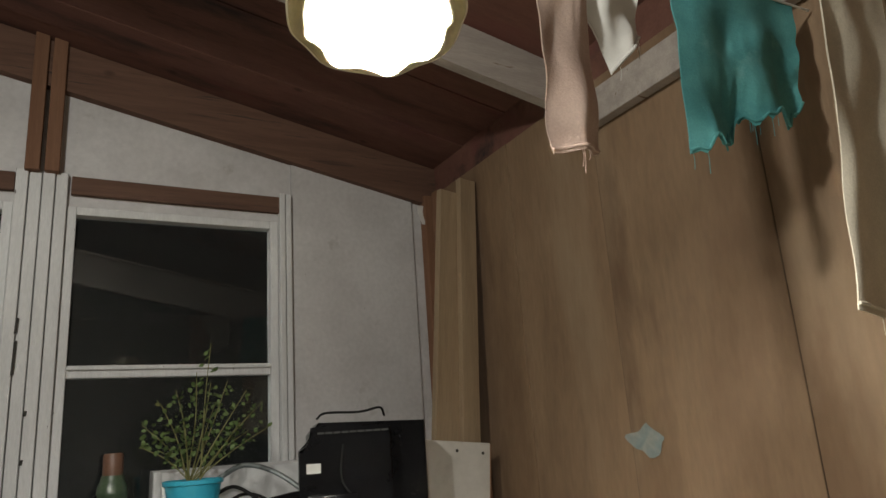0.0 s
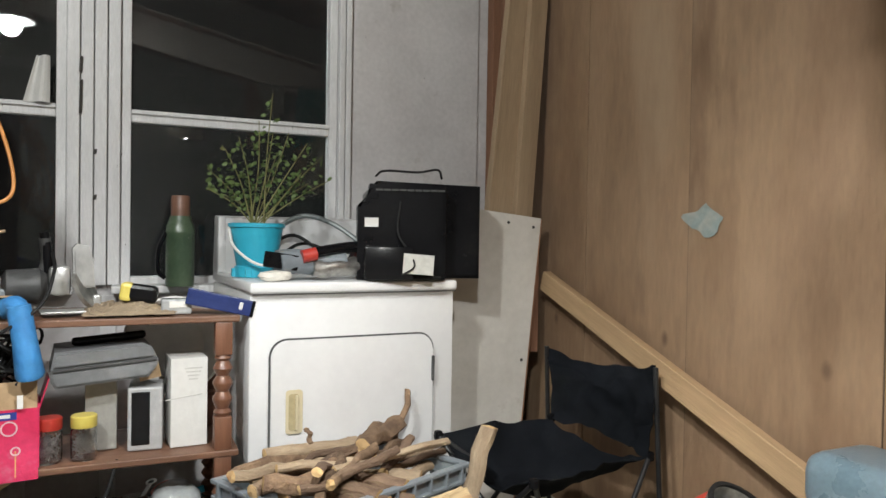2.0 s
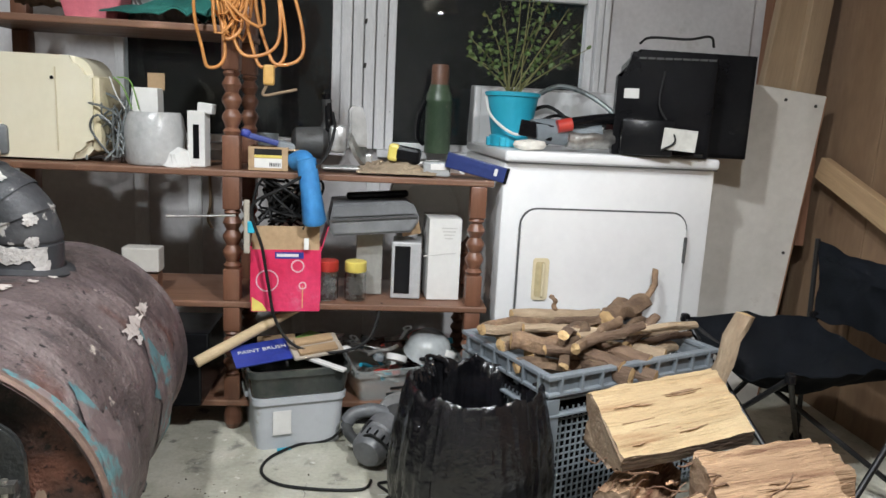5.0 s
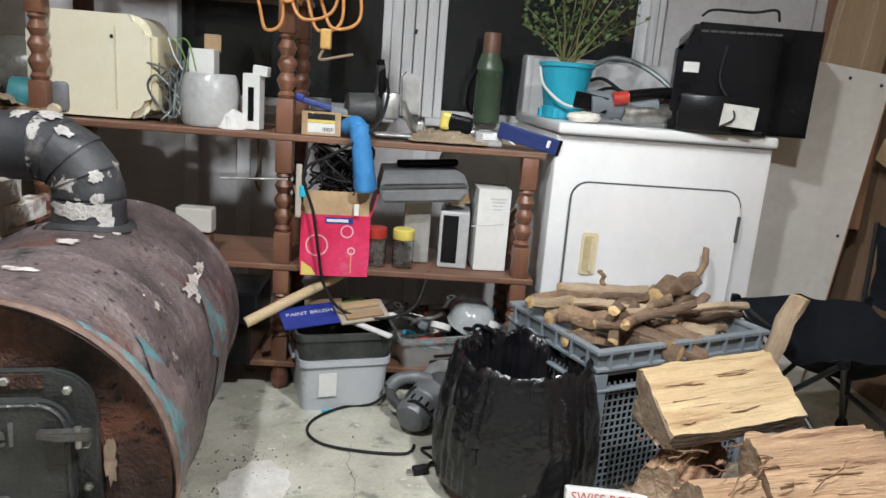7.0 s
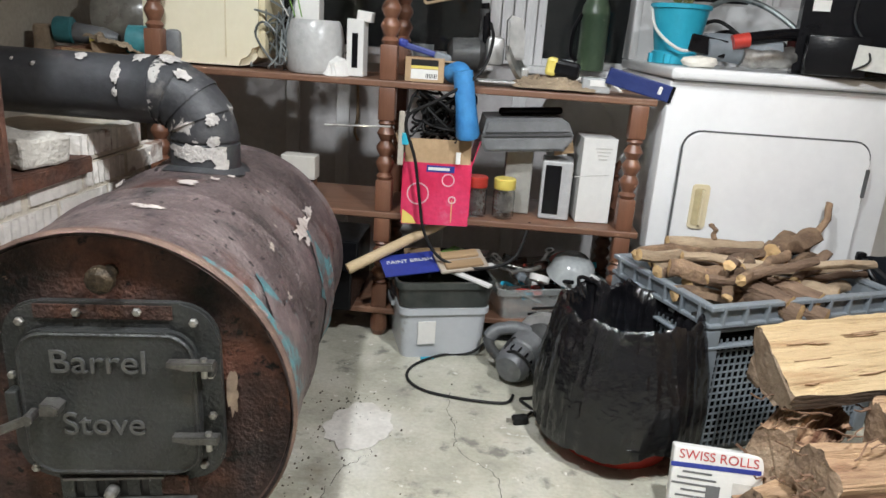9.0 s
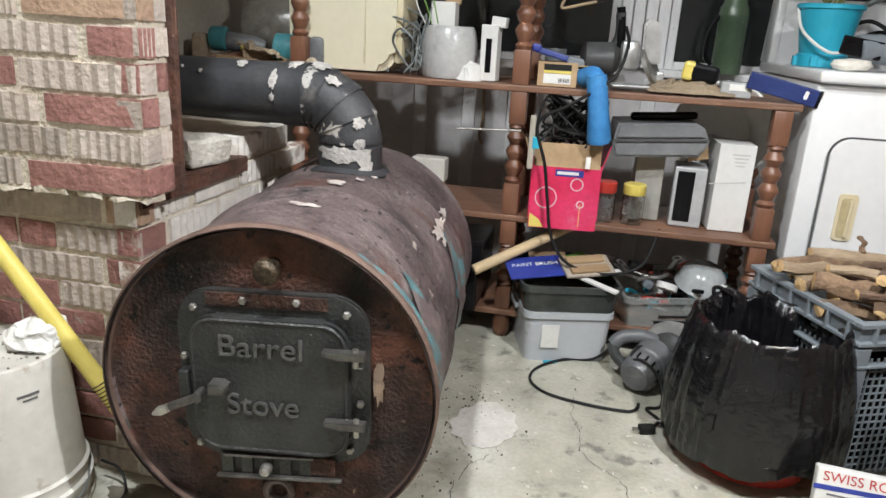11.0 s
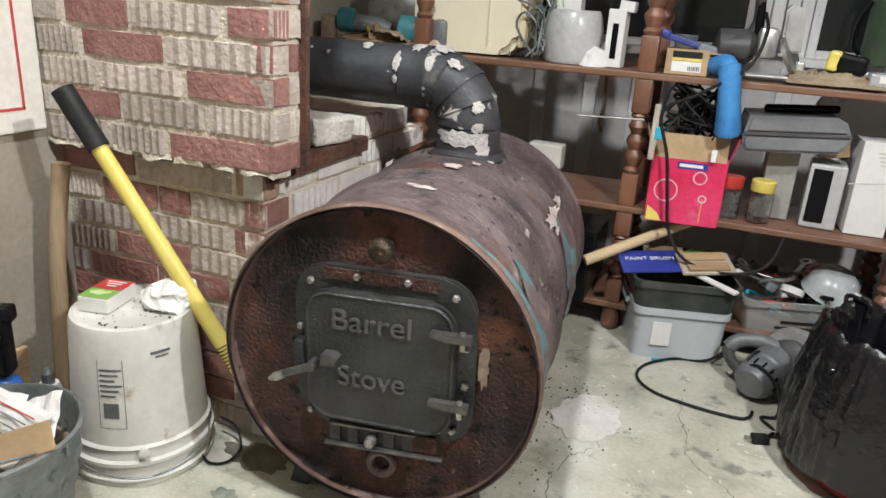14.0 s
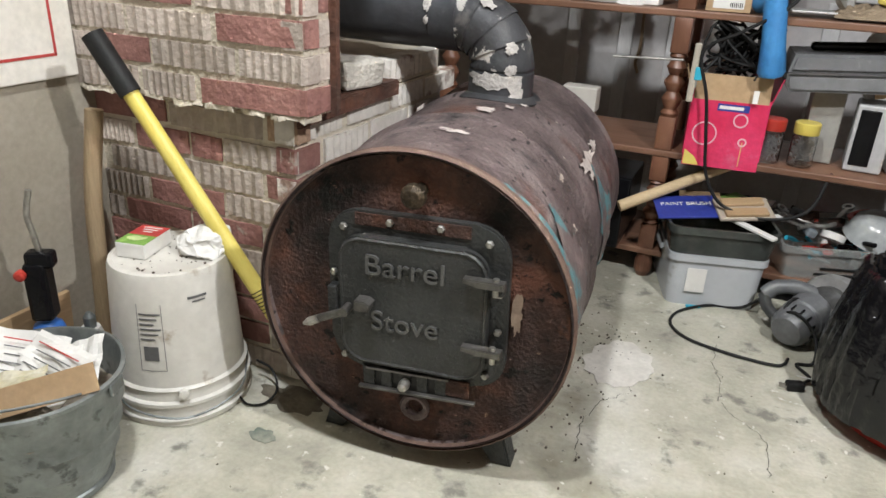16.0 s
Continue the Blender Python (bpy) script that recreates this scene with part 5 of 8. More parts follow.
t2 = tub("storage_tub", pose(-0.638, 0.042, 0.167, 0, 0, 15), 0.30, 0.35, 0.085, DARKTUB, "smoky dark plastic tray stacked on the grey tub")
CLEARTUB = glass("clear_tub", (0.90, 0.94, 0.92), 0.08)
CLEARTUB.node_tree.nodes["Principled BSDF"].inputs["Transmission Weight"].default_value = 0.82
t3 = tub("storage_tub", pose(-0.285, 0.185, 0.06, 2, -2, 14), 0.37, 0.30, 0.15, CLEARTUB, "clear plastic tub of loose tools with pen writing")
for k, (w, z) in enumerate(((0.15, 0.085), (0.20, 0.065), (0.13, 0.047))):
    part("pen_writing_bar", box((w, 0.0015, 0.008), (0.0 + 0.012 * k, -0.1475 + 0.004 * k, z)), RUBBER, t3)
single("low_crate", box((0.34, 0.26, 0.058), (0, 0, 0.029), 0.006), BLACK, pose(-0.27, 0.18, 0), "black low box under the clear tub", "box")
# small tools and scraps in the trays
TOOLM = [BOLT, BLACK, GREYPLASTIC, PAPER, REDPLASTIC, BLUEPLASTIC, RUST]
rnd3 = random.Random(21)
for k in range(44):
    x, y = rnd3.uniform(-0.42, -0.13), rnd3.uniform(0.08, 0.27)
    m = pose(x, y, (0.205 if k < 26 else 0.13) + rnd3.uniform(0, 0.03), rnd3.uniform(-25, 25), rnd3.uniform(-25, 25), rnd3.uniform(0, 180))
    kind = k % 4
    mat = rnd3.choice(TOOLM)
    if kind == 0:
        single("hand_tool", tube([(-0.06, 0, 0), (-0.02, 0.004, 0.003), (0.02, 0, 0), (0.06, 0.01, 0.004)], 0.007, 8, 3), mat, m, "small hand tool lying in the clear tub", "tool", "loose tools", smooth=True)
    elif kind == 1:
        single("tape_roll", lathe([(0.018, 0), (0.034, 0), (0.035, 0.02), (0.018, 0.02), (0.018, 0)], 20, cap=False), mat, m, "roll of tape in the clear tub", "tape", "loose tools", smooth=True)
    elif kind == 2:
        single("wrench", box((0.10, 0.016, 0.006), (0, 0, 0), 0.003, bm=lathe([(0.010, -0.004), (0.018, -0.004), (0.018, 0.004), (0.010, 0.004), (0.010, -0.004)], 10, Matrix.Translation((0.055, 0, 0)), cap=False)), BOLT, m, "steel wrench in the clear tub", "tool", "loose tools")
    else:
        single("plastic_piece", box((0.05, 0.03, 0.025), (0, 0, 0), 0.006), mat, m, "small plastic fitting in the clear tub", "fitting", "loose tools")
bm = lathe([(0.002, 0.078), (0.042, 0.075), (0.068, 0.052), (0.076, 0.016), (0.082, 0.0)], 24, cap=False)
single("plastic_dome", bm, material("cloudy_plastic", ((0.34, 0.36, 0.36), (0.46, 0.48, 0.48)), 0.2, scale=9), pose(-0.20, 0.14, 0.218, 14, 10, 0), "cloudy clear plastic cover on the tools", "cover", smooth=True)
bp = thing("brush_packet", pose(-0.675, -0.055, 0.272, 14, -5, 20) @ Matrix.Scale(1.2, 4), "paint brushes in a blue card packet on the tub", "packet")
BLUEINK = material("blue_card", ((0.02, 0.035, 0.22), (0.03, 0.05, 0.30)), 0.4)
part("card", box((0.15, 0.095, 0.004), (-0.03, 0.02, 0.0), 0.001), BLUEINK, bp)
letters("lettering", "PAINT BRUSH", 0.020, PAPER, bp, Matrix.Translation((-0.03, 0.03, 0.003)), 0.0004)
part("plastic_sleeve", box((0.13, 0.09, 0.010), (0.10, 0.0, 0.004), 0.004), material("sleeve", ((0.36, 0.30, 0.24), (0.46, 0.40, 0.33)), 0.25), bp)
for k, y in enumerate((-0.025, 0.02)):
    part("brush", box((0.10, 0.03, 0.010), (0.10, y, 0.012), 0.003), wood("bristle", (0.26, 0.16, 0.08), (0.4, 0.27, 0.15), 0, 6, knots=False), bp)
for k, (x, y, rz, w, l, mat, nm) in enumerate(((-0.52, -0.07, -32, 0.022, 0.20, PAPER, "putty_knife"), (-0.49, 0.0, 35, 0.035, 0.16, PAPER, "paper_strip"), (-0.57, 0.10, 60, 0.07, 0.14, GREENINK, "sanding_sheet"), (-0.66, 0.06, 8, 0.09, 0.12, CARDBOARD, "card_scrap"), (-0.50, 0.09, -12, 0.05, 0.10, RUST, "sanding_block"))):
    single(nm, box((l, w, 0.008), (0, 0, 0.004), 0.002), mat, pose(x - 0.03, y, 0.255 + 0.006 * k, 4, 5 - 3 * k, rz), {"putty_knife": "pale putty knife on the stacked tubs", "paper_strip": "white paper strip on the stacked tubs", "sanding_sheet": "dull green sanding sheet on the tubs", "card_scrap": "brown card scrap on the stacked tubs", "sanding_block": "rusty red sanding block on the tubs"}[nm], "scrap")
bm = rod((-0.60, 0.08, 0.40), (-0.905, -0.09, 0.255), 0.015, 0.017, 16)
single("broom_stick", bm, wood("pale_stick", (0.45, 0.33, 0.19), (0.60, 0.46, 0.28), 0, 5, knots=False), Matrix(), "pale wooden stick poking out under the shelf", "stick", smooth=True)
for k, (x, z, w, h) in enumerate(((-1.05, 0.10, 0.30, 0.20), (-0.98, 0.10, 0.16, 0.13))):
    single("black_crate", box((w, 0.24, h), (0, 0, h / 2), 0.006), BLACK, pose(x, 0.17 - 0.10 * k, z), "black plastic crate on the bottom shelf", "crate")

# ---- circular saw on the floor ----
sw = thing("circular_saw", pose(-0.36, -0.195, 0, 0, 0, 0), "grey corded circular saw lying on the floor", "power saw")
def toward(a, b):
    """A frame at a whose z axis points at b."""
    a, b = Vector(a), Vector(b)
    return Matrix.Translation(a) @ (b - a).to_track_quat("Z", "Y").to_matrix().to_4x4()


SAWGREY = material("saw_grey", ((0.10, 0.105, 0.11), (0.16, 0.165, 0.17)), 0.45, scale=8, fine=80, bump=0.08)
SAWDARK = material("saw_dark", ((0.035, 0.036, 0.036), (0.065, 0.066, 0.066)), 0.5, scale=8, fine=80, bump=0.1)
BARE = material("bare_metal", ((0.42, 0.42, 0.41), (0.58, 0.58, 0.565)), 0.38, metal=0.6, scale=9, fine=70, bump=0.1, spots=[((0.20, 0.19, 0.18), 14, 0.62, 0.05)])
MM = toward((0.03, 0.05, 0.085), (-0.045, -0.09, 0.052))
part("motor", lathe([(0.040, 0), (0.056, 0.012), (0.058, 0.070), (0.053, 0.076), (0.056, 0.082), (0.052, 0.128), (0.040, 0.146), (0.002, 0.150)], 28, MM), SAWGREY, sw, smooth=True)
for k in range(7):
    a = radians(-60 + 26 * k)
    part("vent_slot", box((0.004, 0.010, 0.022), (0.0535 * math.cos(a), 0.0535 * math.sin(a), 0.108), 0.0, MM), BLACK, sw)
GM = toward((0.075, 0.075, 0.082), (0.02, 0.0, 0.115))
part("blade_guard", lathe([(0.030, -0.016), (0.066, -0.018), (0.088, -0.012), (0.094, 0.0), (0.094, 0.022), (0.084, 0.034), (0.066, 0.030), (0.030, 0.034)], 40, GM), BARE, sw, "bare metal blade guard", smooth=True)
part("gear_housing", lathe([(0.060, 0.030), (0.056, 0.052), (0.036, 0.062), (0.002, 0.064)], 30, GM), SAWDARK, sw, smooth=True)
part("lower_guard", lathe([(0.02, -0.012), (0.078, -0.012), (0.080, 0.012), (0.02, 0.012)], 30, toward((0.09, 0.055, 0.08), (0.05, -0.01, 0.10))), SAWDARK, sw, smooth=True)
part("handle", ruffle(tube([(-0.10, 0.075, 0.082), (-0.07, 0.085, 0.108), (-0.01, 0.085, 0.118), (0.05, 0.045, 0.105), (0.085, -0.01, 0.070)], 0.022, 14), 0.003, 30), SAWGREY, sw, smooth=True)
part("rear_grip", tube([(-0.10, 0.075, 0.082), (-0.085, 0.035, 0.062), (-0.05, 0.005, 0.052), (0.0, 0.0, 0.070)], 0.016, 12), SAWDARK, sw, smooth=True)
part("front_knob", tube([(0.075, -0.015, 0.072), (0.090, -0.045, 0.050), (0.088, -0.055, 0.030)], 0.020, 12, taper=0.014), SAWDARK, sw, smooth=True)
part("foot_plate", box((0.20, 0.10, 0.004), (0, 0, 0), 0.001, toward((0.10, 0.03, 0.058), (0.06, -0.03, 0.12))), BARE, sw)
part("yellow_mark", box((0.008, 0.004, 0.006), (0.052, -0.003, 0.097)), YELLOW, sw)
part("power_cord", tube([(-0.10, 0.075, 0.078), (-0.125, 0.10, 0.035), (-0.16, 0.11, 0.007), (-0.24, 0.085, 0.006), (-0.315, 0.00, 0.006), (-0.325, -0.085, 0.006), (-0.27, -0.150, 0.006), (-0.16, -0.178, 0.006), (-0.06, -0.182, 0.006), (-0.03, -0.165, 0.006), (-0.02, -0.13, 0.006)], 0.0042), RUBBER, sw, smooth=True)
part("loose_cord", tube([(0.02, 0.03, 0.10), (-0.03, -0.01, 0.125), (-0.05, -0.05, 0.10), (-0.02, -0.08, 0.115), (0.03, -0.09, 0.07), (0.04, -0.13, 0.012), (0.0, -0.15, 0.006), (0.03, -0.20, 0.006), (0.015, -0.245, 0.010)], 0.0042), RUBBER, sw, smooth=True)
part("plug", box((0.042, 0.026, 0.022), (0, 0, 0.011), 0.005, Matrix.Translation((-0.005, -0.268, 0)) @ Matrix.Rotation(radians(20), 4, "Z")), RUBBER, sw)
for dy in (-0.006, 0.006):
    part("prong", box((0.018, 0.0015, 0.006), (-0.032, -0.278 + dy, 0.011)), BOLT, sw)
part("paper_tag", box((0.036, 0.022, 0.001), (0, 0, 0), 0, Matrix.Translation((0.015, -0.235, 0.022)) @ Matrix.Rotation(radians(-25), 4, "X")), PAPER, sw)

# ---- waste bin with a black bag ----
bn = thing("waste_bin", pose(-0.132, -0.497, 0, 0, 0, 0), "red bin lined with a loose black plastic bag", "bin")
part("red_bin", lathe([(0.132, 0), (0.138, 0.004), (0.150, 0.05), (0.151, 0.06), (0.152, 0.12), (0.144, 0.12), (0.132, 0.02), (0.002, 0.02)], 40, cap=False), REDPLASTIC, bn, "red bin base", smooth=True)
bm = bmesh.new()
rows = []
for j in range(34):
    t = j / 33
    if t < 0.72:
        z = 0.050 + (0.355 - 0.050) * (t / 0.72)
        r = 0.198 - 0.034 * (t / 0.72) ** 1.3 + 0.014 * math.sin(3.1 * (t / 0.72) ** 0.9)
    elif t < 0.80:
        z, r = 0.355 + 0.014 * math.sin((t - 0.72) / 0.08 * math.pi), 0.168 - 0.022 * (t - 0.72) / 0.08
    else:
        z, r = 0.355 - 0.22 * (t - 0.80) / 0.20, 0.143 - 0.020 * (t - 0.8) / 0.2
    ring = []
    for k in range(160):
        a = 2 * math.pi * k / 160
        amp = 0.0085 * (1 - 0.25 * min(1, t / 0.72)) * (1 if t < 0.8 else 2.4)
        f = 1.5 * noise.noise((math.cos(a) * 2.6, math.sin(a) * 2.6, z * 3.0)) + 1.3 * (0.5 - abs(noise.noise((math.cos(a) * 8, math.sin(a) * 8, z * 1.6)))) + 0.7 * (0.4 - abs(noise.noise((math.cos(a) * 17, math.sin(a) * 17, z * 3.5 + 4)))) + 0.5 * noise.noise((math.cos(a) * 20, math.sin(a) * 20, z * 30))
        rr = r + amp * f
        zz = z + (0.016 * noise.noise((math.cos(a) * 3, math.sin(a) * 3, 9)) + 0.010 * noise.noise((math.cos(a) * 11, math.sin(a) * 11, 5)) if t > 0.6 else 0.040 * noise.noise((math.cos(a) * 1.4, math.sin(a) * 1.4, 3)) * (1 - t) if t < 0.1 else 0)
        ring.append(bm.verts.new((rr * math.cos(a), rr * math.sin(a), zz)))
    rows.append(ring)
for p, q in zip(rows, rows[1:]):
    for k in range(160):
        bm.faces.new((p[k], p[(k + 1) % 160], q[(k + 1) % 160], q[k]))
bm.faces.new(rows[-1])
part("bag", bm, BAG, bn, "glossy black bin bag", smooth=True)
bm = tube([(-0.10, 0.10, 0.34), (-0.115, 0.115, 0.385), (-0.07, 0.14, 0.372), (-0.06, 0.12, 0.34)], 0.006, 8)
part("bag_knot", ruffle(bm, 0.008, 40), BAG, bn)

# ---- crate of kindling ----
CM = Matrix.Translation((0.04, -0.555, 0)) @ Matrix.Rotation(radians(24), 4, "Z")
crate = thing("plastic_crate", CM, "grey plastic stacking crate with meshed sides", "crate")
CW, CD, CH = 0.58, 0.39, 0.405
rim = bmesh.new()
for z, hgt, o in ((CH - 0.006, 0.012, 0.010), (CH - 0.050, 0.010, 0.008), (0.30, 0.008, 0.004)):
    for cx, cy, sx, sy in ((CW / 2, 0, CW + 2 * o, 0.022), (CW / 2, CD, CW + 2 * o, 0.022), (0, CD / 2, 0.022, CD - 0.022), (CW, CD / 2, 0.022, CD - 0.022)):
        box((sx, sy, hgt), (cx, cy, z), 0.002, bm=rim, seg=1)
part("rim", rim, GREYPLASTIC, crate)
for cx, cy, sx, sy in ((CW / 2, 0.004, CW, 0.006), (CW / 2, CD - 0.004, CW, 0.006), (0.004, CD / 2, 0.006, CD), (CW - 0.004, CD / 2, 0.006, CD)):
    part("side_band", box((sx, sy, 0.05), (cx, cy, CH - 0.028)), GREYPLASTIC, crate)
for k in range(9):
    part("rib", box((0.006, 0.018, 0.05), (0.03 + k * (CW - 0.06) / 8, -0.004, CH - 0.028)), GREYPLASTIC, crate)
for k in range(6):
    part("rib", box((0.018, 0.006, 0.05), (-0.004, 0.03 + k * (CD - 0.06) / 5, CH - 0.028)), GREYPLASTIC, crate)
for x in (0.012, CW - 0.012):
    for y in (0.012, CD - 0.012):
        part("corner_post", box((0.04, 0.04, CH - 0.06), (x, y, (CH - 0.06) / 2), 0.004), GREYPLASTIC, crate)
mesh = bmesh.new()
for k in range(30):
    t = 0.03 + k * (CW - 0.06) / 29
    box((0.0035, 0.004, 0.30), (t, 0.004, 0.165), bm=mesh)
for k in range(20):
    t = 0.03 + k * (CD - 0.06) / 19
    box((0.004, 0.0035, 0.30), (0.004, t, 0.165), bm=mesh)
for k in range(16):
    z = 0.02 + k * 0.0187
    box((CW - 0.04, 0.004, 0.0035), (CW / 2, 0.0055, z), bm=mesh)
    box((0.004, CD - 0.04, 0.0035), (0.0055, CD / 2, z), bm=mesh)
tagged(part("side_mesh", mesh, GREYPLASTIC, crate), kind="stuff")
part("inner_floor", box((CW - 0.03, CD - 0.03, 0.006), (CW / 2, CD / 2, 0.33)), GREYPLASTIC, crate)
part("base", box((CW - 0.02, CD - 0.02, 0.012), (CW / 2, CD / 2, 0.007)), GREYPLASTIC, crate)
# solid black block added to stand in for shade seen through the mesh
part("shade_block", box((CW - 0.05, CD - 0.05, 0.28), (CW / 2, CD / 2, 0.17)), BLACK, crate)
rnd4 = random.Random(8)


def stick(m, length, r, seed, mat=STICK, name="kindling_stick", label="weathered dry kindling stick in the crate", group="kindling", cat="kindling"):
    s = thing(name, m, label, cat, group)
    rr = random.Random(seed)
    bm = bmesh.new()
    n, seg = 9, 9
    rings = []
    for i in range(n):
        t = i / (n - 1) - 0.5
        o = Vector((t * length, 0.02 * noise.noise((t * 3 + seed, seed, 0)), 0.02 * noise.noise((t * 3, seed, 5))))
        rings.append([bm.verts.new(o + Vector((0.006 * noise.noise((k, i, seed)), r * (1 + 0.22 * noise.noise((k * 0.9, t * 4, seed))) * math.cos(2 * math.pi * k / seg),
                                                 r * (0.8 + 0.22 * noise.noise((k * 0.9, t * 4, seed + 3))) * math.sin(2 * math.pi * k / seg)))) for k in range(seg)])
    for p, q in zip(rings, rings[1:]):
        for k in range(seg):
            bm.faces.new((p[k], p[(k + 1) % seg], q[(k + 1) % seg], q[k]))
    part("bark_surface", bm, mat, s, smooth=True)
    for sx in (-1, 1):
        t = 0.5 * sx
        o = Vector((t * length, 0.02 * noise.noise((t * 3 + seed, seed, 0)), 0.02 * noise.noise((t * 3, seed, 5))))
        i = 0 if sx < 0 else n - 1
        ends = bmesh.new()
        c = ends.verts.new(o + Vector((0.004 * sx, 0, 0)))
        vs = [ends.verts.new(o + Vector((0.006 * noise.noise((k, i, seed)), r * (1 + 0.22 * noise.noise((k * 0.9, t * 4, seed))) * math.cos(2 * math.pi * k / seg),
                                         r * (0.8 + 0.22 * noise.noise((k * 0.9, t * 4, seed + 3))) * math.sin(2 * math.pi * k / seg)))) for k in range(seg)]
        for k in range(seg):
            ends.faces.new((c, vs[k], vs[(k + 1) % seg]))
        part("cut_end", ends, ENDGRAIN, s)
    return s


BARKD = material("brown_stick", ((0.10, 0.06, 0.04), (0.20, 0.13, 0.085)), 0.95, scale=7, fine=50, bump=0.6, stretch=(1, 3, 3), per_object=0.2)
PALESTICK = material("pale_stick_bark", ((0.27, 0.19, 0.12), (0.42, 0.32, 0.215)), 0.9, scale=7, fine=50, bump=0.5, stretch=(1, 3, 3), per_object=0.2)
RODS = [(0.14, 0.10, 0.375, 0.30, 0.028, 8, -8, 0), (0.26, 0.08, 0.38, 0.26, 0.030, 5, -62, 1), (0.35, 0.10, 0.385, 0.20, 0.034, -6, -60, 2), (0.22, 0.20, 0.40, 0.34, 0.026, 0, 12, 0), (0.13, 0.26, 0.41, 0.30, 0.022, 4, 20, 2),
        (0.30, 0.24, 0.425, 0.40, 0.020, -4, 4, 1), (0.20, 0.16, 0.44, 0.34, 0.019, 16, 40, 1), (0.40, 0.15, 0.42, 0.44, 0.017, -2, -6, 2), (0.44, 0.27, 0.44, 0.17, 0.036, -10, 28, 0), (0.12, 0.32, 0.43, 0.26, 0.020, 0, 5, 0),
        (0.28, 0.33, 0.44, 0.30, 0.024, 3, -12, 2), (0.10, 0.14, 0.42, 0.20, 0.030, 6, -30, 0), (0.44, 0.08, 0.38, 0.22, 0.022, 0, 20, 2), (0.20, 0.05, 0.385, 0.18, 0.030, 0, -70, 1), (0.36, 0.30, 0.41, 0.30, 0.022, 0, 40, 0), (0.50, 0.20, 0.40, 0.12, 0.02, 0, 70, 1)]
for k in range(14):
    RODS.append((rnd4.uniform(0.08, 0.48), rnd4.uniform(0.06, 0.34), 0.40 + 0.004 * k, rnd4.uniform(0.16, 0.36), rnd4.uniform(0.012, 0.02), rnd4.uniform(-8, 8), rnd4.uniform(-40, 45), k % 3))
for i, (x, y, z, ln, r, ry, rz, mk) in enumerate(RODS):
    r *= 0.82
    stick(CM @ pose(x, y, z, rnd4.uniform(0, 90), ry, rz), ln, r, i * 1.7, (STICK, BARKD, PALESTICK)[mk])
stick(CM @ pose(0.585, 0.275, 0.485, 0, -50, 15), 0.19, 0.011, 77, STICK)
stick(CM @ pose(0.38, 0.09, 0.452, 0, -2, -7), 0.40, 0.013, 79, PALESTICK)
stick(CM @ pose(0.46, 0.24, 0.462, 20, -6, 14), 0.19, 0.030, 81, STICK)
for x, sd in ((0.20, 82), (0.29, 83)):
    stick(CM @ pose(x, 0.075, 0.405, 0, 6, -68), 0.17, 0.026, sd, BARKD)
stick(CM @ pose(0.27, 0.34, 0.47, 0, -60, 80), 0.06, 0.008, 78, STICK)
stick(Matrix.Translation((0.545, -0.43, 0.40)) @ pose(0, 0, 0, 0, -76, 10), 0.28, 0.028, 80, PALESTICK, "stake", "split wooden stake standing beside the crate", "", "firewood")

# ---- firewood pile ----
LOGEND = material("log_end", ((0.13, 0.085, 0.055), (0.24, 0.165, 0.11), (0.32, 0.24, 0.17)), 0.95, scale=9, fine=70, bump=0.8, per_object=0.2, spots=[((0.06, 0.04, 0.028), 14, 0.60, 0.08)])


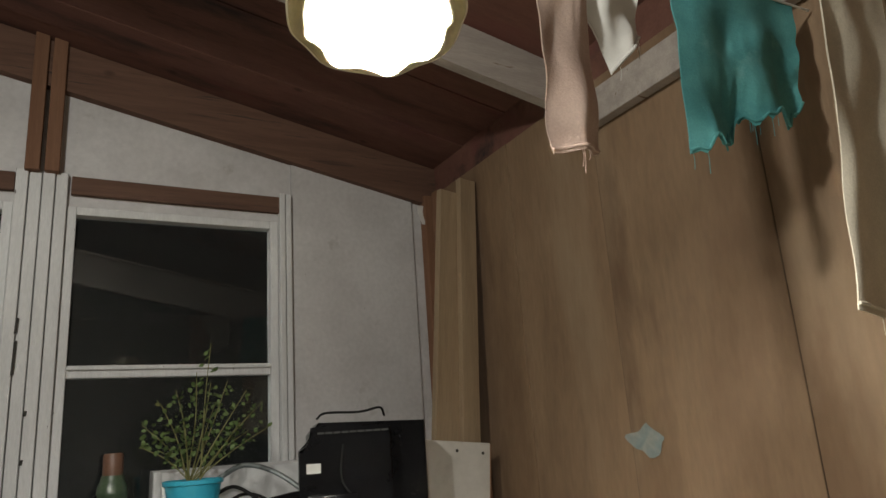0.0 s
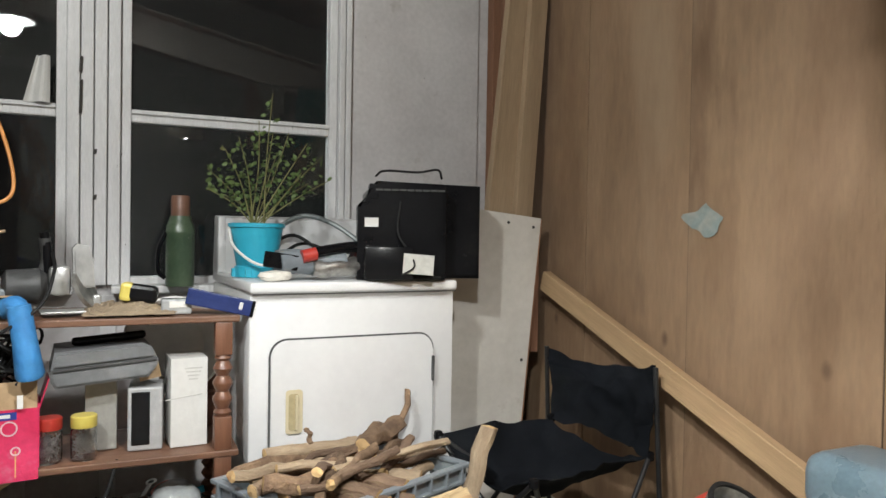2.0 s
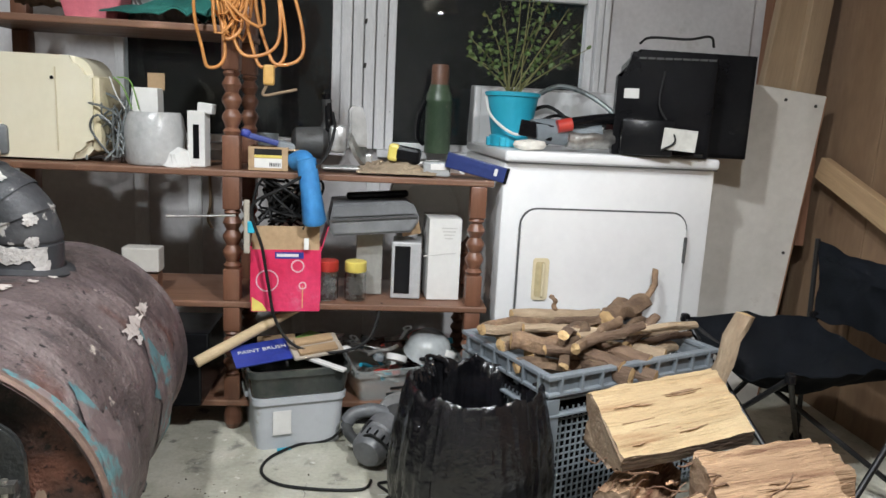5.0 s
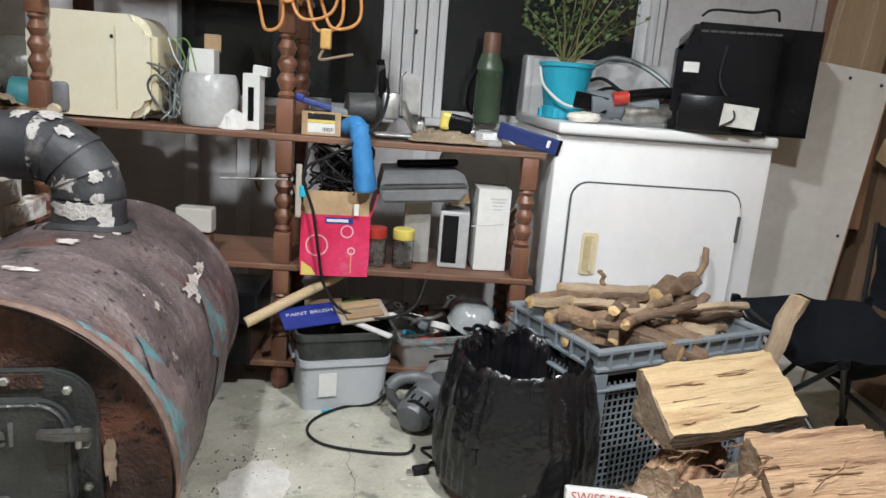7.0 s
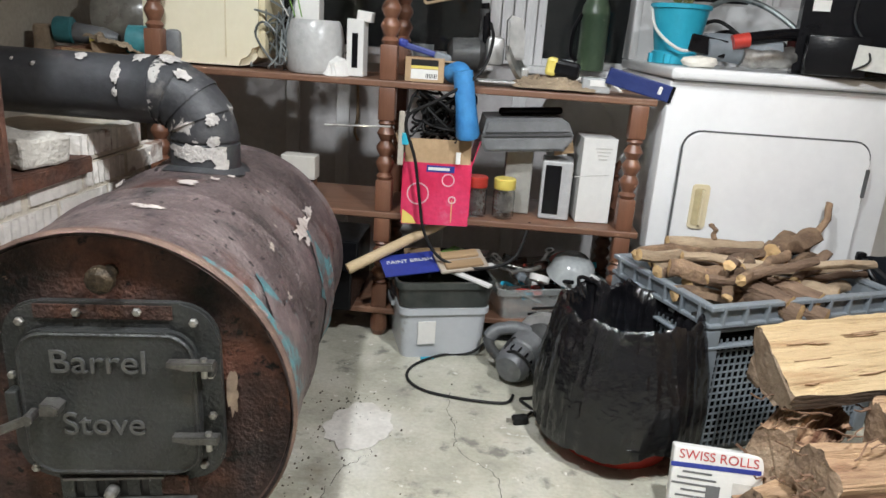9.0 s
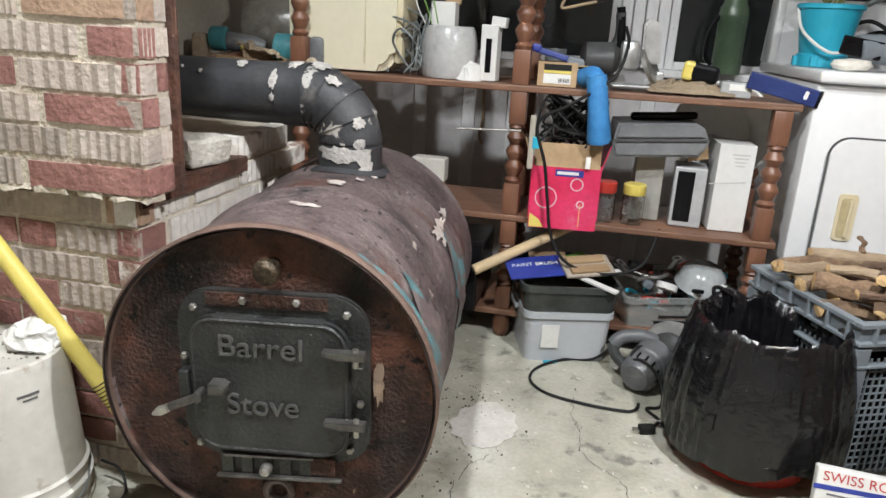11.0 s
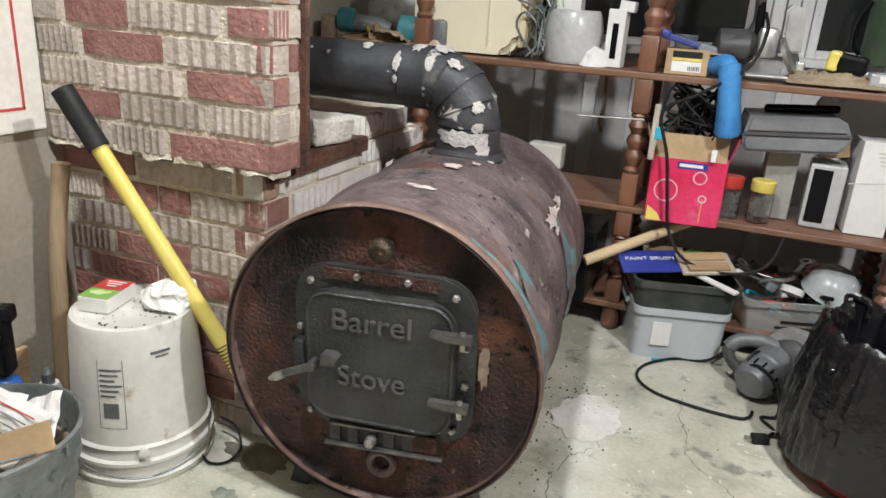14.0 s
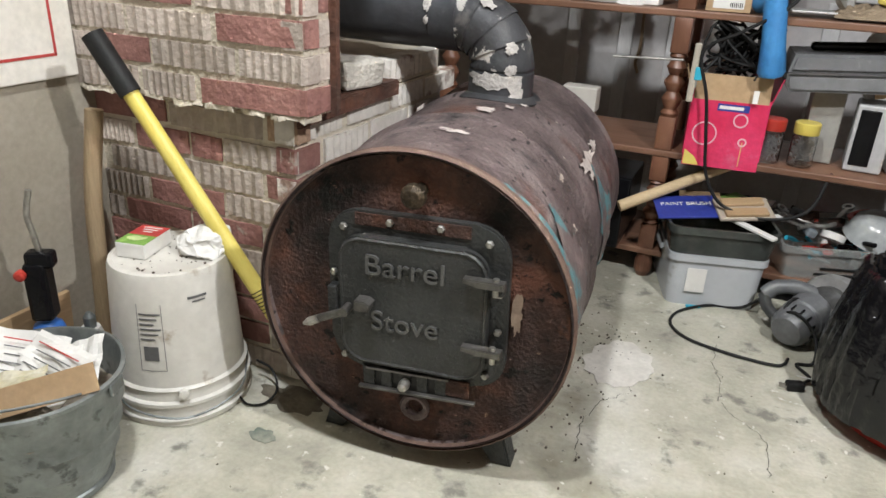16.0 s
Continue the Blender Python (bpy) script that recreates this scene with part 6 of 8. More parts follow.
def split_log(m, length, w, h, seed, mat, label="split firewood log with rough bark", shape=0):
    g = thing("firewood_log", m, label, "firewood", "firewood pile")
    rr = random.Random(seed)
    if shape == 0:
        out = [(-w * 0.5, 0.0), (w * 0.48, 0.02), (w * 0.42, h * 0.5), (w * 0.10, h), (-w * 0.40, h * 0.93), (-w * 0.52, h * 0.45)]
    else:
        out = [(-w * 0.5, h * 0.1), (-w * 0.1, 0.0), (w * 0.4, h * 0.12), (w * 0.52, h * 0.55), (w * 0.2, h), (-w * 0.36, h * 0.78)]
    if shape == 2:
        out = [(w * 0.50, h * 0.06), (w * 0.47, h), (w * 0.30, h * 1.02), (-w * 0.50, h * 0.34), (-w * 0.47, h * 0.14), (-w * 0.18, 0.0)]
    dense = []
    for (a, b), (c, d) in zip(out, out[1:] + out[:1]):
        for k in range(9):
            dense.append((a + (c - a) * k / 9, b + (d - b) * k / 9, len(dense) // 9))
    n = 22
    rings = []
    bm = bmesh.new()
    for i in range(n):
        t = i / (n - 1) - 0.5
        ring = []
        for j, (x, z, e) in enumerate(dense):
            fib = 0.007 * noise.noise((j * 0.37, t * 1.2, seed)) + 0.006 * noise.noise((j * 1.31, t * 1.6, seed + 4)) + 0.005 * noise.noise((j * 3.1, t * 6, seed + 2)) + 0.005 * noise.noise((t * 3, seed, e))
            ring.append(bm.verts.new((t * length + (0.012 * noise.noise((j * 0.5, seed, 8)) if i in (0, n - 1) else 0), x * (1 + fib * 6), z + fib * 1.5)))
        rings.append(ring)
    k = len(dense)
    wood_f, bark_f = [], []
    for p, q in zip(rings, rings[1:]):
        for j in range(k):
            f = bm.faces.new((p[j], p[(j + 1) % k], q[(j + 1) % k], q[j]))
            f.material_index = 1 if dense[j][2] in ((0, 5), (0, 1), (0, 3, 4, 5))[shape] else 0
    for ring in (rings[0], rings[-1]):
        f = bm.faces.new(ring)
        f.material_index = 2
    part("split_face", bm, [mat, BARK, LOGEND], g)
    if shape == 2:
        sp = bmesh.new()
        for q in range(11):
            v, ln = rr.uniform(0.08, 0.92), rr.uniform(0.03, 0.12)
            y, z = w * (0.30 - 0.80 * v), h * (1.02 - 0.68 * v)
            x = rr.uniform(-0.42, 0.42 - ln / length) * length
            prism([(0, 0), (ln * 0.6, rr.uniform(0.001, 0.003)), (ln, rr.uniform(-0.001, 0.002)), (ln * 0.5, -0.0015)], 0.004, Matrix.Translation((x, y - 0.004, z + 0.003)) @ Matrix.Rotation(rr.uniform(-0.12, 0.12), 4, "Z") @ Matrix.Rotation(radians(-50), 4, "X"), sp)
        tagged(part("splintered_grain", sp, SPLITRED, g), kind="stuff")
    if shape == 0:
        sp = bmesh.new()
        for q in range(6):
            x = rr.uniform(-0.4, 0.3) * length
            y = rr.uniform(-0.4, 0.4) * w
            box((rr.uniform(0.05, 0.14), 0.006, 0.004), (x, y, h * 0.97 + 0.004), 0.001, Matrix.Rotation(rr.uniform(-0.08, 0.08), 4, "Z"), sp, 1)
        tagged(part("splintered_grain", sp, mat, g), kind="stuff")
    return g


split_log(pose(0.285, -0.705, 0.292, 0, -5, 13), 0.335, 0.16, 0.135, 1, SPLIT, "freshly split pale log on top of the pile", 2)
split_log(pose(0.462, -0.865, 0.165, 0, -4, 8), 0.285, 0.19, 0.165, 2, SPLITRED, "split log with a reddish face and weathered end", 2)
split_log(pose(0.33, -0.85, 0.13, 10, 2, 18), 0.36, 0.15, 0.13, 3, SPLITRED, "reddish split log with shaggy bark", 1)
split_log(pose(0.25, -0.80, 0.0, 0, 0, 30), 0.34, 0.17, 0.13, 4, SPLITRED, "split log at the bottom of the pile", 1)
split_log(pose(0.55, -0.78, 0.0, 0, 0, 5), 0.40, 0.22, 0.18, 5, SPLITRED, "thick split log at the bottom of the pile")
split_log(pose(0.20, -0.69, 0.115, 30, 0, 52), 0.26, 0.15, 0.14, 6, SPLITRED, "short log chunk covered in bark", 1)
split_log(pose(0.60, -0.70, 0.17, 0, 0, 12), 0.24, 0.15, 0.10, 7, SPLITRED, "dark split log behind the pile", 1)
bm = bmesh.new()
for k in range(110):
    x, y, z = rnd4.uniform(0.10, 0.56), rnd4.uniform(-0.97, -0.74), rnd4.uniform(0.08, 0.30)
    ln, q = rnd4.uniform(0.03, 0.11), pose(x, y, z, rnd4.uniform(0, 180), rnd4.uniform(-40, 40), rnd4.uniform(-20, 50))
    wd, curl = rnd4.uniform(0.002, 0.006), rnd4.uniform(-0.008, 0.008)
    sheet(lambda u, v: q @ Vector(((u - 0.5) * ln, (v - 0.5) * wd, curl * math.sin(3.1 * u) + 0.004 * math.sin(9 * u + k))), 5, 1, 0.002, bm)
single("bark_shreds", bm, material("bark_shred", ((0.12, 0.065, 0.04), (0.27, 0.16, 0.10)), 0.95, scale=14, fine=60), Matrix(), "loose shreds of bark between the logs", "bark", kind="stuff")
sr = thing("cake_box", pose(0.03, -0.805, 0.0, -14, 0, -6), "white printed cake box leaning on the firewood", "box")
part("carton", box((0.185, 0.03, 0.165), (0, 0, 0.0825), 0.004), PAPER, sr)
part("blue_stripe", box((0.183, 0.001, 0.010), (0, -0.0156, 0.128), m=Matrix.Rotation(radians(-2), 4, "Y")), BLUEINK, sr)
letters("lettering", "SWISS ROLLS", 0.028, REDINK, sr, Matrix.Translation((0, -0.0156, 0.148)) @ FRONT, 0.0004)
for k in range(6):
    part("print_bar", box((0.06 + 0.02 * (k % 3), 0.001, 0.004), (-0.04, -0.0156, 0.112 - 0.013 * k)), INK, sr)
part("print_panel", box((0.05, 0.001, 0.045), (0.058, -0.0156, 0.08)), LABELG, sr)
part("bar_mark", box((0.028, 0.001, 0.028), (-0.005, -0.0158, 0.075)), INK, sr)

# ---- on the dryer ----
pot = thing("plant_pot", pose(0.065, 0.30, 0.917), "bright blue plastic pail used as a flower pot", "flower pot")
part("pail_body", lathe([(0.062, 0), (0.070, 0.0), (0.072, 0.035), (0.066, 0.038), (0.088, 0.165), (0.095, 0.168), (0.095, 0.180), (0.086, 0.182), (0.082, 0.160), (0.002, 0.155)], 36, cap=False), BLUEPLASTIC, pot, smooth=True)
part("soil", lathe([(0.002, 0.160), (0.082, 0.158)], 24, cap=False), material("soil", ((0.02, 0.015, 0.01), (0.05, 0.035, 0.025)), 1.0, scale=30), pot)
part("handle", tube([(-0.092, 0.0, 0.168), (-0.082, -0.07, 0.10), (-0.01, -0.105, 0.045), (0.06, -0.09, 0.055)], 0.005), PAPER, pot, "white plastic handle", smooth=True)
for k in range(6):
    a = 2 * math.pi * k / 6
    part("foot_notch", box((0.02, 0.02, 0.03), (0.072 * math.cos(a), 0.072 * math.sin(a), 0.015), 0.003), BLUEPLASTIC, pot)
plant = thing("plant", pose(0.065, 0.30, 1.075), "leafy green potted shrub with thin branching stems", "plant")
rnd5 = random.Random(5)
LEAF = material("leaf", ((0.07, 0.12, 0.035), (0.13, 0.19, 0.06)), 0.6, scale=9, fine=60, bump=0.1, spots=[((0.20, 0.20, 0.07), 12, 0.62, 0.08)])
STEM = material("stem", ((0.14, 0.15, 0.05), (0.22, 0.20, 0.08)), 0.7)
lv = bmesh.new()


def leaf(bm, at, d, size):
    d = d.normalized()
    s = d.orthogonal().normalized()
    s = Matrix.Rotation(rnd5.uniform(0, 6.28), 3, d) @ s
    nn = d.cross(s)
    p = [at, at + d * size * 0.35 + s * size * 0.30 + nn * size * 0.05, at + d * size * 0.75 + s * size * 0.26, at + d * size + nn * size * -0.08, at + d * size * 0.75 - s * size * 0.26, at + d * size * 0.35 - s * size * 0.30 + nn * size * 0.05]
    bm.faces.new([bm.verts.new(q) for q in p])


ENDS = [(-0.155, -0.02, 0.11), (-0.15, 0.05, 0.17), (-0.11, -0.04, 0.22), (-0.06, 0.03, 0.26), (-0.01, -0.03, 0.30), (0.035, 0.0, 0.385), (0.03, -0.04, 0.27), (0.09, 0.02, 0.28), (0.14, -0.02, 0.25), (0.20, 0.03, 0.22), (0.215, -0.02, 0.15), (0.16, 0.05, 0.14), (-0.10, 0.06, 0.10), (0.06, 0.06, 0.22), (-0.05, -0.07, 0.17), (0.11, -0.07, 0.16)]
for i, e in enumerate(ENDS):
    e = Vector((e[0] * 1.12 + 0.01, e[1] * 1.1, e[2] * 1.22))
    b = Vector((rnd5.uniform(-0.025, 0.025), rnd5.uniform(-0.025, 0.025), 0))
    mid = b.lerp(e, 0.5) + Vector((e.x * 0.05, e.y * 0.05, 0.02)) + Vector((rnd5.uniform(-0.015, 0.015), 0, 0))
    part("stem", tube([b, mid, e], 0.0028, 6, 5, taper=0.0012), STEM, plant)
    pts = smooth_path([b, mid, e], 6)
    for q in range(4, 12):
        c = pts[min(q, len(pts) - 1)]
        for j in range(2):
            d = Vector((rnd5.uniform(-1, 1), rnd5.uniform(-1, 1), rnd5.uniform(-0.3, 0.9)))
            tw = c + d.normalized() * rnd5.uniform(0.006, 0.028)
            for w in range(2):
                leaf(lv, tw, d + Vector((rnd5.uniform(-0.6, 0.6),) * 3), rnd5.uniform(0.012, 0.026))
tagged(part("leaves", lv, LEAF, plant, "small rounded green leaves"), kind="stuff")

tl = thing("reciprocating_saw", pose(0.265, 0.11, 0.925, 0, 0, 4), "grey and red corded power saw lying on the dryer", "power tool")
part("body", ruffle(tube([(-0.17, -0.01, 0.045), (-0.11, 0, 0.05), (-0.03, 0.0, 0.045), (0.05, 0, 0.05)], 0.040, 14), 0.006, 18), GREYPLASTIC, tl, smooth=True)
part("metal_head", ruffle(tube([(-0.06, -0.02, 0.03), (0.02, -0.02, 0.03), (0.09, -0.01, 0.035)], 0.030, 12), 0.008, 20), BOLT, tl, smooth=True)
part("grip", tube([(-0.08, -0.035, 0.075), (0.0, -0.03, 0.09), (0.08, -0.02, 0.10), (0.13, 0.0, 0.095)], 0.018, 12), BLACK, tl, smooth=True)
part("red_sleeve", tube([(-0.10, -0.04, 0.068), (-0.055, -0.042, 0.078)], 0.021, 12, 2), REDPLASTIC, tl, "red sleeve", smooth=True)
part("red_end", ruffle(tube([(0.10, 0.0, 0.06), (0.155, 0.01, 0.07), (0.19, 0.02, 0.06)], 0.036, 12), 0.006, 20), material("dull_red", ((0.16, 0.02, 0.02), (0.26, 0.035, 0.03)), 0.5), tl, "dull red motor end", smooth=True)
part("shoe", box((0.11, 0.012, 0.05), (-0.17, -0.03, 0.03), 0.004, Matrix.Rotation(radians(8), 4, "Y")), BLACK, tl)
single("white_stone", ruffle(lathe([(0.002, 0), (0.036, 0.002), (0.044, 0.014), (0.038, 0.027), (0.002, 0.034)], 20, Matrix.Diagonal((1.25, 0.75, 1, 1)), cap=False), 0.004, 20), material("chalk", ((0.62, 0.59, 0.52), (0.72, 0.69, 0.62)), 0.9), pose(0.085, 0.07, 0.917), "smooth whitish stone on the dryer edge", "stone", smooth=True)
single("black_cable", tube([(0.20, 0.30, 0.93), (0.14, 0.36, 1.02), (0.22, 0.42, 1.06), (0.30, 0.38, 1.00), (0.24, 0.33, 0.97), (0.33, 0.36, 0.99), (0.40, 0.30, 1.0), (0.36, 0.22, 0.95), (0.44, 0.12, 0.93), (0.50, 0.03, 0.925), (0.62, 0.0, 0.925)], 0.0065), RUBBER, Matrix(), "black power cable coiled on the dryer", "cable", smooth=True)
single("grey_cable", tube([(0.16, 0.40, 1.09), (0.24, 0.36, 1.13), (0.33, 0.28, 1.10), (0.42, 0.20, 1.02), (0.44, 0.16, 0.96)], 0.009), GALV, Matrix(), "grey flat cable arching over the dryer", "cable", smooth=True)
single("black_cable", tube([(0.18, 0.44, 0.93), (0.20, 0.45, 1.0), (0.27, 0.46, 1.03), (0.34, 0.43, 1.0), (0.30, 0.40, 0.95), (0.22, 0.40, 0.96)], 0.006), RUBBER, Matrix(), "black cable loop on the dryer", "cable", smooth=True)

th = thing("thermos", pose(-0.155, 0.66, 0.863), "tall green vacuum flask with a brown cup lid", "flask")
part("flask_body", lathe([(0.049, 0), (0.051, 0.005), (0.051, 0.195), (0.053, 0.200), (0.051, 0.206), (0.049, 0.228), (0.042, 0.240), (0.037, 0.262)], 32), material("green_enamel", ((0.050, 0.085, 0.050), (0.085, 0.125, 0.075)), 0.35, scale=8, spots=[((0.16, 0.17, 0.13), 30, 0.66, 0.05)]), th, smooth=True)
part("cup_lid", lathe([(0.034, 0.262), (0.034, 0.33), (0.030, 0.338), (0.002, 0.338)], 28), material("brown_cup", ((0.14, 0.07, 0.045), (0.22, 0.11, 0.07)), 0.45), th, "brown cup lid", smooth=True)
part("strap", tube([(-0.05, -0.01, 0.20), (-0.075, -0.01, 0.14), (-0.078, -0.01, 0.06), (-0.053, -0.01, 0.03)], 0.008), BLACK, th)

# ---- shelf contents ----
Z1, Z2, Z3, Z4 = 0.822, 0.422, 1.232, 0.102
lb = thing("spirit_level", pose(-0.110, 0.035, 0.838, 0, 13, -4), "blue spirit level jutting off the shelf end", "level")
part("beam", box((0.19, 0.022, 0.048), (0.02, 0, 0.024), 0.003), material("level_blue", ((0.012, 0.024, 0.11), (0.02, 0.038, 0.16)), 0.35), lb)
part("vial", box((0.014, 0.024, 0.026), (0.082, 0, 0.026), 0.004), PAPER, lb)
part("end_cap", box((0.010, 0.026, 0.050), (0.117, 0, 0.024), 0.003), BLACK, lb)
cb = thing("plastic_container", pose(-0.205, 0.075, Z1), "small clear plastic tray of screws", "container")
part("tray", box((0.085, 0.06, 0.045), (0, 0, 0.0225), 0.006), material("clear_grey", ((0.30, 0.31, 0.31), (0.42, 0.43, 0.43)), 0.2), cb)
part("paper_tag", box((0.05, 0.002, 0.018), (0.005, -0.031, 0.03)), PAPER, cb)
tm = thing("tape_measure", pose(-0.320, 0.075, Z1 + 0.040, 0, 8, -10), "yellow and black tape measure on a rag", "tape measure")
part("case", box((0.085, 0.045, 0.05), (0.02, 0, 0.025), 0.012), BLACK, tm)
part("yellow_face", box((0.034, 0.048, 0.054), (-0.022, 0, 0.025), 0.010), YELLOW, tm)
RAG = material("rag", ((0.20, 0.15, 0.10), (0.32, 0.25, 0.17)), 0.95, scale=9, fine=120, bump=0.4)
bm = sheet(lambda u, v: Vector(((u - 0.5) * 0.24 + 0.02 * noise.noise((u * 5, v * 5, 8)), (v - 0.5) * 0.16 + 0.02 * noise.noise((u * 5, v * 5, 2)), 0.006 + math.sin(3.1 * v) ** 0.5 * (0.030 * math.sin(3.1 * u) + 0.022 * abs(noise.noise((u * 6, v * 5, 3))) + 0.008 * noise.noise((u * 19, v * 15, 1))))), 44, 34, 0.002)
single("rag", bm, RAG, pose(-0.33, 0.09, Z1), "crumpled brown rag on the shelf", "rag")
js = thing("jigsaw", pose(-0.485, 0.12, Z1, 0, 0, 10), "corded saw with a pale metal blade guard on the shelf", "power saw")
part("motor", lathe([(0.030, 0), (0.046, 0.01), (0.050, 0.09), (0.034, 0.11)], 24, Matrix.Translation((-0.17, 0, 0.085)) @ Matrix.Rotation(radians(90), 4, "Y")), SAWDARK, js, smooth=True)
part("gear_case", box((0.055, 0.07, 0.085), (-0.03, 0, 0.10), 0.014), BARE, js, smooth=True)
part("blade_plate", prism([(0.0, 0.075), (0.055, 0.080), (0.050, 0.16), (0.038, 0.198), (0.008, 0.205), (-0.004, 0.19)], 0.035, Matrix.Translation((0.004, -0.035, 0)), bevel=0.006), BARE, js, "pale metal guard", smooth=True)
part("lower_guard", lathe([(0.012, -0.006), (0.058, -0.006), (0.058, 0.006), (0.012, 0.006)], 28, Matrix.Translation((0.035, -0.02, 0.072)) @ Matrix.Rotation(radians(62), 4, "Y") @ Matrix.Rotation(radians(25), 4, "X")), BOLT, js, smooth=True)
part("grip_bow", tube([(-0.066, 0.0, 0.22), (-0.062, 0.01, 0.15), (-0.09, 0.015, 0.095), (-0.12, 0.01, 0.085)], 0.015, 10), SAWDARK, js, smooth=True)
part("base_plate", box((0.16, 0.10, 0.006), (0.0, -0.01, 0.012), 0.002), BARE, js)
part("side_bracket", box((0.022, 0.05, 0.045), (0.065, -0.01, 0.035), 0.006), BARE, js)
part("handle", tube([(-0.055, 0.0, 0.12), (-0.06, 0.0, 0.18), (-0.068, 0.0, 0.235)], 0.013, 10), BLACK, js, smooth=True)
cbx = thing("screw_box", pose(-0.715, 0.055, Z1, 0, 0, 3), "small open cardboard box with a yellow label", "box")
for c, s in (((0, -0.038, 0.035), (0.115, 0.003, 0.070)), ((0, 0.038, 0.035), (0.115, 0.003, 0.070)), ((-0.056, 0, 0.035), (0.003, 0.075, 0.070)), ((0.056, 0, 0.035), (0.003, 0.075, 0.070)), ((0, 0, 0.003), (0.115, 0.078, 0.004))):
    part("carton_side", box(s, c), CARDBOARD, cbx)
part("carton_flap", box((0.045, 0.07, 0.003), (0.072, 0, 0.062), m=Matrix.Rotation(radians(0), 4, "Y")), CARDBOARD, cbx)
part("label_black", box((0.080, 0.001, 0.018), (0, -0.0402, 0.055)), RUBBER, cbx)
part("label_yellow", box((0.080, 0.001, 0.008), (0, -0.0402, 0.042)), YELLOW, cbx)
part("label_white", box((0.080, 0.001, 0.028), (0, -0.0402, 0.022)), PAPER, cbx)
for k in range(7):
    part("bar_mark", box((0.002 + 0.001 * (k % 2), 0.001, 0.012), (0.005 + 0.005 * k, -0.0408, 0.018)), RUBBER, cbx)
gl = thing("clamp", pose(-0.715, 0.06, Z1 + 0.075, 0, 14, 10), "blue handled clamp lying on the box", "tool")
part("bar", box((0.13, 0.025, 0.018), (-0.01, 0, 0.01), 0.005), material("clamp_blue", ((0.03, 0.05, 0.20), (0.05, 0.07, 0.26)), 0.45), gl)
part("jaw", box((0.055, 0.03, 0.030), (0.05, -0.005, 0.008), 0.008), GREYPLASTIC, gl)
part("grip_end", box((0.03, 0.03, 0.024), (-0.075, 0, 0.014), 0.008), BLUEINK, gl)
single("steel_cup", lathe([(0.028, 0), (0.034, 0.075), (0.032, 0.075), (0.026, 0.004)], 20), GALV, pose(-0.735, 0.16, Z1 + 0.03), "small grey metal cup on the shelf", "cup", smooth=True)
fb = thing("foam_roll", Matrix.Translation((-0.598, -0.022, 0.868)) @ Matrix.Rotation(radians(-8), 4, "Y"), "rolled bright blue foam tape hanging off the shelf", "roll")
part("hanging_roll", ruffle(lathe([(0.012, -0.205), (0.030, -0.202), (0.036, -0.19), (0.029, -0.10), (0.030, -0.03), (0.030, -0.005), (0.012, 0.0)], 22), 0.004, 24), material("foam_blue", ((0.03, 0.19, 0.46), (0.05, 0.26, 0.56)), 0.6, scale=16), fb, smooth=True)
part("folded_end", ruffle(tube([(0.004, 0.0, -0.03), (-0.012, 0.025, -0.006), (-0.040, 0.065, -0.012)], 0.028, 14), 0.004, 24), material("foam_blue_top", ((0.03, 0.19, 0.46), (0.05, 0.26, 0.56)), 0.6, scale=16), fb, smooth=True)
single("black_cable", tube([(-0.53, 0.10, 1.0), (-0.52, 0.02, 0.95), (-0.55, -0.03, 0.86), (-0.66, -0.045, 0.78), (-0.75, -0.05, 0.72), (-0.72, -0.05, 0.60), (-0.70, -0.05, 0.48), (-0.68, -0.05, 0.38), (-0.62, -0.055, 0.30), (-0.50, -0.05, 0.28), (-0.40, -0.04, 0.32), (-0.36, 0.02, 0.42)], 0.0048), RUBBER, Matrix(), "black tool cord looping down the shelf front", "cable", smooth=True)
wb = thing("tall_carton", pose(-0.925, 0.07, Z1, 0, 0, -6), "narrow grey and white carton on the shelf", "box")
part("carton", box((0.052, 0.05, 0.165), (0, 0, 0.0825), 0.002), PAPER, wb)
part("window_panel", box((0.018, 0.001, 0.10), (0, -0.0258, 0.075)), BLACK, wb)
part("torn_top", box((0.045, 0.04, 0.03), (0.006, 0.0, 0.175), 0.003, Matrix.Rotation(radians(6), 4, "Y")), PAPER, wb)
jg = thing("cut_jug", pose(-1.06, 0.10, Z1), "cut-down translucent plastic jug holding cartons", "jug")
part("jug_body", lathe([(0.080, 0), (0.086, 0.01), (0.088, 0.10), (0.080, 0.14), (0.072, 0.155), (0.070, 0.155), (0.082, 0.10), (0.080, 0.012), (0.002, 0.010)], 28, cap=False), material("milky", ((0.40, 0.40, 0.39), (0.52, 0.52, 0.51)), 0.3, scale=6, spots=[((0.40, 0.20, 0.16), 9, 0.64, 0.08)]), jg, smooth=True)
part("carton", box((0.075, 0.06, 0.21), (-0.02, 0.0, 0.12), 0.002), PAPER, jg)
part("brown_flap", box((0.05, 0.003, 0.05), (0.0, 0.02, 0.245)), CARDBOARD, jg)
single("plastic_bag_scrap", ruffle(lathe([(0.002, 0.05), (0.03, 0.04), (0.042, 0.0)], 18, cap=False), 0.012, 30), PAPER, pose(-0.985, 0.06, Z1), "crumpled white plastic scrap", "plastic bag")
rnd6 = random.Random(3)
tg = thing("wire_bundle", Matrix(), "tangle of grey wires and cables", "wires")
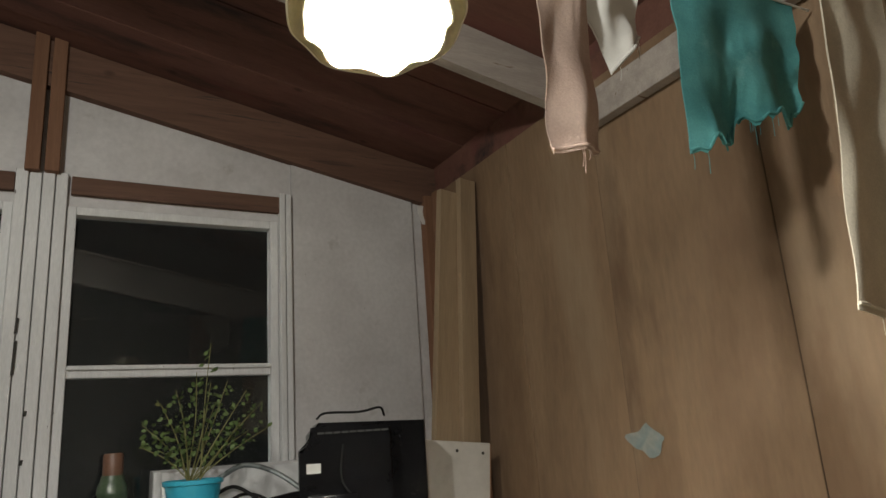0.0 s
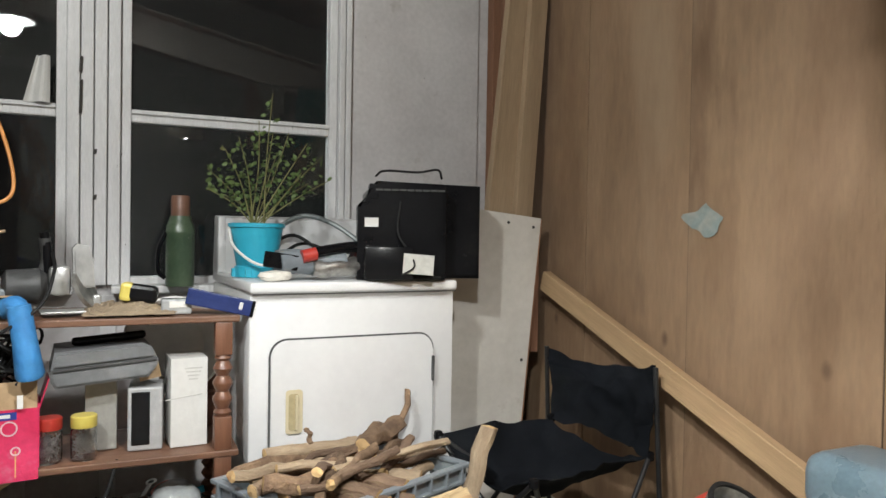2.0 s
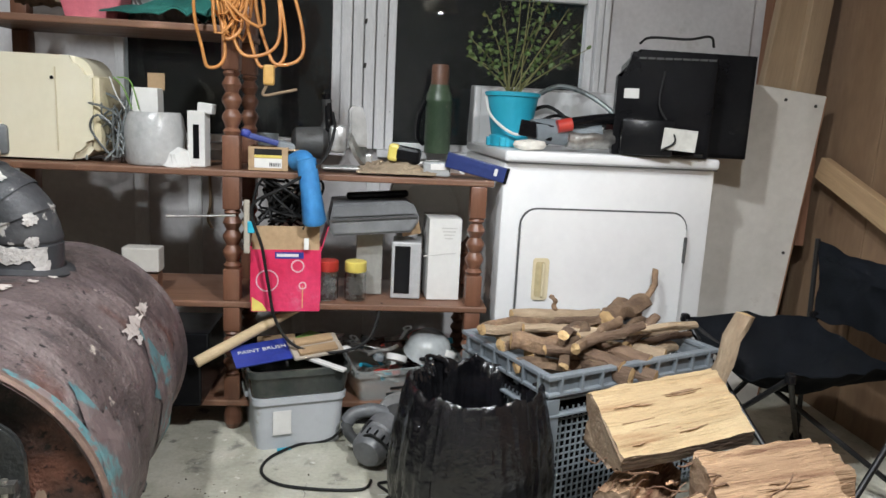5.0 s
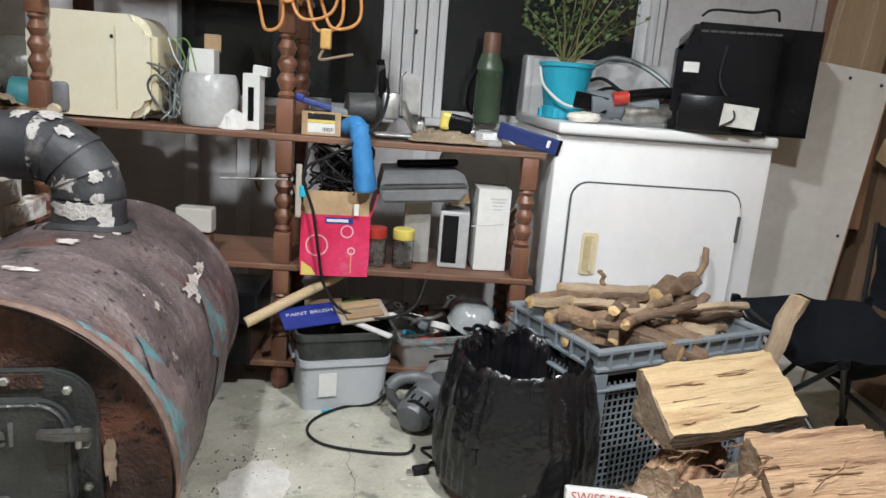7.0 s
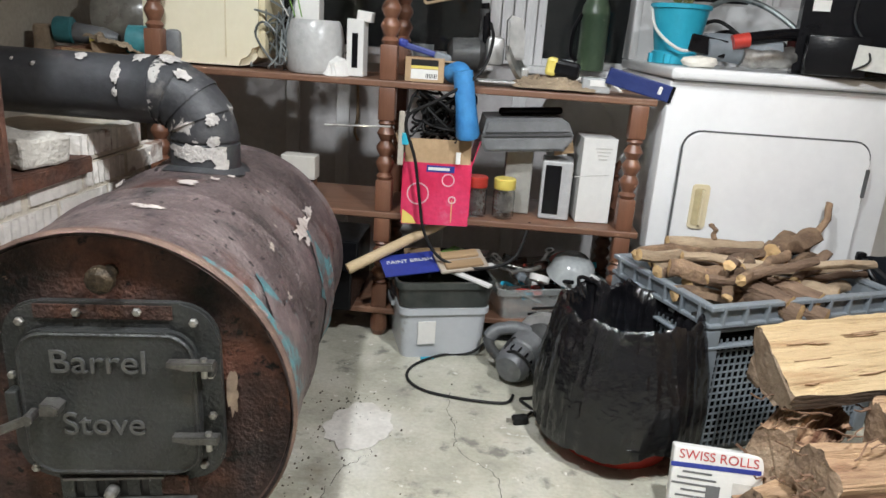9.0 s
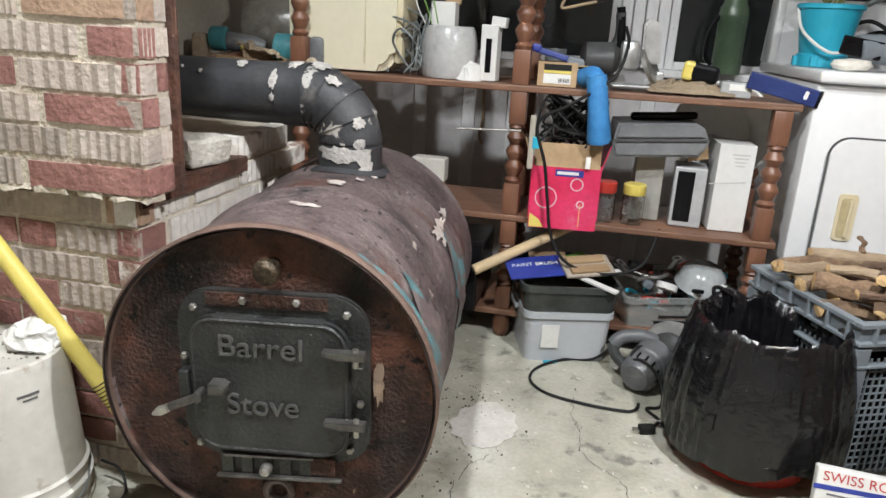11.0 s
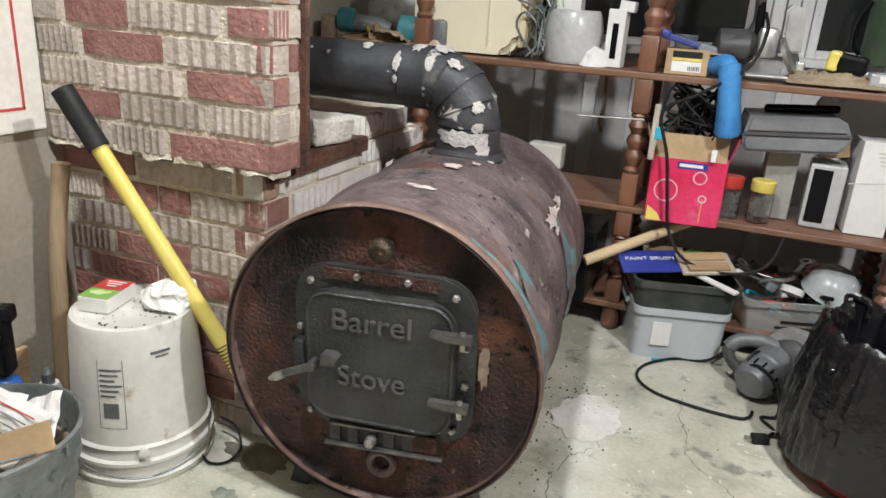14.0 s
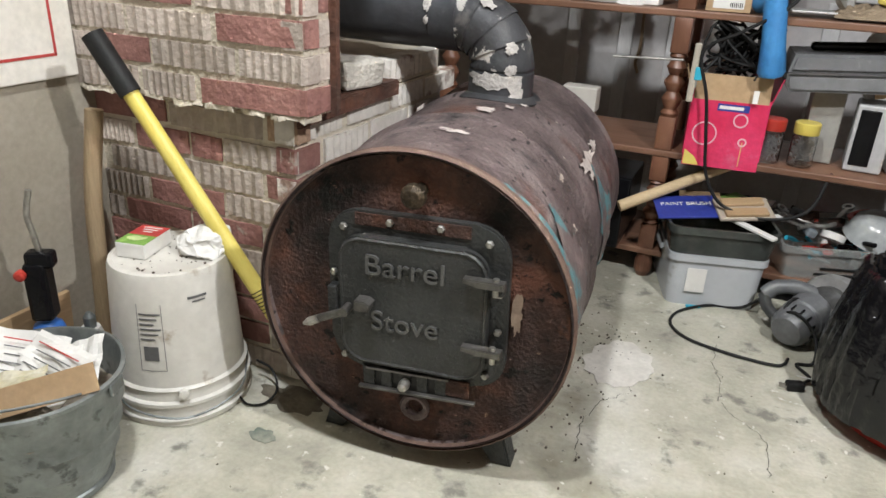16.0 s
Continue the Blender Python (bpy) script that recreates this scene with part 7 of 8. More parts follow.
for k in range(9):
    c = Vector((-1.19 + rnd6.uniform(-0.03, 0.03), 0.09, Z1 + 0.09))
    pts = [c + Vector((rnd6.uniform(-0.07, 0.07), rnd6.uniform(-0.05, 0.05), rnd6.uniform(-0.08, 0.13))) for q in range(5)]
    pts[0].z = Z1 + 0.005
    part("wire", tube(pts, 0.0035, 6, 5), GALV, tg, smooth=True)
for k in range(3):
    single("twist_tie", tube([(-1.13 + 0.02 * k, 0.05, Z1 + 0.16), (-1.15 + 0.02 * k, 0.04, Z1 + 0.20 + 0.02 * k), (-1.17 + 0.01 * k, 0.05, Z1 + 0.25)], 0.002, 6), GREENINK if k else PAPER, Matrix(), "thin stiff wire end sticking up", "wire")
tst = thing("kettle_heater", pose(-1.385, 0.06, Z1), "yellowed cream plastic appliance with rounded corners", "appliance")
part("shell", ruffle(prism(rounded(0.355, 0.300, 0.062, 8), 0.20, Matrix.Translation((-0.018, 0, 0.155)), bevel=0.020), 0.002, 6), material("old_cream", ((0.72, 0.66, 0.48), (0.79, 0.74, 0.58)), 0.4, scale=3, fine=50, bump=0.04, spots=[((0.30, 0.22, 0.12), 16, 0.79, 0.02)], grain_mix=0.06), tst, smooth=True)
part("side_lip", box((0.03, 0.18, 0.22), (0.165, 0.10, 0.14), 0.012), CREAM, tst, smooth=True)
part("moulding_line", box((0.003, 0.003, 0.24), (0.06, -0.003, 0.15)), CREAM, tst)
for x, y, z in ((-0.12, -0.002, 0.06), (0.05, -0.002, 0.24)):
    part("screw_hole", lathe([(0.005, 0), (0.005, 0.002)], 10, Matrix.Translation((x, y, z)) @ Matrix.Rotation(radians(90), 4, "X")), BLACK, tst)
# junk on the far end of the shelf
part("shelf_board", box((0.40, 0.36, 0.02), (-1.765, 0.18, 0.81), 0.004), SHELF, shelf)
TEALCASE = material("teal_case", ((0.03, 0.15, 0.17), (0.05, 0.22, 0.24)), 0.45, scale=8)
gr = thing("grinder", pose(-1.575, 0.07, Z1, 0, 0, 8), "teal and grey power tool on the shelf", "power tool")
part("housing", ruffle(lathe([(0.030, 0), (0.048, 0.008), (0.050, 0.07), (0.044, 0.10), (0.034, 0.115)], 24, Matrix.Translation((-0.06, 0, 0.055)) @ Matrix.Rotation(radians(90), 4, "Y")), 0.003, 30), TEALCASE, gr, smooth=True)
for k in range(4):
    part("coil", lathe([(0.040, 0), (0.050, 0.003), (0.050, 0.010), (0.040, 0.013)], 24, Matrix.Translation((0.0 + 0.016 * k, 0, 0.055)) @ Matrix.Rotation(radians(90), 4, "Y"), cap=False), SAWGREY if k % 2 else GALV, gr, smooth=True)
part("gear_head", box((0.05, 0.075, 0.09), (0.085, 0, 0.055), 0.014), SAWGREY, gr, smooth=True)
jr = thing("glass_carboy", pose(-1.70, 0.25, Z1), "large dusty dark glass bottle lying on the shelf", "bottle")
part("glass_body", lathe([(0.06, 0), (0.095, 0.02), (0.105, 0.10), (0.095, 0.20), (0.05, 0.25), (0.028, 0.30), (0.030, 0.33)], 32, Matrix.Translation((-0.12, 0, 0.108)) @ Matrix.Rotation(radians(84), 4, "Y")), material("dusty_glass", ((0.11, 0.10, 0.085), (0.22, 0.205, 0.175)), 0.3, scale=9), jr, smooth=True)
tb = thing("tool_roll", pose(-1.80, 0.09, Z1, 0, 0, 12), "grey hand tool with teal and yellow parts", "tool")
part("blue_band", lathe([(0.036, 0), (0.040, 0.006), (0.040, 0.05), (0.034, 0.055)], 20, Matrix.Translation((-0.07, 0, 0.075)) @ Matrix.Rotation(radians(90), 4, "Y")), TEALCASE, tb, smooth=True)
part("grey_barrel", lathe([(0.030, 0), (0.030, 0.09), (0.018, 0.13)], 20, Matrix.Translation((-0.015, 0, 0.070)) @ Matrix.Rotation(radians(97), 4, "Y")), SAWGREY, tb, smooth=True)
part("yellow_grip", tube([(0.04, -0.03, 0.05), (0.09, -0.035, 0.045), (0.14, -0.03, 0.035)], 0.012, 10), YELLOW, tb, smooth=True)
part("tan_pad", ruffle(box((0.05, 0.05, 0.09), (-0.10, -0.02, 0.045), 0.012), 0.006, 20), RAG, tb)
for k, (x, y, ln, wd, th, rz, mt) in enumerate(((-1.72, 0.035, 0.19, 0.05, 0.022, 4, CARDBOARD), (-1.60, 0.02, 0.16, 0.04, 0.012, -12, PINE), (-1.66, 0.05, 0.14, 0.05, 0.030, 18, PINE), (-1.83, 0.035, 0.13, 0.04, 0.020, -8, CARDBOARD), (-1.55, 0.03, 0.11, 0.03, 0.010, -20, PINE), (-1.77, 0.045, 0.15, 0.03, 0.016, 24, SHELF))):
    bm = box((ln, wd, th), (0, 0, th / 2), 0.003)
    bmesh.ops.subdivide_edges(bm, edges=bm.edges, cuts=2, use_grid_fill=True)
    single("wood_scrap", ruffle(bm, 0.004, 22, k), mt, pose(x, y, Z1 + 0.010 * (k % 3), 3, 4 - 2 * k, rz), "small rough wood scrap on the shelf", "scrap", "wood scraps")
single("paper_rag", ruffle(sheet(lambda u, v: Vector(((u - 0.5) * 0.16, (v - 0.5) * 0.07, 0.035 + 0.03 * abs(noise.noise((u * 5, v * 5, 4))))), 18, 8, 0.003), 0.012, 20), RAG, pose(-1.66, 0.015, Z1 + 0.012, 0, 12, -8), "crumpled tan leather scrap on the shelf", "rag")
single("rope_end", lathe([(0.008, 0), (0.018, 0.002), (0.020, 0.012), (0.016, 0.022), (0.006, 0.020)], 16, Matrix.Rotation(radians(90), 4, "X")), material("rope", ((0.45, 0.36, 0.25), (0.58, 0.48, 0.36)), 0.9), pose(-1.475, 0.0, Z1 + 0.019), "pale knotted rope end at the shelf edge", "rope", smooth=True)

# middle shelf
lumi = thing("glass_carton", pose(-0.665, 0.085, 0.385, -4, 0, 6), "bright pink cardboard carton full of cables", "carton")
PINK = material("pink_card", ((0.58, 0.015, 0.07), (0.68, 0.04, 0.13)), 0.4, scale=5, spots=[((0.62, 0.12, 0.20), 6, 0.62, 0.06)])
for c, s in (((0, -0.10, 0.10), (0.205, 0.004, 0.19)), ((0, 0.10, 0.12), (0.205, 0.004, 0.17)), ((-0.103, 0, 0.12), (0.004, 0.20, 0.17)), ((0.103, 0, 0.12), (0.004, 0.20, 0.17)), ((0, 0, 0.04), (0.20, 0.20, 0.004))):
    part("carton_side", box(s, c), PINK, lumi)
part("front_flap", box((0.20, 0.004, 0.075), (0, 0, 0.0375), m=Matrix.Translation((0, -0.10, 0.192)) @ Matrix.Rotation(radians(-12), 4, "X")), CARDBOARD, lumi, "bare brown inside of the flap")
part("side_flap", box((0.004, 0.17, 0.09), (0, 0, 0.045), m=Matrix.Translation((-0.105, 0, 0.19)) @ Matrix.Rotation(radians(-16), 4, "Y")), CARDBOARD, lumi)
part("side_flap", box((0.004, 0.17, 0.08), (0, 0, 0.04), m=Matrix.Translation((0.105, 0, 0.19)) @ Matrix.Rotation(radians(16), 4, "Y")), PINK, lumi)
part("name_strip", box((0.085, 0.001, 0.020), (0.01, -0.1026, 0.178)), BLUEINK, lumi)
part("brand_bar", box((0.065, 0.001, 0.009), (0.005, -0.1033, 0.178)), PAPER, lumi)
PINKW = material("pink_white", ((0.62, 0.40, 0.42), (0.70, 0.50, 0.50)), 0.5)
for cx, cz, r in ((-0.055, 0.10, 0.034), (0.035, 0.145, 0.020), (0.05, 0.085, 0.012)):
    part("printed_ring", lathe([(r - 0.004, 0), (r, 0), (r, 0.001), (r - 0.004, 0.001), (r - 0.004, 0)], 24, Matrix.Translation((cx, -0.1024, cz)) @ Matrix.Rotation(radians(90), 4, "X"), cap=False), PINKW, lumi)
part("yellow_corner", prism([(-0.10, 0.007), (-0.055, 0.007), (-0.07, 0.03), (-0.10, 0.05)], 0.001, Matrix.Translation((0, -0.1028, 0))), YELLOW, lumi)
part("glass_stem", box((0.003, 0.001, 0.07), (0.05, -0.1026, 0.05)), material("amber", ((0.6, 0.3, 0.1), (0.66, 0.4, 0.16)), 0.5), lumi)
part("white_tag", box((0.014, 0.002, 0.035), (0.06, -0.118, 0.215)), PAPER, lumi)
tg = thing("cable_bundle", Matrix(), "tangle of black cables stuffed in the carton", "cables")
for k in range(16):
    c = Vector((-0.655, 0.09, 0.66))
    part("cable", tube([c + Vector((rnd6.uniform(-0.10, 0.10), rnd6.uniform(-0.08, 0.06), rnd6.uniform(-0.03, 0.14))) for q in range(6)], 0.0042, 6, 5), RUBBER, tg, smooth=True)
nd = thing("hand_saw_rod", Matrix(), "thin steel rod and a pale tool sticking out", "tool")
part("rod", rod((-0.80, -0.03, 0.69), (-0.99, -0.06, 0.685), 0.0035), BOLT, nd)
part("pale_handle", box((0.018, 0.010, 0.16), (-0.765, -0.045, 0.66), 0.004, Matrix.Rotation(radians(0), 4, "Y")), material("pale_grip", ((0.34, 0.30, 0.24), (0.44, 0.40, 0.33)), 0.6), nd)
part("blue_band", box((0.020, 0.012, 0.035), (-0.752, -0.046, 0.66), 0.002), BLUEPLASTIC, nd)
for x, cl, lb2 in ((-0.533, REDPLASTIC, "glass jar of nails with a red lid"), (-0.446, YELLOW, "glass jar of screws with a yellow lid")):
    j = thing("nail_jar", pose(x, 0.055, Z2), lb2, "jar", "jars of nails")
    part("jar", lathe([(0.030, 0), (0.034, 0.004), (0.034, 0.082), (0.028, 0.092), (0.026, 0.092), (0.031, 0.080), (0.031, 0.006), (0.002, 0.006)], 24, cap=False), CLEARPLASTIC, j, smooth=True)
    part("lid", lathe([(0.033, 0.092), (0.034, 0.094), (0.034, 0.122), (0.031, 0.125), (0.002, 0.125)], 28), cl, j, smooth=True)
    nb = bmesh.new()
    for k in range(130):
        a, r = rnd6.uniform(0, 6.28), 0.024 * rnd6.random() ** 0.5
        z = rnd6.uniform(0.010, 0.062)
        d = Vector((rnd6.uniform(-1, 1), rnd6.uniform(-1, 1), rnd6.uniform(-1, 1.6))).normalized() * 0.013
        c = Vector((r * math.cos(a), r * math.sin(a), z + 0.008))
        rod(c - d, c + d, 0.0013, 0.0013, 5, nb)
    tagged(part("nails", nb, BARE, j), kind="stuff")
gc = thing("tool_case", pose(-0.395, 0.13, 0.635, 0, -4, 5), "grey plastic power tool case lying on boxes", "case")
part("lower_shell", prism([(-0.13, 0.0), (0.11, 0.0), (0.135, 0.03), (0.14, 0.05), (-0.14, 0.05), (-0.14, 0.02)], 0.22, Matrix.Translation((0, -0.09, 0)), bevel=0.008), material("case_grey", ((0.14, 0.145, 0.15), (0.20, 0.205, 0.21)), 0.4, scale=6), gc, smooth=True)
part("upper_shell", prism([(-0.138, 0.052), (0.138, 0.052), (0.125, 0.085), (0.10, 0.10), (-0.125, 0.10)], 0.21, Matrix.Translation((0, -0.085, 0)), bevel=0.008), material("case_grey_top", ((0.13, 0.135, 0.14), (0.18, 0.185, 0.19)), 0.4, scale=6), gc, smooth=True)
part("seam_line", box((0.27, 0.004, 0.004), (0, -0.090, 0.051)), GAP, gc)
part("handle", box((0.20, 0.03, 0.022), (0.02, 0.02, 0.112), 0.008), BLACK, gc)
single("grey_speaker", box((0.085, 0.18, 0.205), (0, 0.09, 0.1025), 0.004), material("putty_plastic", ((0.30, 0.29, 0.26), (0.36, 0.35, 0.32)), 0.5), pose(-0.405, 0.12, Z2), "putty grey box shaped appliance", "box")
sp = thing("speaker", pose(-0.287, 0.075, Z2, 0, 0, -4), "small grey loudspeaker with a black grille", "speaker")
part("cabinet", box((0.095, 0.13, 0.185), (0, 0.065, 0.0925), 0.005), material("silver_plastic", ((0.40, 0.40, 0.40), (0.48, 0.48, 0.48)), 0.4), sp)
part("grille", box((0.050, 0.004, 0.155), (-0.012, -0.001, 0.095), 0.002), BLACK, sp)
wx = thing("white_carton", pose(-0.165, 0.075, Z2, 0, 0, 4), "white cardboard carton with a torn side", "box")
part("carton", box((0.105, 0.14, 0.265), (0, 0.07, 0.1325), 0.002), PAPER, wx)
part("tape_strip", box((0.106, 0.001, 0.003), (0, -0.0006, 0.15), m=Matrix.Rotation(radians(-6), 4, "Y")), LABELG, wx)
for k in range(4):
    part("print_bar", box((0.05 - 0.008 * k, 0.001, 0.004), (0.012, -0.0006, 0.235 - 0.011 * k)), LABELG, wx)
part("open_flap", box((0.06, 0.003, 0.05), (-0.06, 0.02, 0.25), 0.001, Matrix.Rotation(radians(-12), 4, "Y")), CARDBOARD, wx)
single("white_basin", lathe([(0.10, 0), (0.15, 0.09), (0.155, 0.10), (0.148, 0.10), (0.098, 0.004), (0.002, 0.004)], 32, Matrix.Rotation(radians(0), 4, "X"), cap=False), PAPER, pose(-0.20, 0.30, Z2 + 0.27, 80, 0, 0), "white enamel basin stood against the wall", "basin", smooth=True)
single("pale_block", box((0.11, 0.06, 0.075), (0, 0, 0.045), 0.004), PANELW, pose(-1.10, 0.08, 0.485), "cream block behind the stove", "block")
part("block_stand", box((0.10, 0.05, 0.063), (-1.10, 0.08, 0.4535)), SHELF, shelf)

# upper shelf
pb = thing("pink_tray", pose(-1.225, 0.12, Z3), "pink plastic planter on the upper shelf", "planter")
part("tray", prism([(-0.07, 0), (0.07, 0), (0.092, 0.08), (0.096, 0.092), (-0.096, 0.092), (-0.092, 0.08)], 0.10, Matrix.Translation((0, -0.05, 0)), bevel=0.005), material("pink_plastic", ((0.46, 0.10, 0.13), (0.54, 0.14, 0.17)), 0.4), pb)
single("teal_cloth", sheet(lambda u, v: Vector(((u - 0.5) * 0.32, (v - 0.5) * 0.2, 0.02 + 0.07 * u * abs(noise.noise((u * 4, v * 4, 7))) + 0.05 * math.sin(3.1 * v) * (0.3 + u))), 24, 18, 0.004), material("teal_cloth", ((0.008, 0.09, 0.075), (0.016, 0.14, 0.115)), 0.85, fine=200), pose(-1.02, 0.11, Z3), "folded dark teal cloth on the upper shelf", "cloth")
single("clear_bag", ruffle(lathe([(0.002, 0.17), (0.06, 0.15), (0.10, 0.08), (0.09, 0.0)], 26, cap=False), 0.035, 11), material("bag_clear", ((0.16, 0.155, 0.15), (0.28, 0.27, 0.26)), 0.18, scale=8), pose(-1.06, 0.22, Z3), "crumpled clear plastic bag on the upper shelf", "plastic bag")
single("brown_cloth", sheet(lambda u, v: Vector(((u - 0.5) * 0.26, (v - 0.5) * 0.2, 0.05 + 0.10 * abs(noise.noise((u * 4, v * 4, 2))))), 20, 14, 0.004), RAG, pose(-1.36, 0.2, Z3), "brown rag heaped on the upper shelf", "rag")
ec = bmesh.new()
rnd7 = random.Random(12)
C0 = Vector((-0.79, -0.075, 1.42))
pts = []
for k in range(30):
    ph = k * 2.25
    wob = rnd7.uniform(0.7, 1.1)
    pts.append(C0 + Vector((0.095 * wob * math.cos(ph) + rnd7.uniform(-0.02, 0.02), rnd7.uniform(-0.045, 0.03), 0.23 * wob * math.sin(ph) - 0.02 + rnd7.uniform(-0.03, 0.03))))
for x in (-0.88, -0.83, -0.76, -0.71, -0.74):
    xb, wd7 = x + rnd7.uniform(-0.02, 0.04), rnd7.uniform(0.03, 0.08)
    zb = 1.07 + rnd7.uniform(0, 0.13)
    pts += [Vector((x - wd7 * 0.4, -0.07 + rnd7.uniform(-0.03, 0.02), 1.30)), Vector((xb - wd7 * 0.5, -0.08, zb + 0.05)), Vector((xb, -0.09, zb)), Vector((xb + wd7, -0.08, zb + 0.04)), Vector((x + wd7, -0.06, 1.34)), Vector((-0.79 + rnd7.uniform(-0.05, 0.05), -0.05, 1.55))]
tube(pts, 0.0047, 7, 6, ec)
cord = thing("extension_cord", Matrix(), "orange extension cord hung in messy coils", "extension cord")
part("cord_loop", ec, material("orange_cord", ((0.44, 0.17, 0.035), (0.60, 0.26, 0.07)), 0.5, scale=12), cord, smooth=True)
part("socket", box((0.030, 0.026, 0.055), (-0.695, -0.10, 1.095), 0.006, Matrix.Rotation(radians(0), 4, "Y")), material("orange_socket", ((0.50, 0.27, 0.07), (0.58, 0.34, 0.10)), 0.5), cord)
part("tail", tube([(-0.70, -0.10, 1.07), (-0.71, -0.10, 1.04), (-0.66, -0.10, 1.05), (-0.62, -0.09, 1.06)], 0.004), PINE, cord)
part("hook", rod((-0.79, 0.03, 1.60), (-0.79, -0.09, 1.60), 0.006), BOLT, cord)
# hanging on the wall behind the shelves
single("hanging_wire", tube([(-1.06, WY1 - 0.03, 0.80), (-1.055, WY1 - 0.03, 0.62), (-1.065, WY1 - 0.03, 0.55), (-1.05, WY1 - 0.03, 0.51)], 0.006), PINE, Matrix(), "pale wire hanging on the wall", "wire")
sm = thing("window_rag", pose(-0.60, WY1 - 0.03, 1.53), "white cloth wedged in the window corner", "cloth")
part("cloth", sheet(lambda u, v: Vector((-0.085 * u * (1 - 0.5 * v), -0.015 * math.sin(6 * u), 0.17 * v)), 8, 10, 0.003), PAPER, sm)

# ---- camp chair ----
ch = thing("camp_chair", Matrix(), "folding camp chair of dark navy canvas", "chair")
TL, TR = Vector((1.01, -0.05, 0.685)), Vector((1.15, -0.45, 0.67))
BLc, BRc = Vector((1.00, -0.10, 0.445)), Vector((1.115, -0.47, 0.405))
FL, FR = Vector((0.55, -0.16, 0.445)), Vector((0.69, -0.50, 0.385))


def back(u, v):
    top, bot = TL.lerp(TR, u), BLc.lerp(BRc, u)
    p = bot.lerp(top, v)
    sag = math.sin(math.pi * u)
    return p + Vector((0.05, 0.02, 0)) * sag * (0.6 + 0.4 * v) + Vector((0, 0, -0.03 * sag * v)) + 0.030 * Vector(noise.noise_vector(p * 8)) + 0.014 * Vector(noise.noise_vector(p * 22))


def seat(u, v):
    bk2, fr = BLc.lerp(BRc, u), FL.lerp(FR, u)
    p = bk2.lerp(fr, v)
    sag = math.sin(math.pi * u) * math.sin(math.pi * (0.15 + 0.8 * v))
    return p + Vector((0, 0, -0.10 * sag - 0.06 * math.sin(math.pi * u) * v)) + 0.024 * Vector(noise.noise_vector(p * 8)) + 0.010 * Vector(noise.noise_vector(p * 22))


part("back_canvas", sheet(back, 26, 20, 0.004), NAVY, ch, smooth=True)
part("seat_canvas", sheet(seat, 26, 20, 0.004), NAVY, ch, smooth=True)
FEET = (Vector((1.03, -0.06, 0.0)), Vector((1.13, -0.52, 0.0)), Vector((0.74, -0.66, 0.0)), Vector((0.60, -0.12, 0.0)))
for a, b in ((TL, FEET[0]), (TR, FEET[1]), (FL, FEET[1]), (FR, FEET[0]), (FL, FEET[2]), (FR, FEET[3]), (BLc, FEET[3]), (BRc, FEET[2])):
    part("leg", rod(a, b + Vector((0, 0, 0.012)), 0.008), BLACKMETAL, ch)
for p in FEET:
    part("foot_cap", lathe([(0.018, 0), (0.020, 0.01), (0.014, 0.03)], 12, Matrix.Translation(p)), RUBBER, ch)
for p in (FL, FR, BLc, BRc):
    part("joint", box((0.024, 0.024, 0.030), p, 0.006), BLACK, ch)

# ---- bottom corner by the plywood ----
hs = thing("padded_stool", pose(1.145, -1.20, 0), "blue-grey vinyl padded seat on a dark frame", "stool")
part("cushion", box((0.22, 0.30, 0.14), (0, 0, 0.53), 0.045, seg=4), material("blue_vinyl", ((0.10, 0.15, 0.18), (0.14, 0.19, 0.22)), 0.3, scale=5, fine=90, bump=0.06), hs, smooth=True)
part("base_box", box((0.18, 0.26, 0.46), (0, 0, 0.23), 0.01), BLACK, hs)
ht = thing("radiant_heater", pose(0.865, -1.035, 0.0, 0, 0, 20) @ Matrix.Scale(0.92, 4), "round silver dish heater with red housing", "heater")
part("dish", lathe([(0.002, 0.0), (0.03, 0.003), (0.06, 0.014), (0.085, 0.035), (0.090, 0.05), (0.094, 0.05), (0.094, 0.03), (0.06, -0.01)], 36, Matrix.Translation((0, 0, 0.47)) @ Matrix.Rotation(radians(35), 4, "X"), cap=False), BOLT, ht, smooth=True)
part("dish_rim", lathe([(0.088, 0.05), (0.098, 0.048), (0.098, 0.058), (0.088, 0.058), (0.088, 0.05)], 36, Matrix.Translation((0, 0, 0.47)) @ Matrix.Rotation(radians(35), 4, "X"), cap=False), RUBBER, ht)
part("red_housing", box((0.13, 0.12, 0.10), (0.10, 0.08, 0.45), 0.02), REDPLASTIC, ht, smooth=True)
part("column", lathe([(0.09, 0), (0.09, 0.02), (0.03, 0.05), (0.03, 0.42)], 20), REDPLASTIC, ht)
fb2 = thing("feed_sack", pose(0.90, -0.97, 0, 0, 0, 0), "grey woven sack with white lettering", "sack")
part("sack_body", ruffle(lathe([(0.06, 0), (0.10, 0.02), (0.115, 0.12), (0.10, 0.22), (0.06, 0.29), (0.002, 0.30)], 30), 0.02, 9), material("sack", ((0.06, 0.065, 0.06), (0.11, 0.115, 0.105)), 0.8, fine=150), fb2, smooth=True)
for k in range(2):
    part("print_bar", box((0.05, 0.002, 0.012), (-0.03 + 0.02 * k, -0.118, 0.17 - 0.03 * k)), PAPER, fb2)

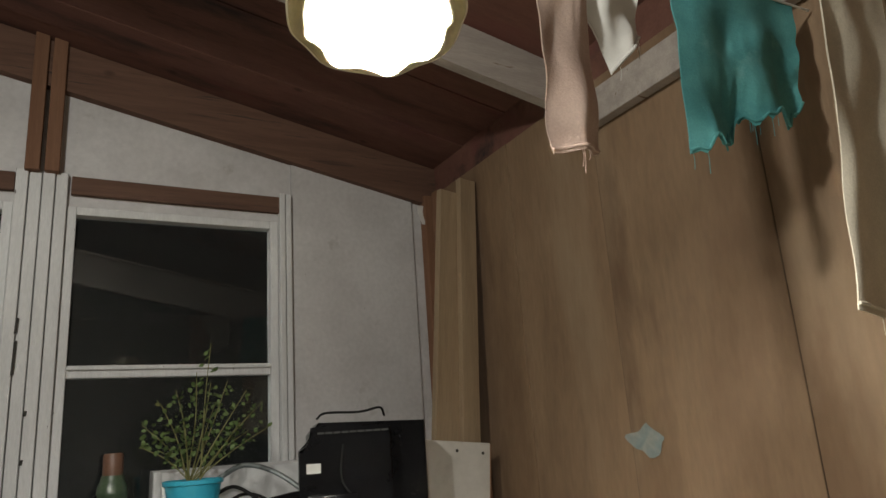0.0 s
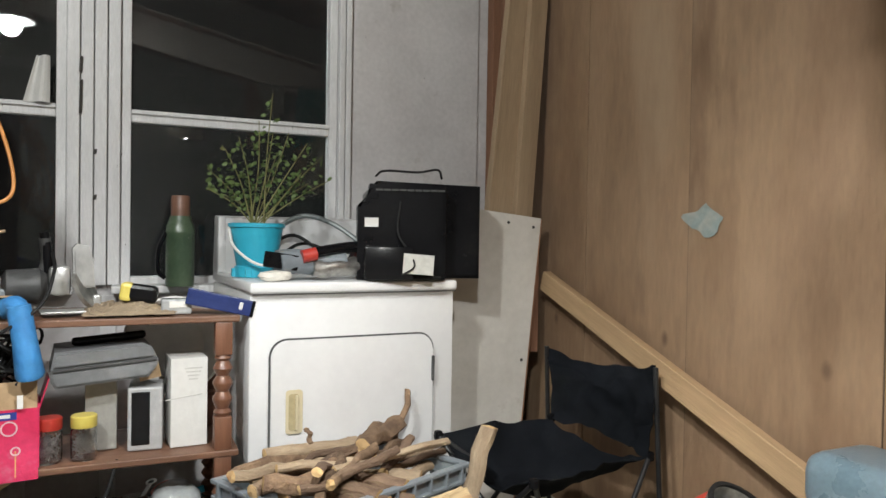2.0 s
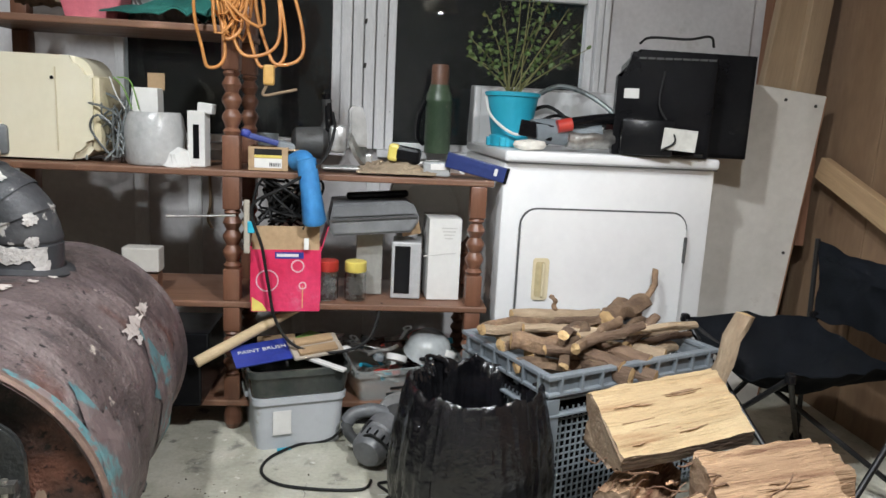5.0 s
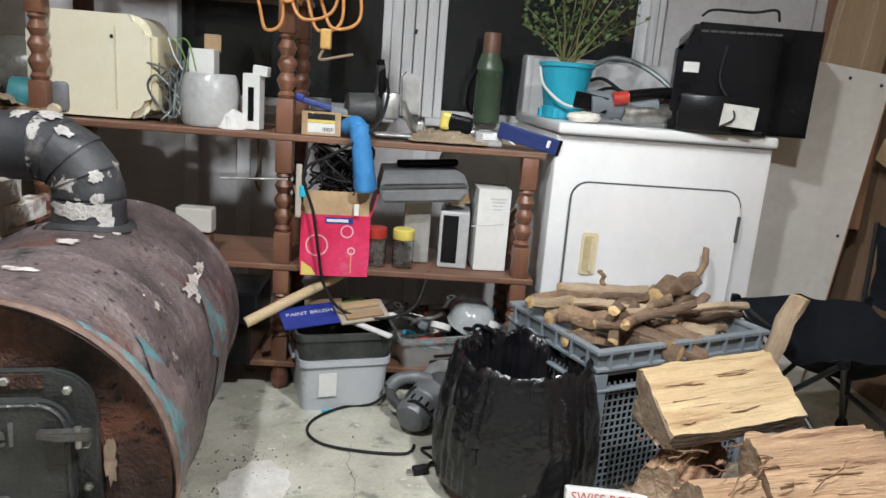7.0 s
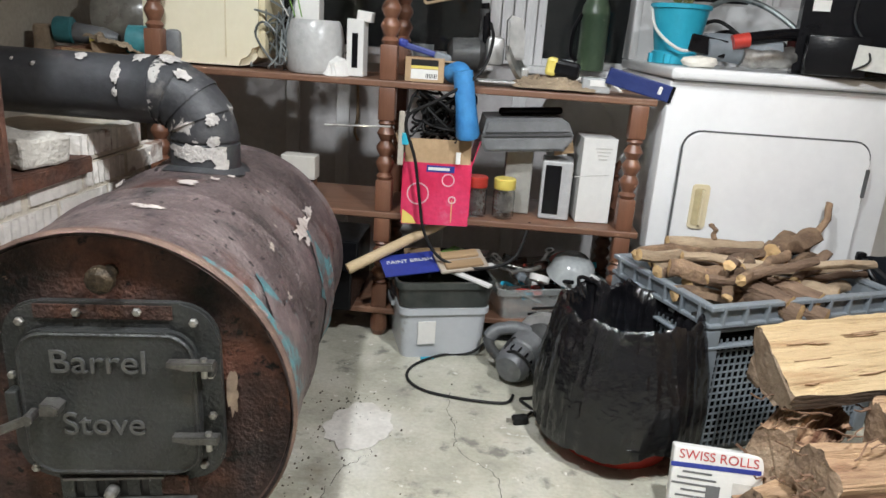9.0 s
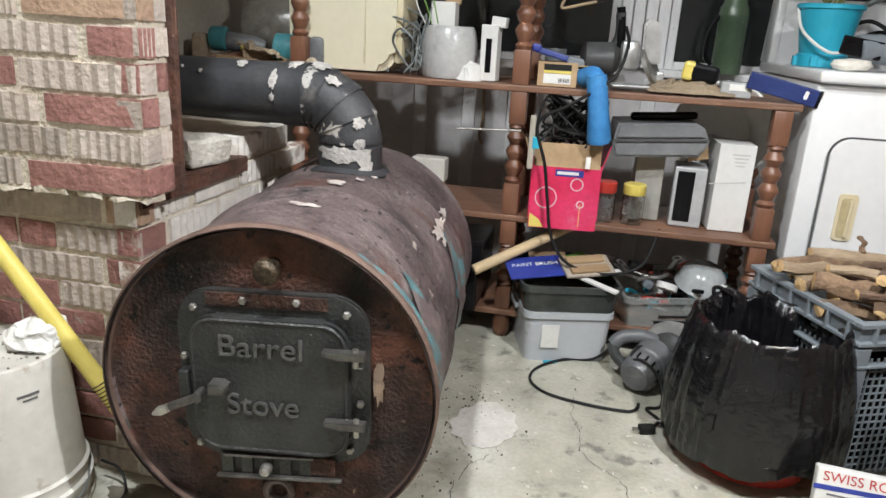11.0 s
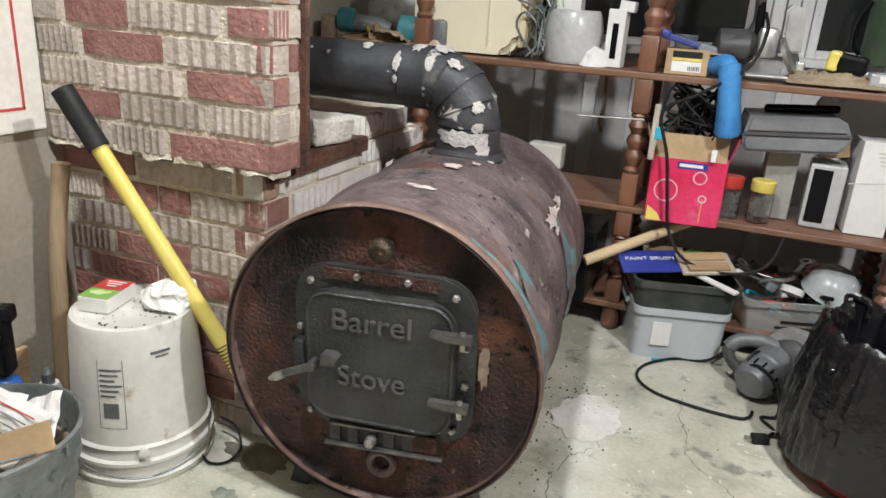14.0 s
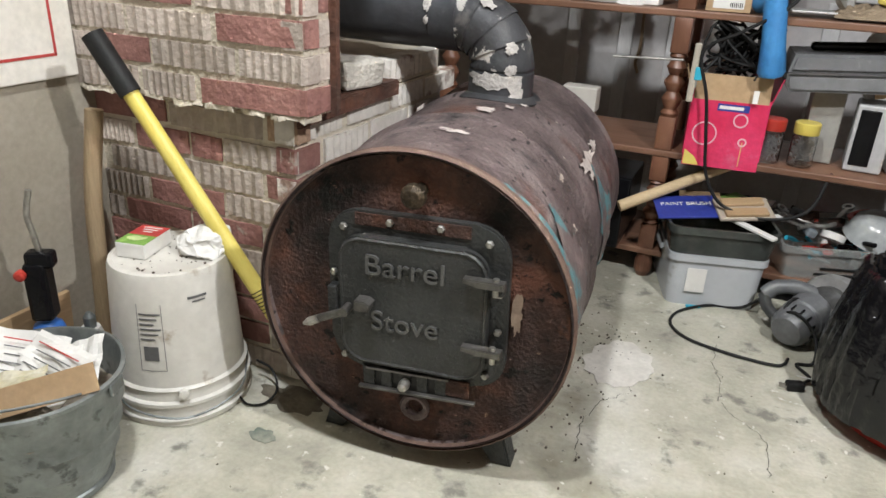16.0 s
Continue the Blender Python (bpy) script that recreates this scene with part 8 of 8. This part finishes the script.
# ---- lamp and washing line overhead ----
LP = LAMP
lm = thing("hanging_lamp", Matrix.Translation(LP) @ AIM.to_track_quat("Z", "Y").to_matrix().to_4x4() @ Matrix.Scale(0.75, 4), "glowing lamp with a cream scalloped shade", "lamp")
def scallop(bm, amp, z0):
    for v in bm.verts:
        a = math.atan2(v.co.y, v.co.x)
        f = max(0, (v.co.z - z0) / 0.10)
        w = math.sin(8 * a) + 0.5 * math.sin(13 * a + 1)
        v.co.x *= 1 + amp * f * w
        v.co.y *= 1 + amp * f * w
        v.co.z += 0.35 * amp * f * math.sin(8 * a + 1)
    return bm


SHADE = material("cream_shade", ((0.62, 0.56, 0.40), (0.72, 0.66, 0.52)), 0.6, scale=6)
sn, sl = SHADE.node_tree.nodes, SHADE.node_tree.links
thru, mixed = sn.new("ShaderNodeBsdfTranslucent"), sn.new("ShaderNodeMixShader")
thru.inputs["Color"].default_value = (1.0, 0.92, 0.72, 1)
mixed.inputs["Fac"].default_value = 0.02
sl.new(sn["Principled BSDF"].outputs["BSDF"], mixed.inputs[1])
sl.new(thru.outputs["BSDF"], mixed.inputs[2])
sl.new(mixed.outputs["Shader"], sn["Material Output"].inputs["Surface"])
bm = lathe([(0.02, -0.12), (0.06, -0.115), (0.10, -0.07), (0.125, 0.0), (0.138, 0.055), (0.134, 0.055), (0.121, 0.0), (0.096, -0.066), (0.058, -0.110), (0.02, -0.114)], 72, cap=False)
part("shade", scallop(bm, 0.022, -0.05), SHADE, lm, smooth=True)
bm = lathe([(0.112, -0.070), (0.140, -0.035), (0.160, 0.010), (0.168, 0.034), (0.164, 0.036), (0.155, 0.012), (0.136, -0.030), (0.112, -0.064)], 72, cap=False)
part("outer_skirt", scallop(bm, 0.012, -0.05), SHADE, lm, "cream ruffled outer skirt", smooth=True)
glow = bpy.data.materials.new("bulb_glow")
glow.use_nodes = True
gb = glow.node_tree.nodes["Principled BSDF"]
gb.inputs["Emission Color"].default_value = (1.0, 0.94, 0.84, 1)
gb.inputs["Emission Strength"].default_value = 14.0
part("bulb", lathe([(0.002, -0.050), (0.03, -0.054), (0.042, -0.072), (0.036, -0.095), (0.015, -0.108)], 24, cap=False), glow, lm)
inv = lm.matrix_world.inverted()
part("flex", tube([(0, 0, -0.115), inv @ Vector((LP.x + 0.02, LP.y + 0.03, LP.z + 0.3)), inv @ Vector((LP.x, LP.y, roof(LP.x) + 0.004))], 0.004), RUBBER, lm)
single("washing_line", rod((-1.9, -1.50, 2.145), (1.26, -1.50, 2.135), 0.003), PAPER, Matrix(), "thin white line strung under the rafters", "line")
pd = thing("pendant_lamp", Matrix.Translation(SECOND), "white metal pendant lamp shade hung from the ceiling", "lamp")
part("shade", lathe([(0.022, 0.190), (0.040, 0.188), (0.085, 0.145), (0.145, 0.056), (0.150, 0.036), (0.146, 0.036), (0.141, 0.054), (0.081, 0.141), (0.038, 0.183), (0.022, 0.185)], 40, cap=False), WHITE_TRIM, pd, smooth=True)
part("socket", lathe([(0.022, 0.130), (0.024, 0.190), (0.016, 0.225)], 18), RUBBER, pd)
part("flex", rod((0, 0, 0.22), (0, 0, roof(SECOND.x) - SECOND.z + 0.004), 0.004), RUBBER, pd)
ll = single("washing_line", rod((-1.9, -1.30, 2.145), (1.26, -1.30, 2.135), 0.003), PAPER, Matrix(), "thin white line strung under the rafters", "line")


def hung(name, label, outline_top, outline_bot, mat, y, seed, folds=3, amp=0.02, ragged=0.0, threads=3):
    """A cloth that hangs from the line between two x at the top to two x and heights at the bottom."""
    (xa, xb), (x0, z0, x1, z1) = outline_top, outline_bot
    zt = 2.135

    def fn(u, v):
        top = Vector((xa + (xb - xa) * u, y, zt))
        bot = Vector((x0 + (x1 - x0) * u, y, z0 + (z1 - z0) * u))
        p = top.lerp(bot, v)
        p.y += amp * math.sin(folds * 6.28 * u + seed) * (0.3 + 0.7 * v) + 0.02 * noise.noise((u * 3, v * 3, seed))
        p.x += 0.012 * noise.noise((u * 2, v * 5, seed + 9))
        p.z += ragged * v * (noise.noise((u * 5, seed, 1)) + 0.5 * noise.noise((u * 17, seed, 4)))
        return p
    g = thing(name, Matrix(), label, "clothing", "washing on the line")
    part("cloth", sheet(fn, 40, 34, 0.003), mat, g, smooth=True)
    part("hem", tube([fn(k / 24, 0.985) + Vector((0, -0.002, 0)) for k in range(25)], 0.0035, 6, 2), mat, g, smooth=True)
    for k in range(threads):
        q = fn(random.Random(seed * 10 + k).random(), 1.0)
        part("loose_thread", tube([q, q + Vector((0.004, 0.003, -0.012)), q + Vector((-0.003, 0, -0.022 - 0.012 * (k % 3)))], 0.0006, 4, 3), mat, g)
    return g


CLOTHP = material("pink_cloth", ((0.42, 0.30, 0.25), (0.52, 0.39, 0.33)), 0.9, scale=6, fine=220, bump=0.15)
CLOTHT = material("aqua_cloth", ((0.045, 0.25, 0.26), (0.10, 0.38, 0.385)), 0.9, scale=7, fine=220, bump=0.15, spots=[((0.16, 0.45, 0.45), 9, 0.60, 0.1)])
CLOTHC = material("cream_cloth", ((0.50, 0.45, 0.36), (0.60, 0.55, 0.45)), 0.9, scale=6, fine=220, bump=0.15)
hung("trouser_leg", "faded pink trouser leg hanging from the line", (0.43, 0.56), (0.432, 1.652, 0.535, 1.660), CLOTHP, -1.30, 1.0, 1, 0.012)
hung("white_sleeve", "white shirt sleeve hanging from the line", (0.50, 0.70), (0.605, 1.845, 0.695, 1.945), PAPER, -1.29, 2.0, 1, 0.014)
hung("aqua_shirt", "frayed aqua shirt hanging from the line", (0.80, 1.20), (0.767, 1.69, 1.16, 1.865), CLOTHT, -1.30, 3.0, 2, 0.014, 0.075, 9)
hung("cream_trousers", "long cream cloth hanging from the line", (1.005, 1.23), (0.865, 1.335, 1.05, 1.31), CLOTHC, -1.50, 4.0, 1, 0.010)
single("paper_scrap", sheet(lambda u, v: Vector((0.05 * (u - 0.5) * (1 - 0.6 * v), 0.01 * math.sin(5 * v), -0.10 * v)), 6, 8, 0.002), PAPER, pose(1.20, WY1 - 0.05, 2.30), "torn white paper scrap in the corner", "paper")
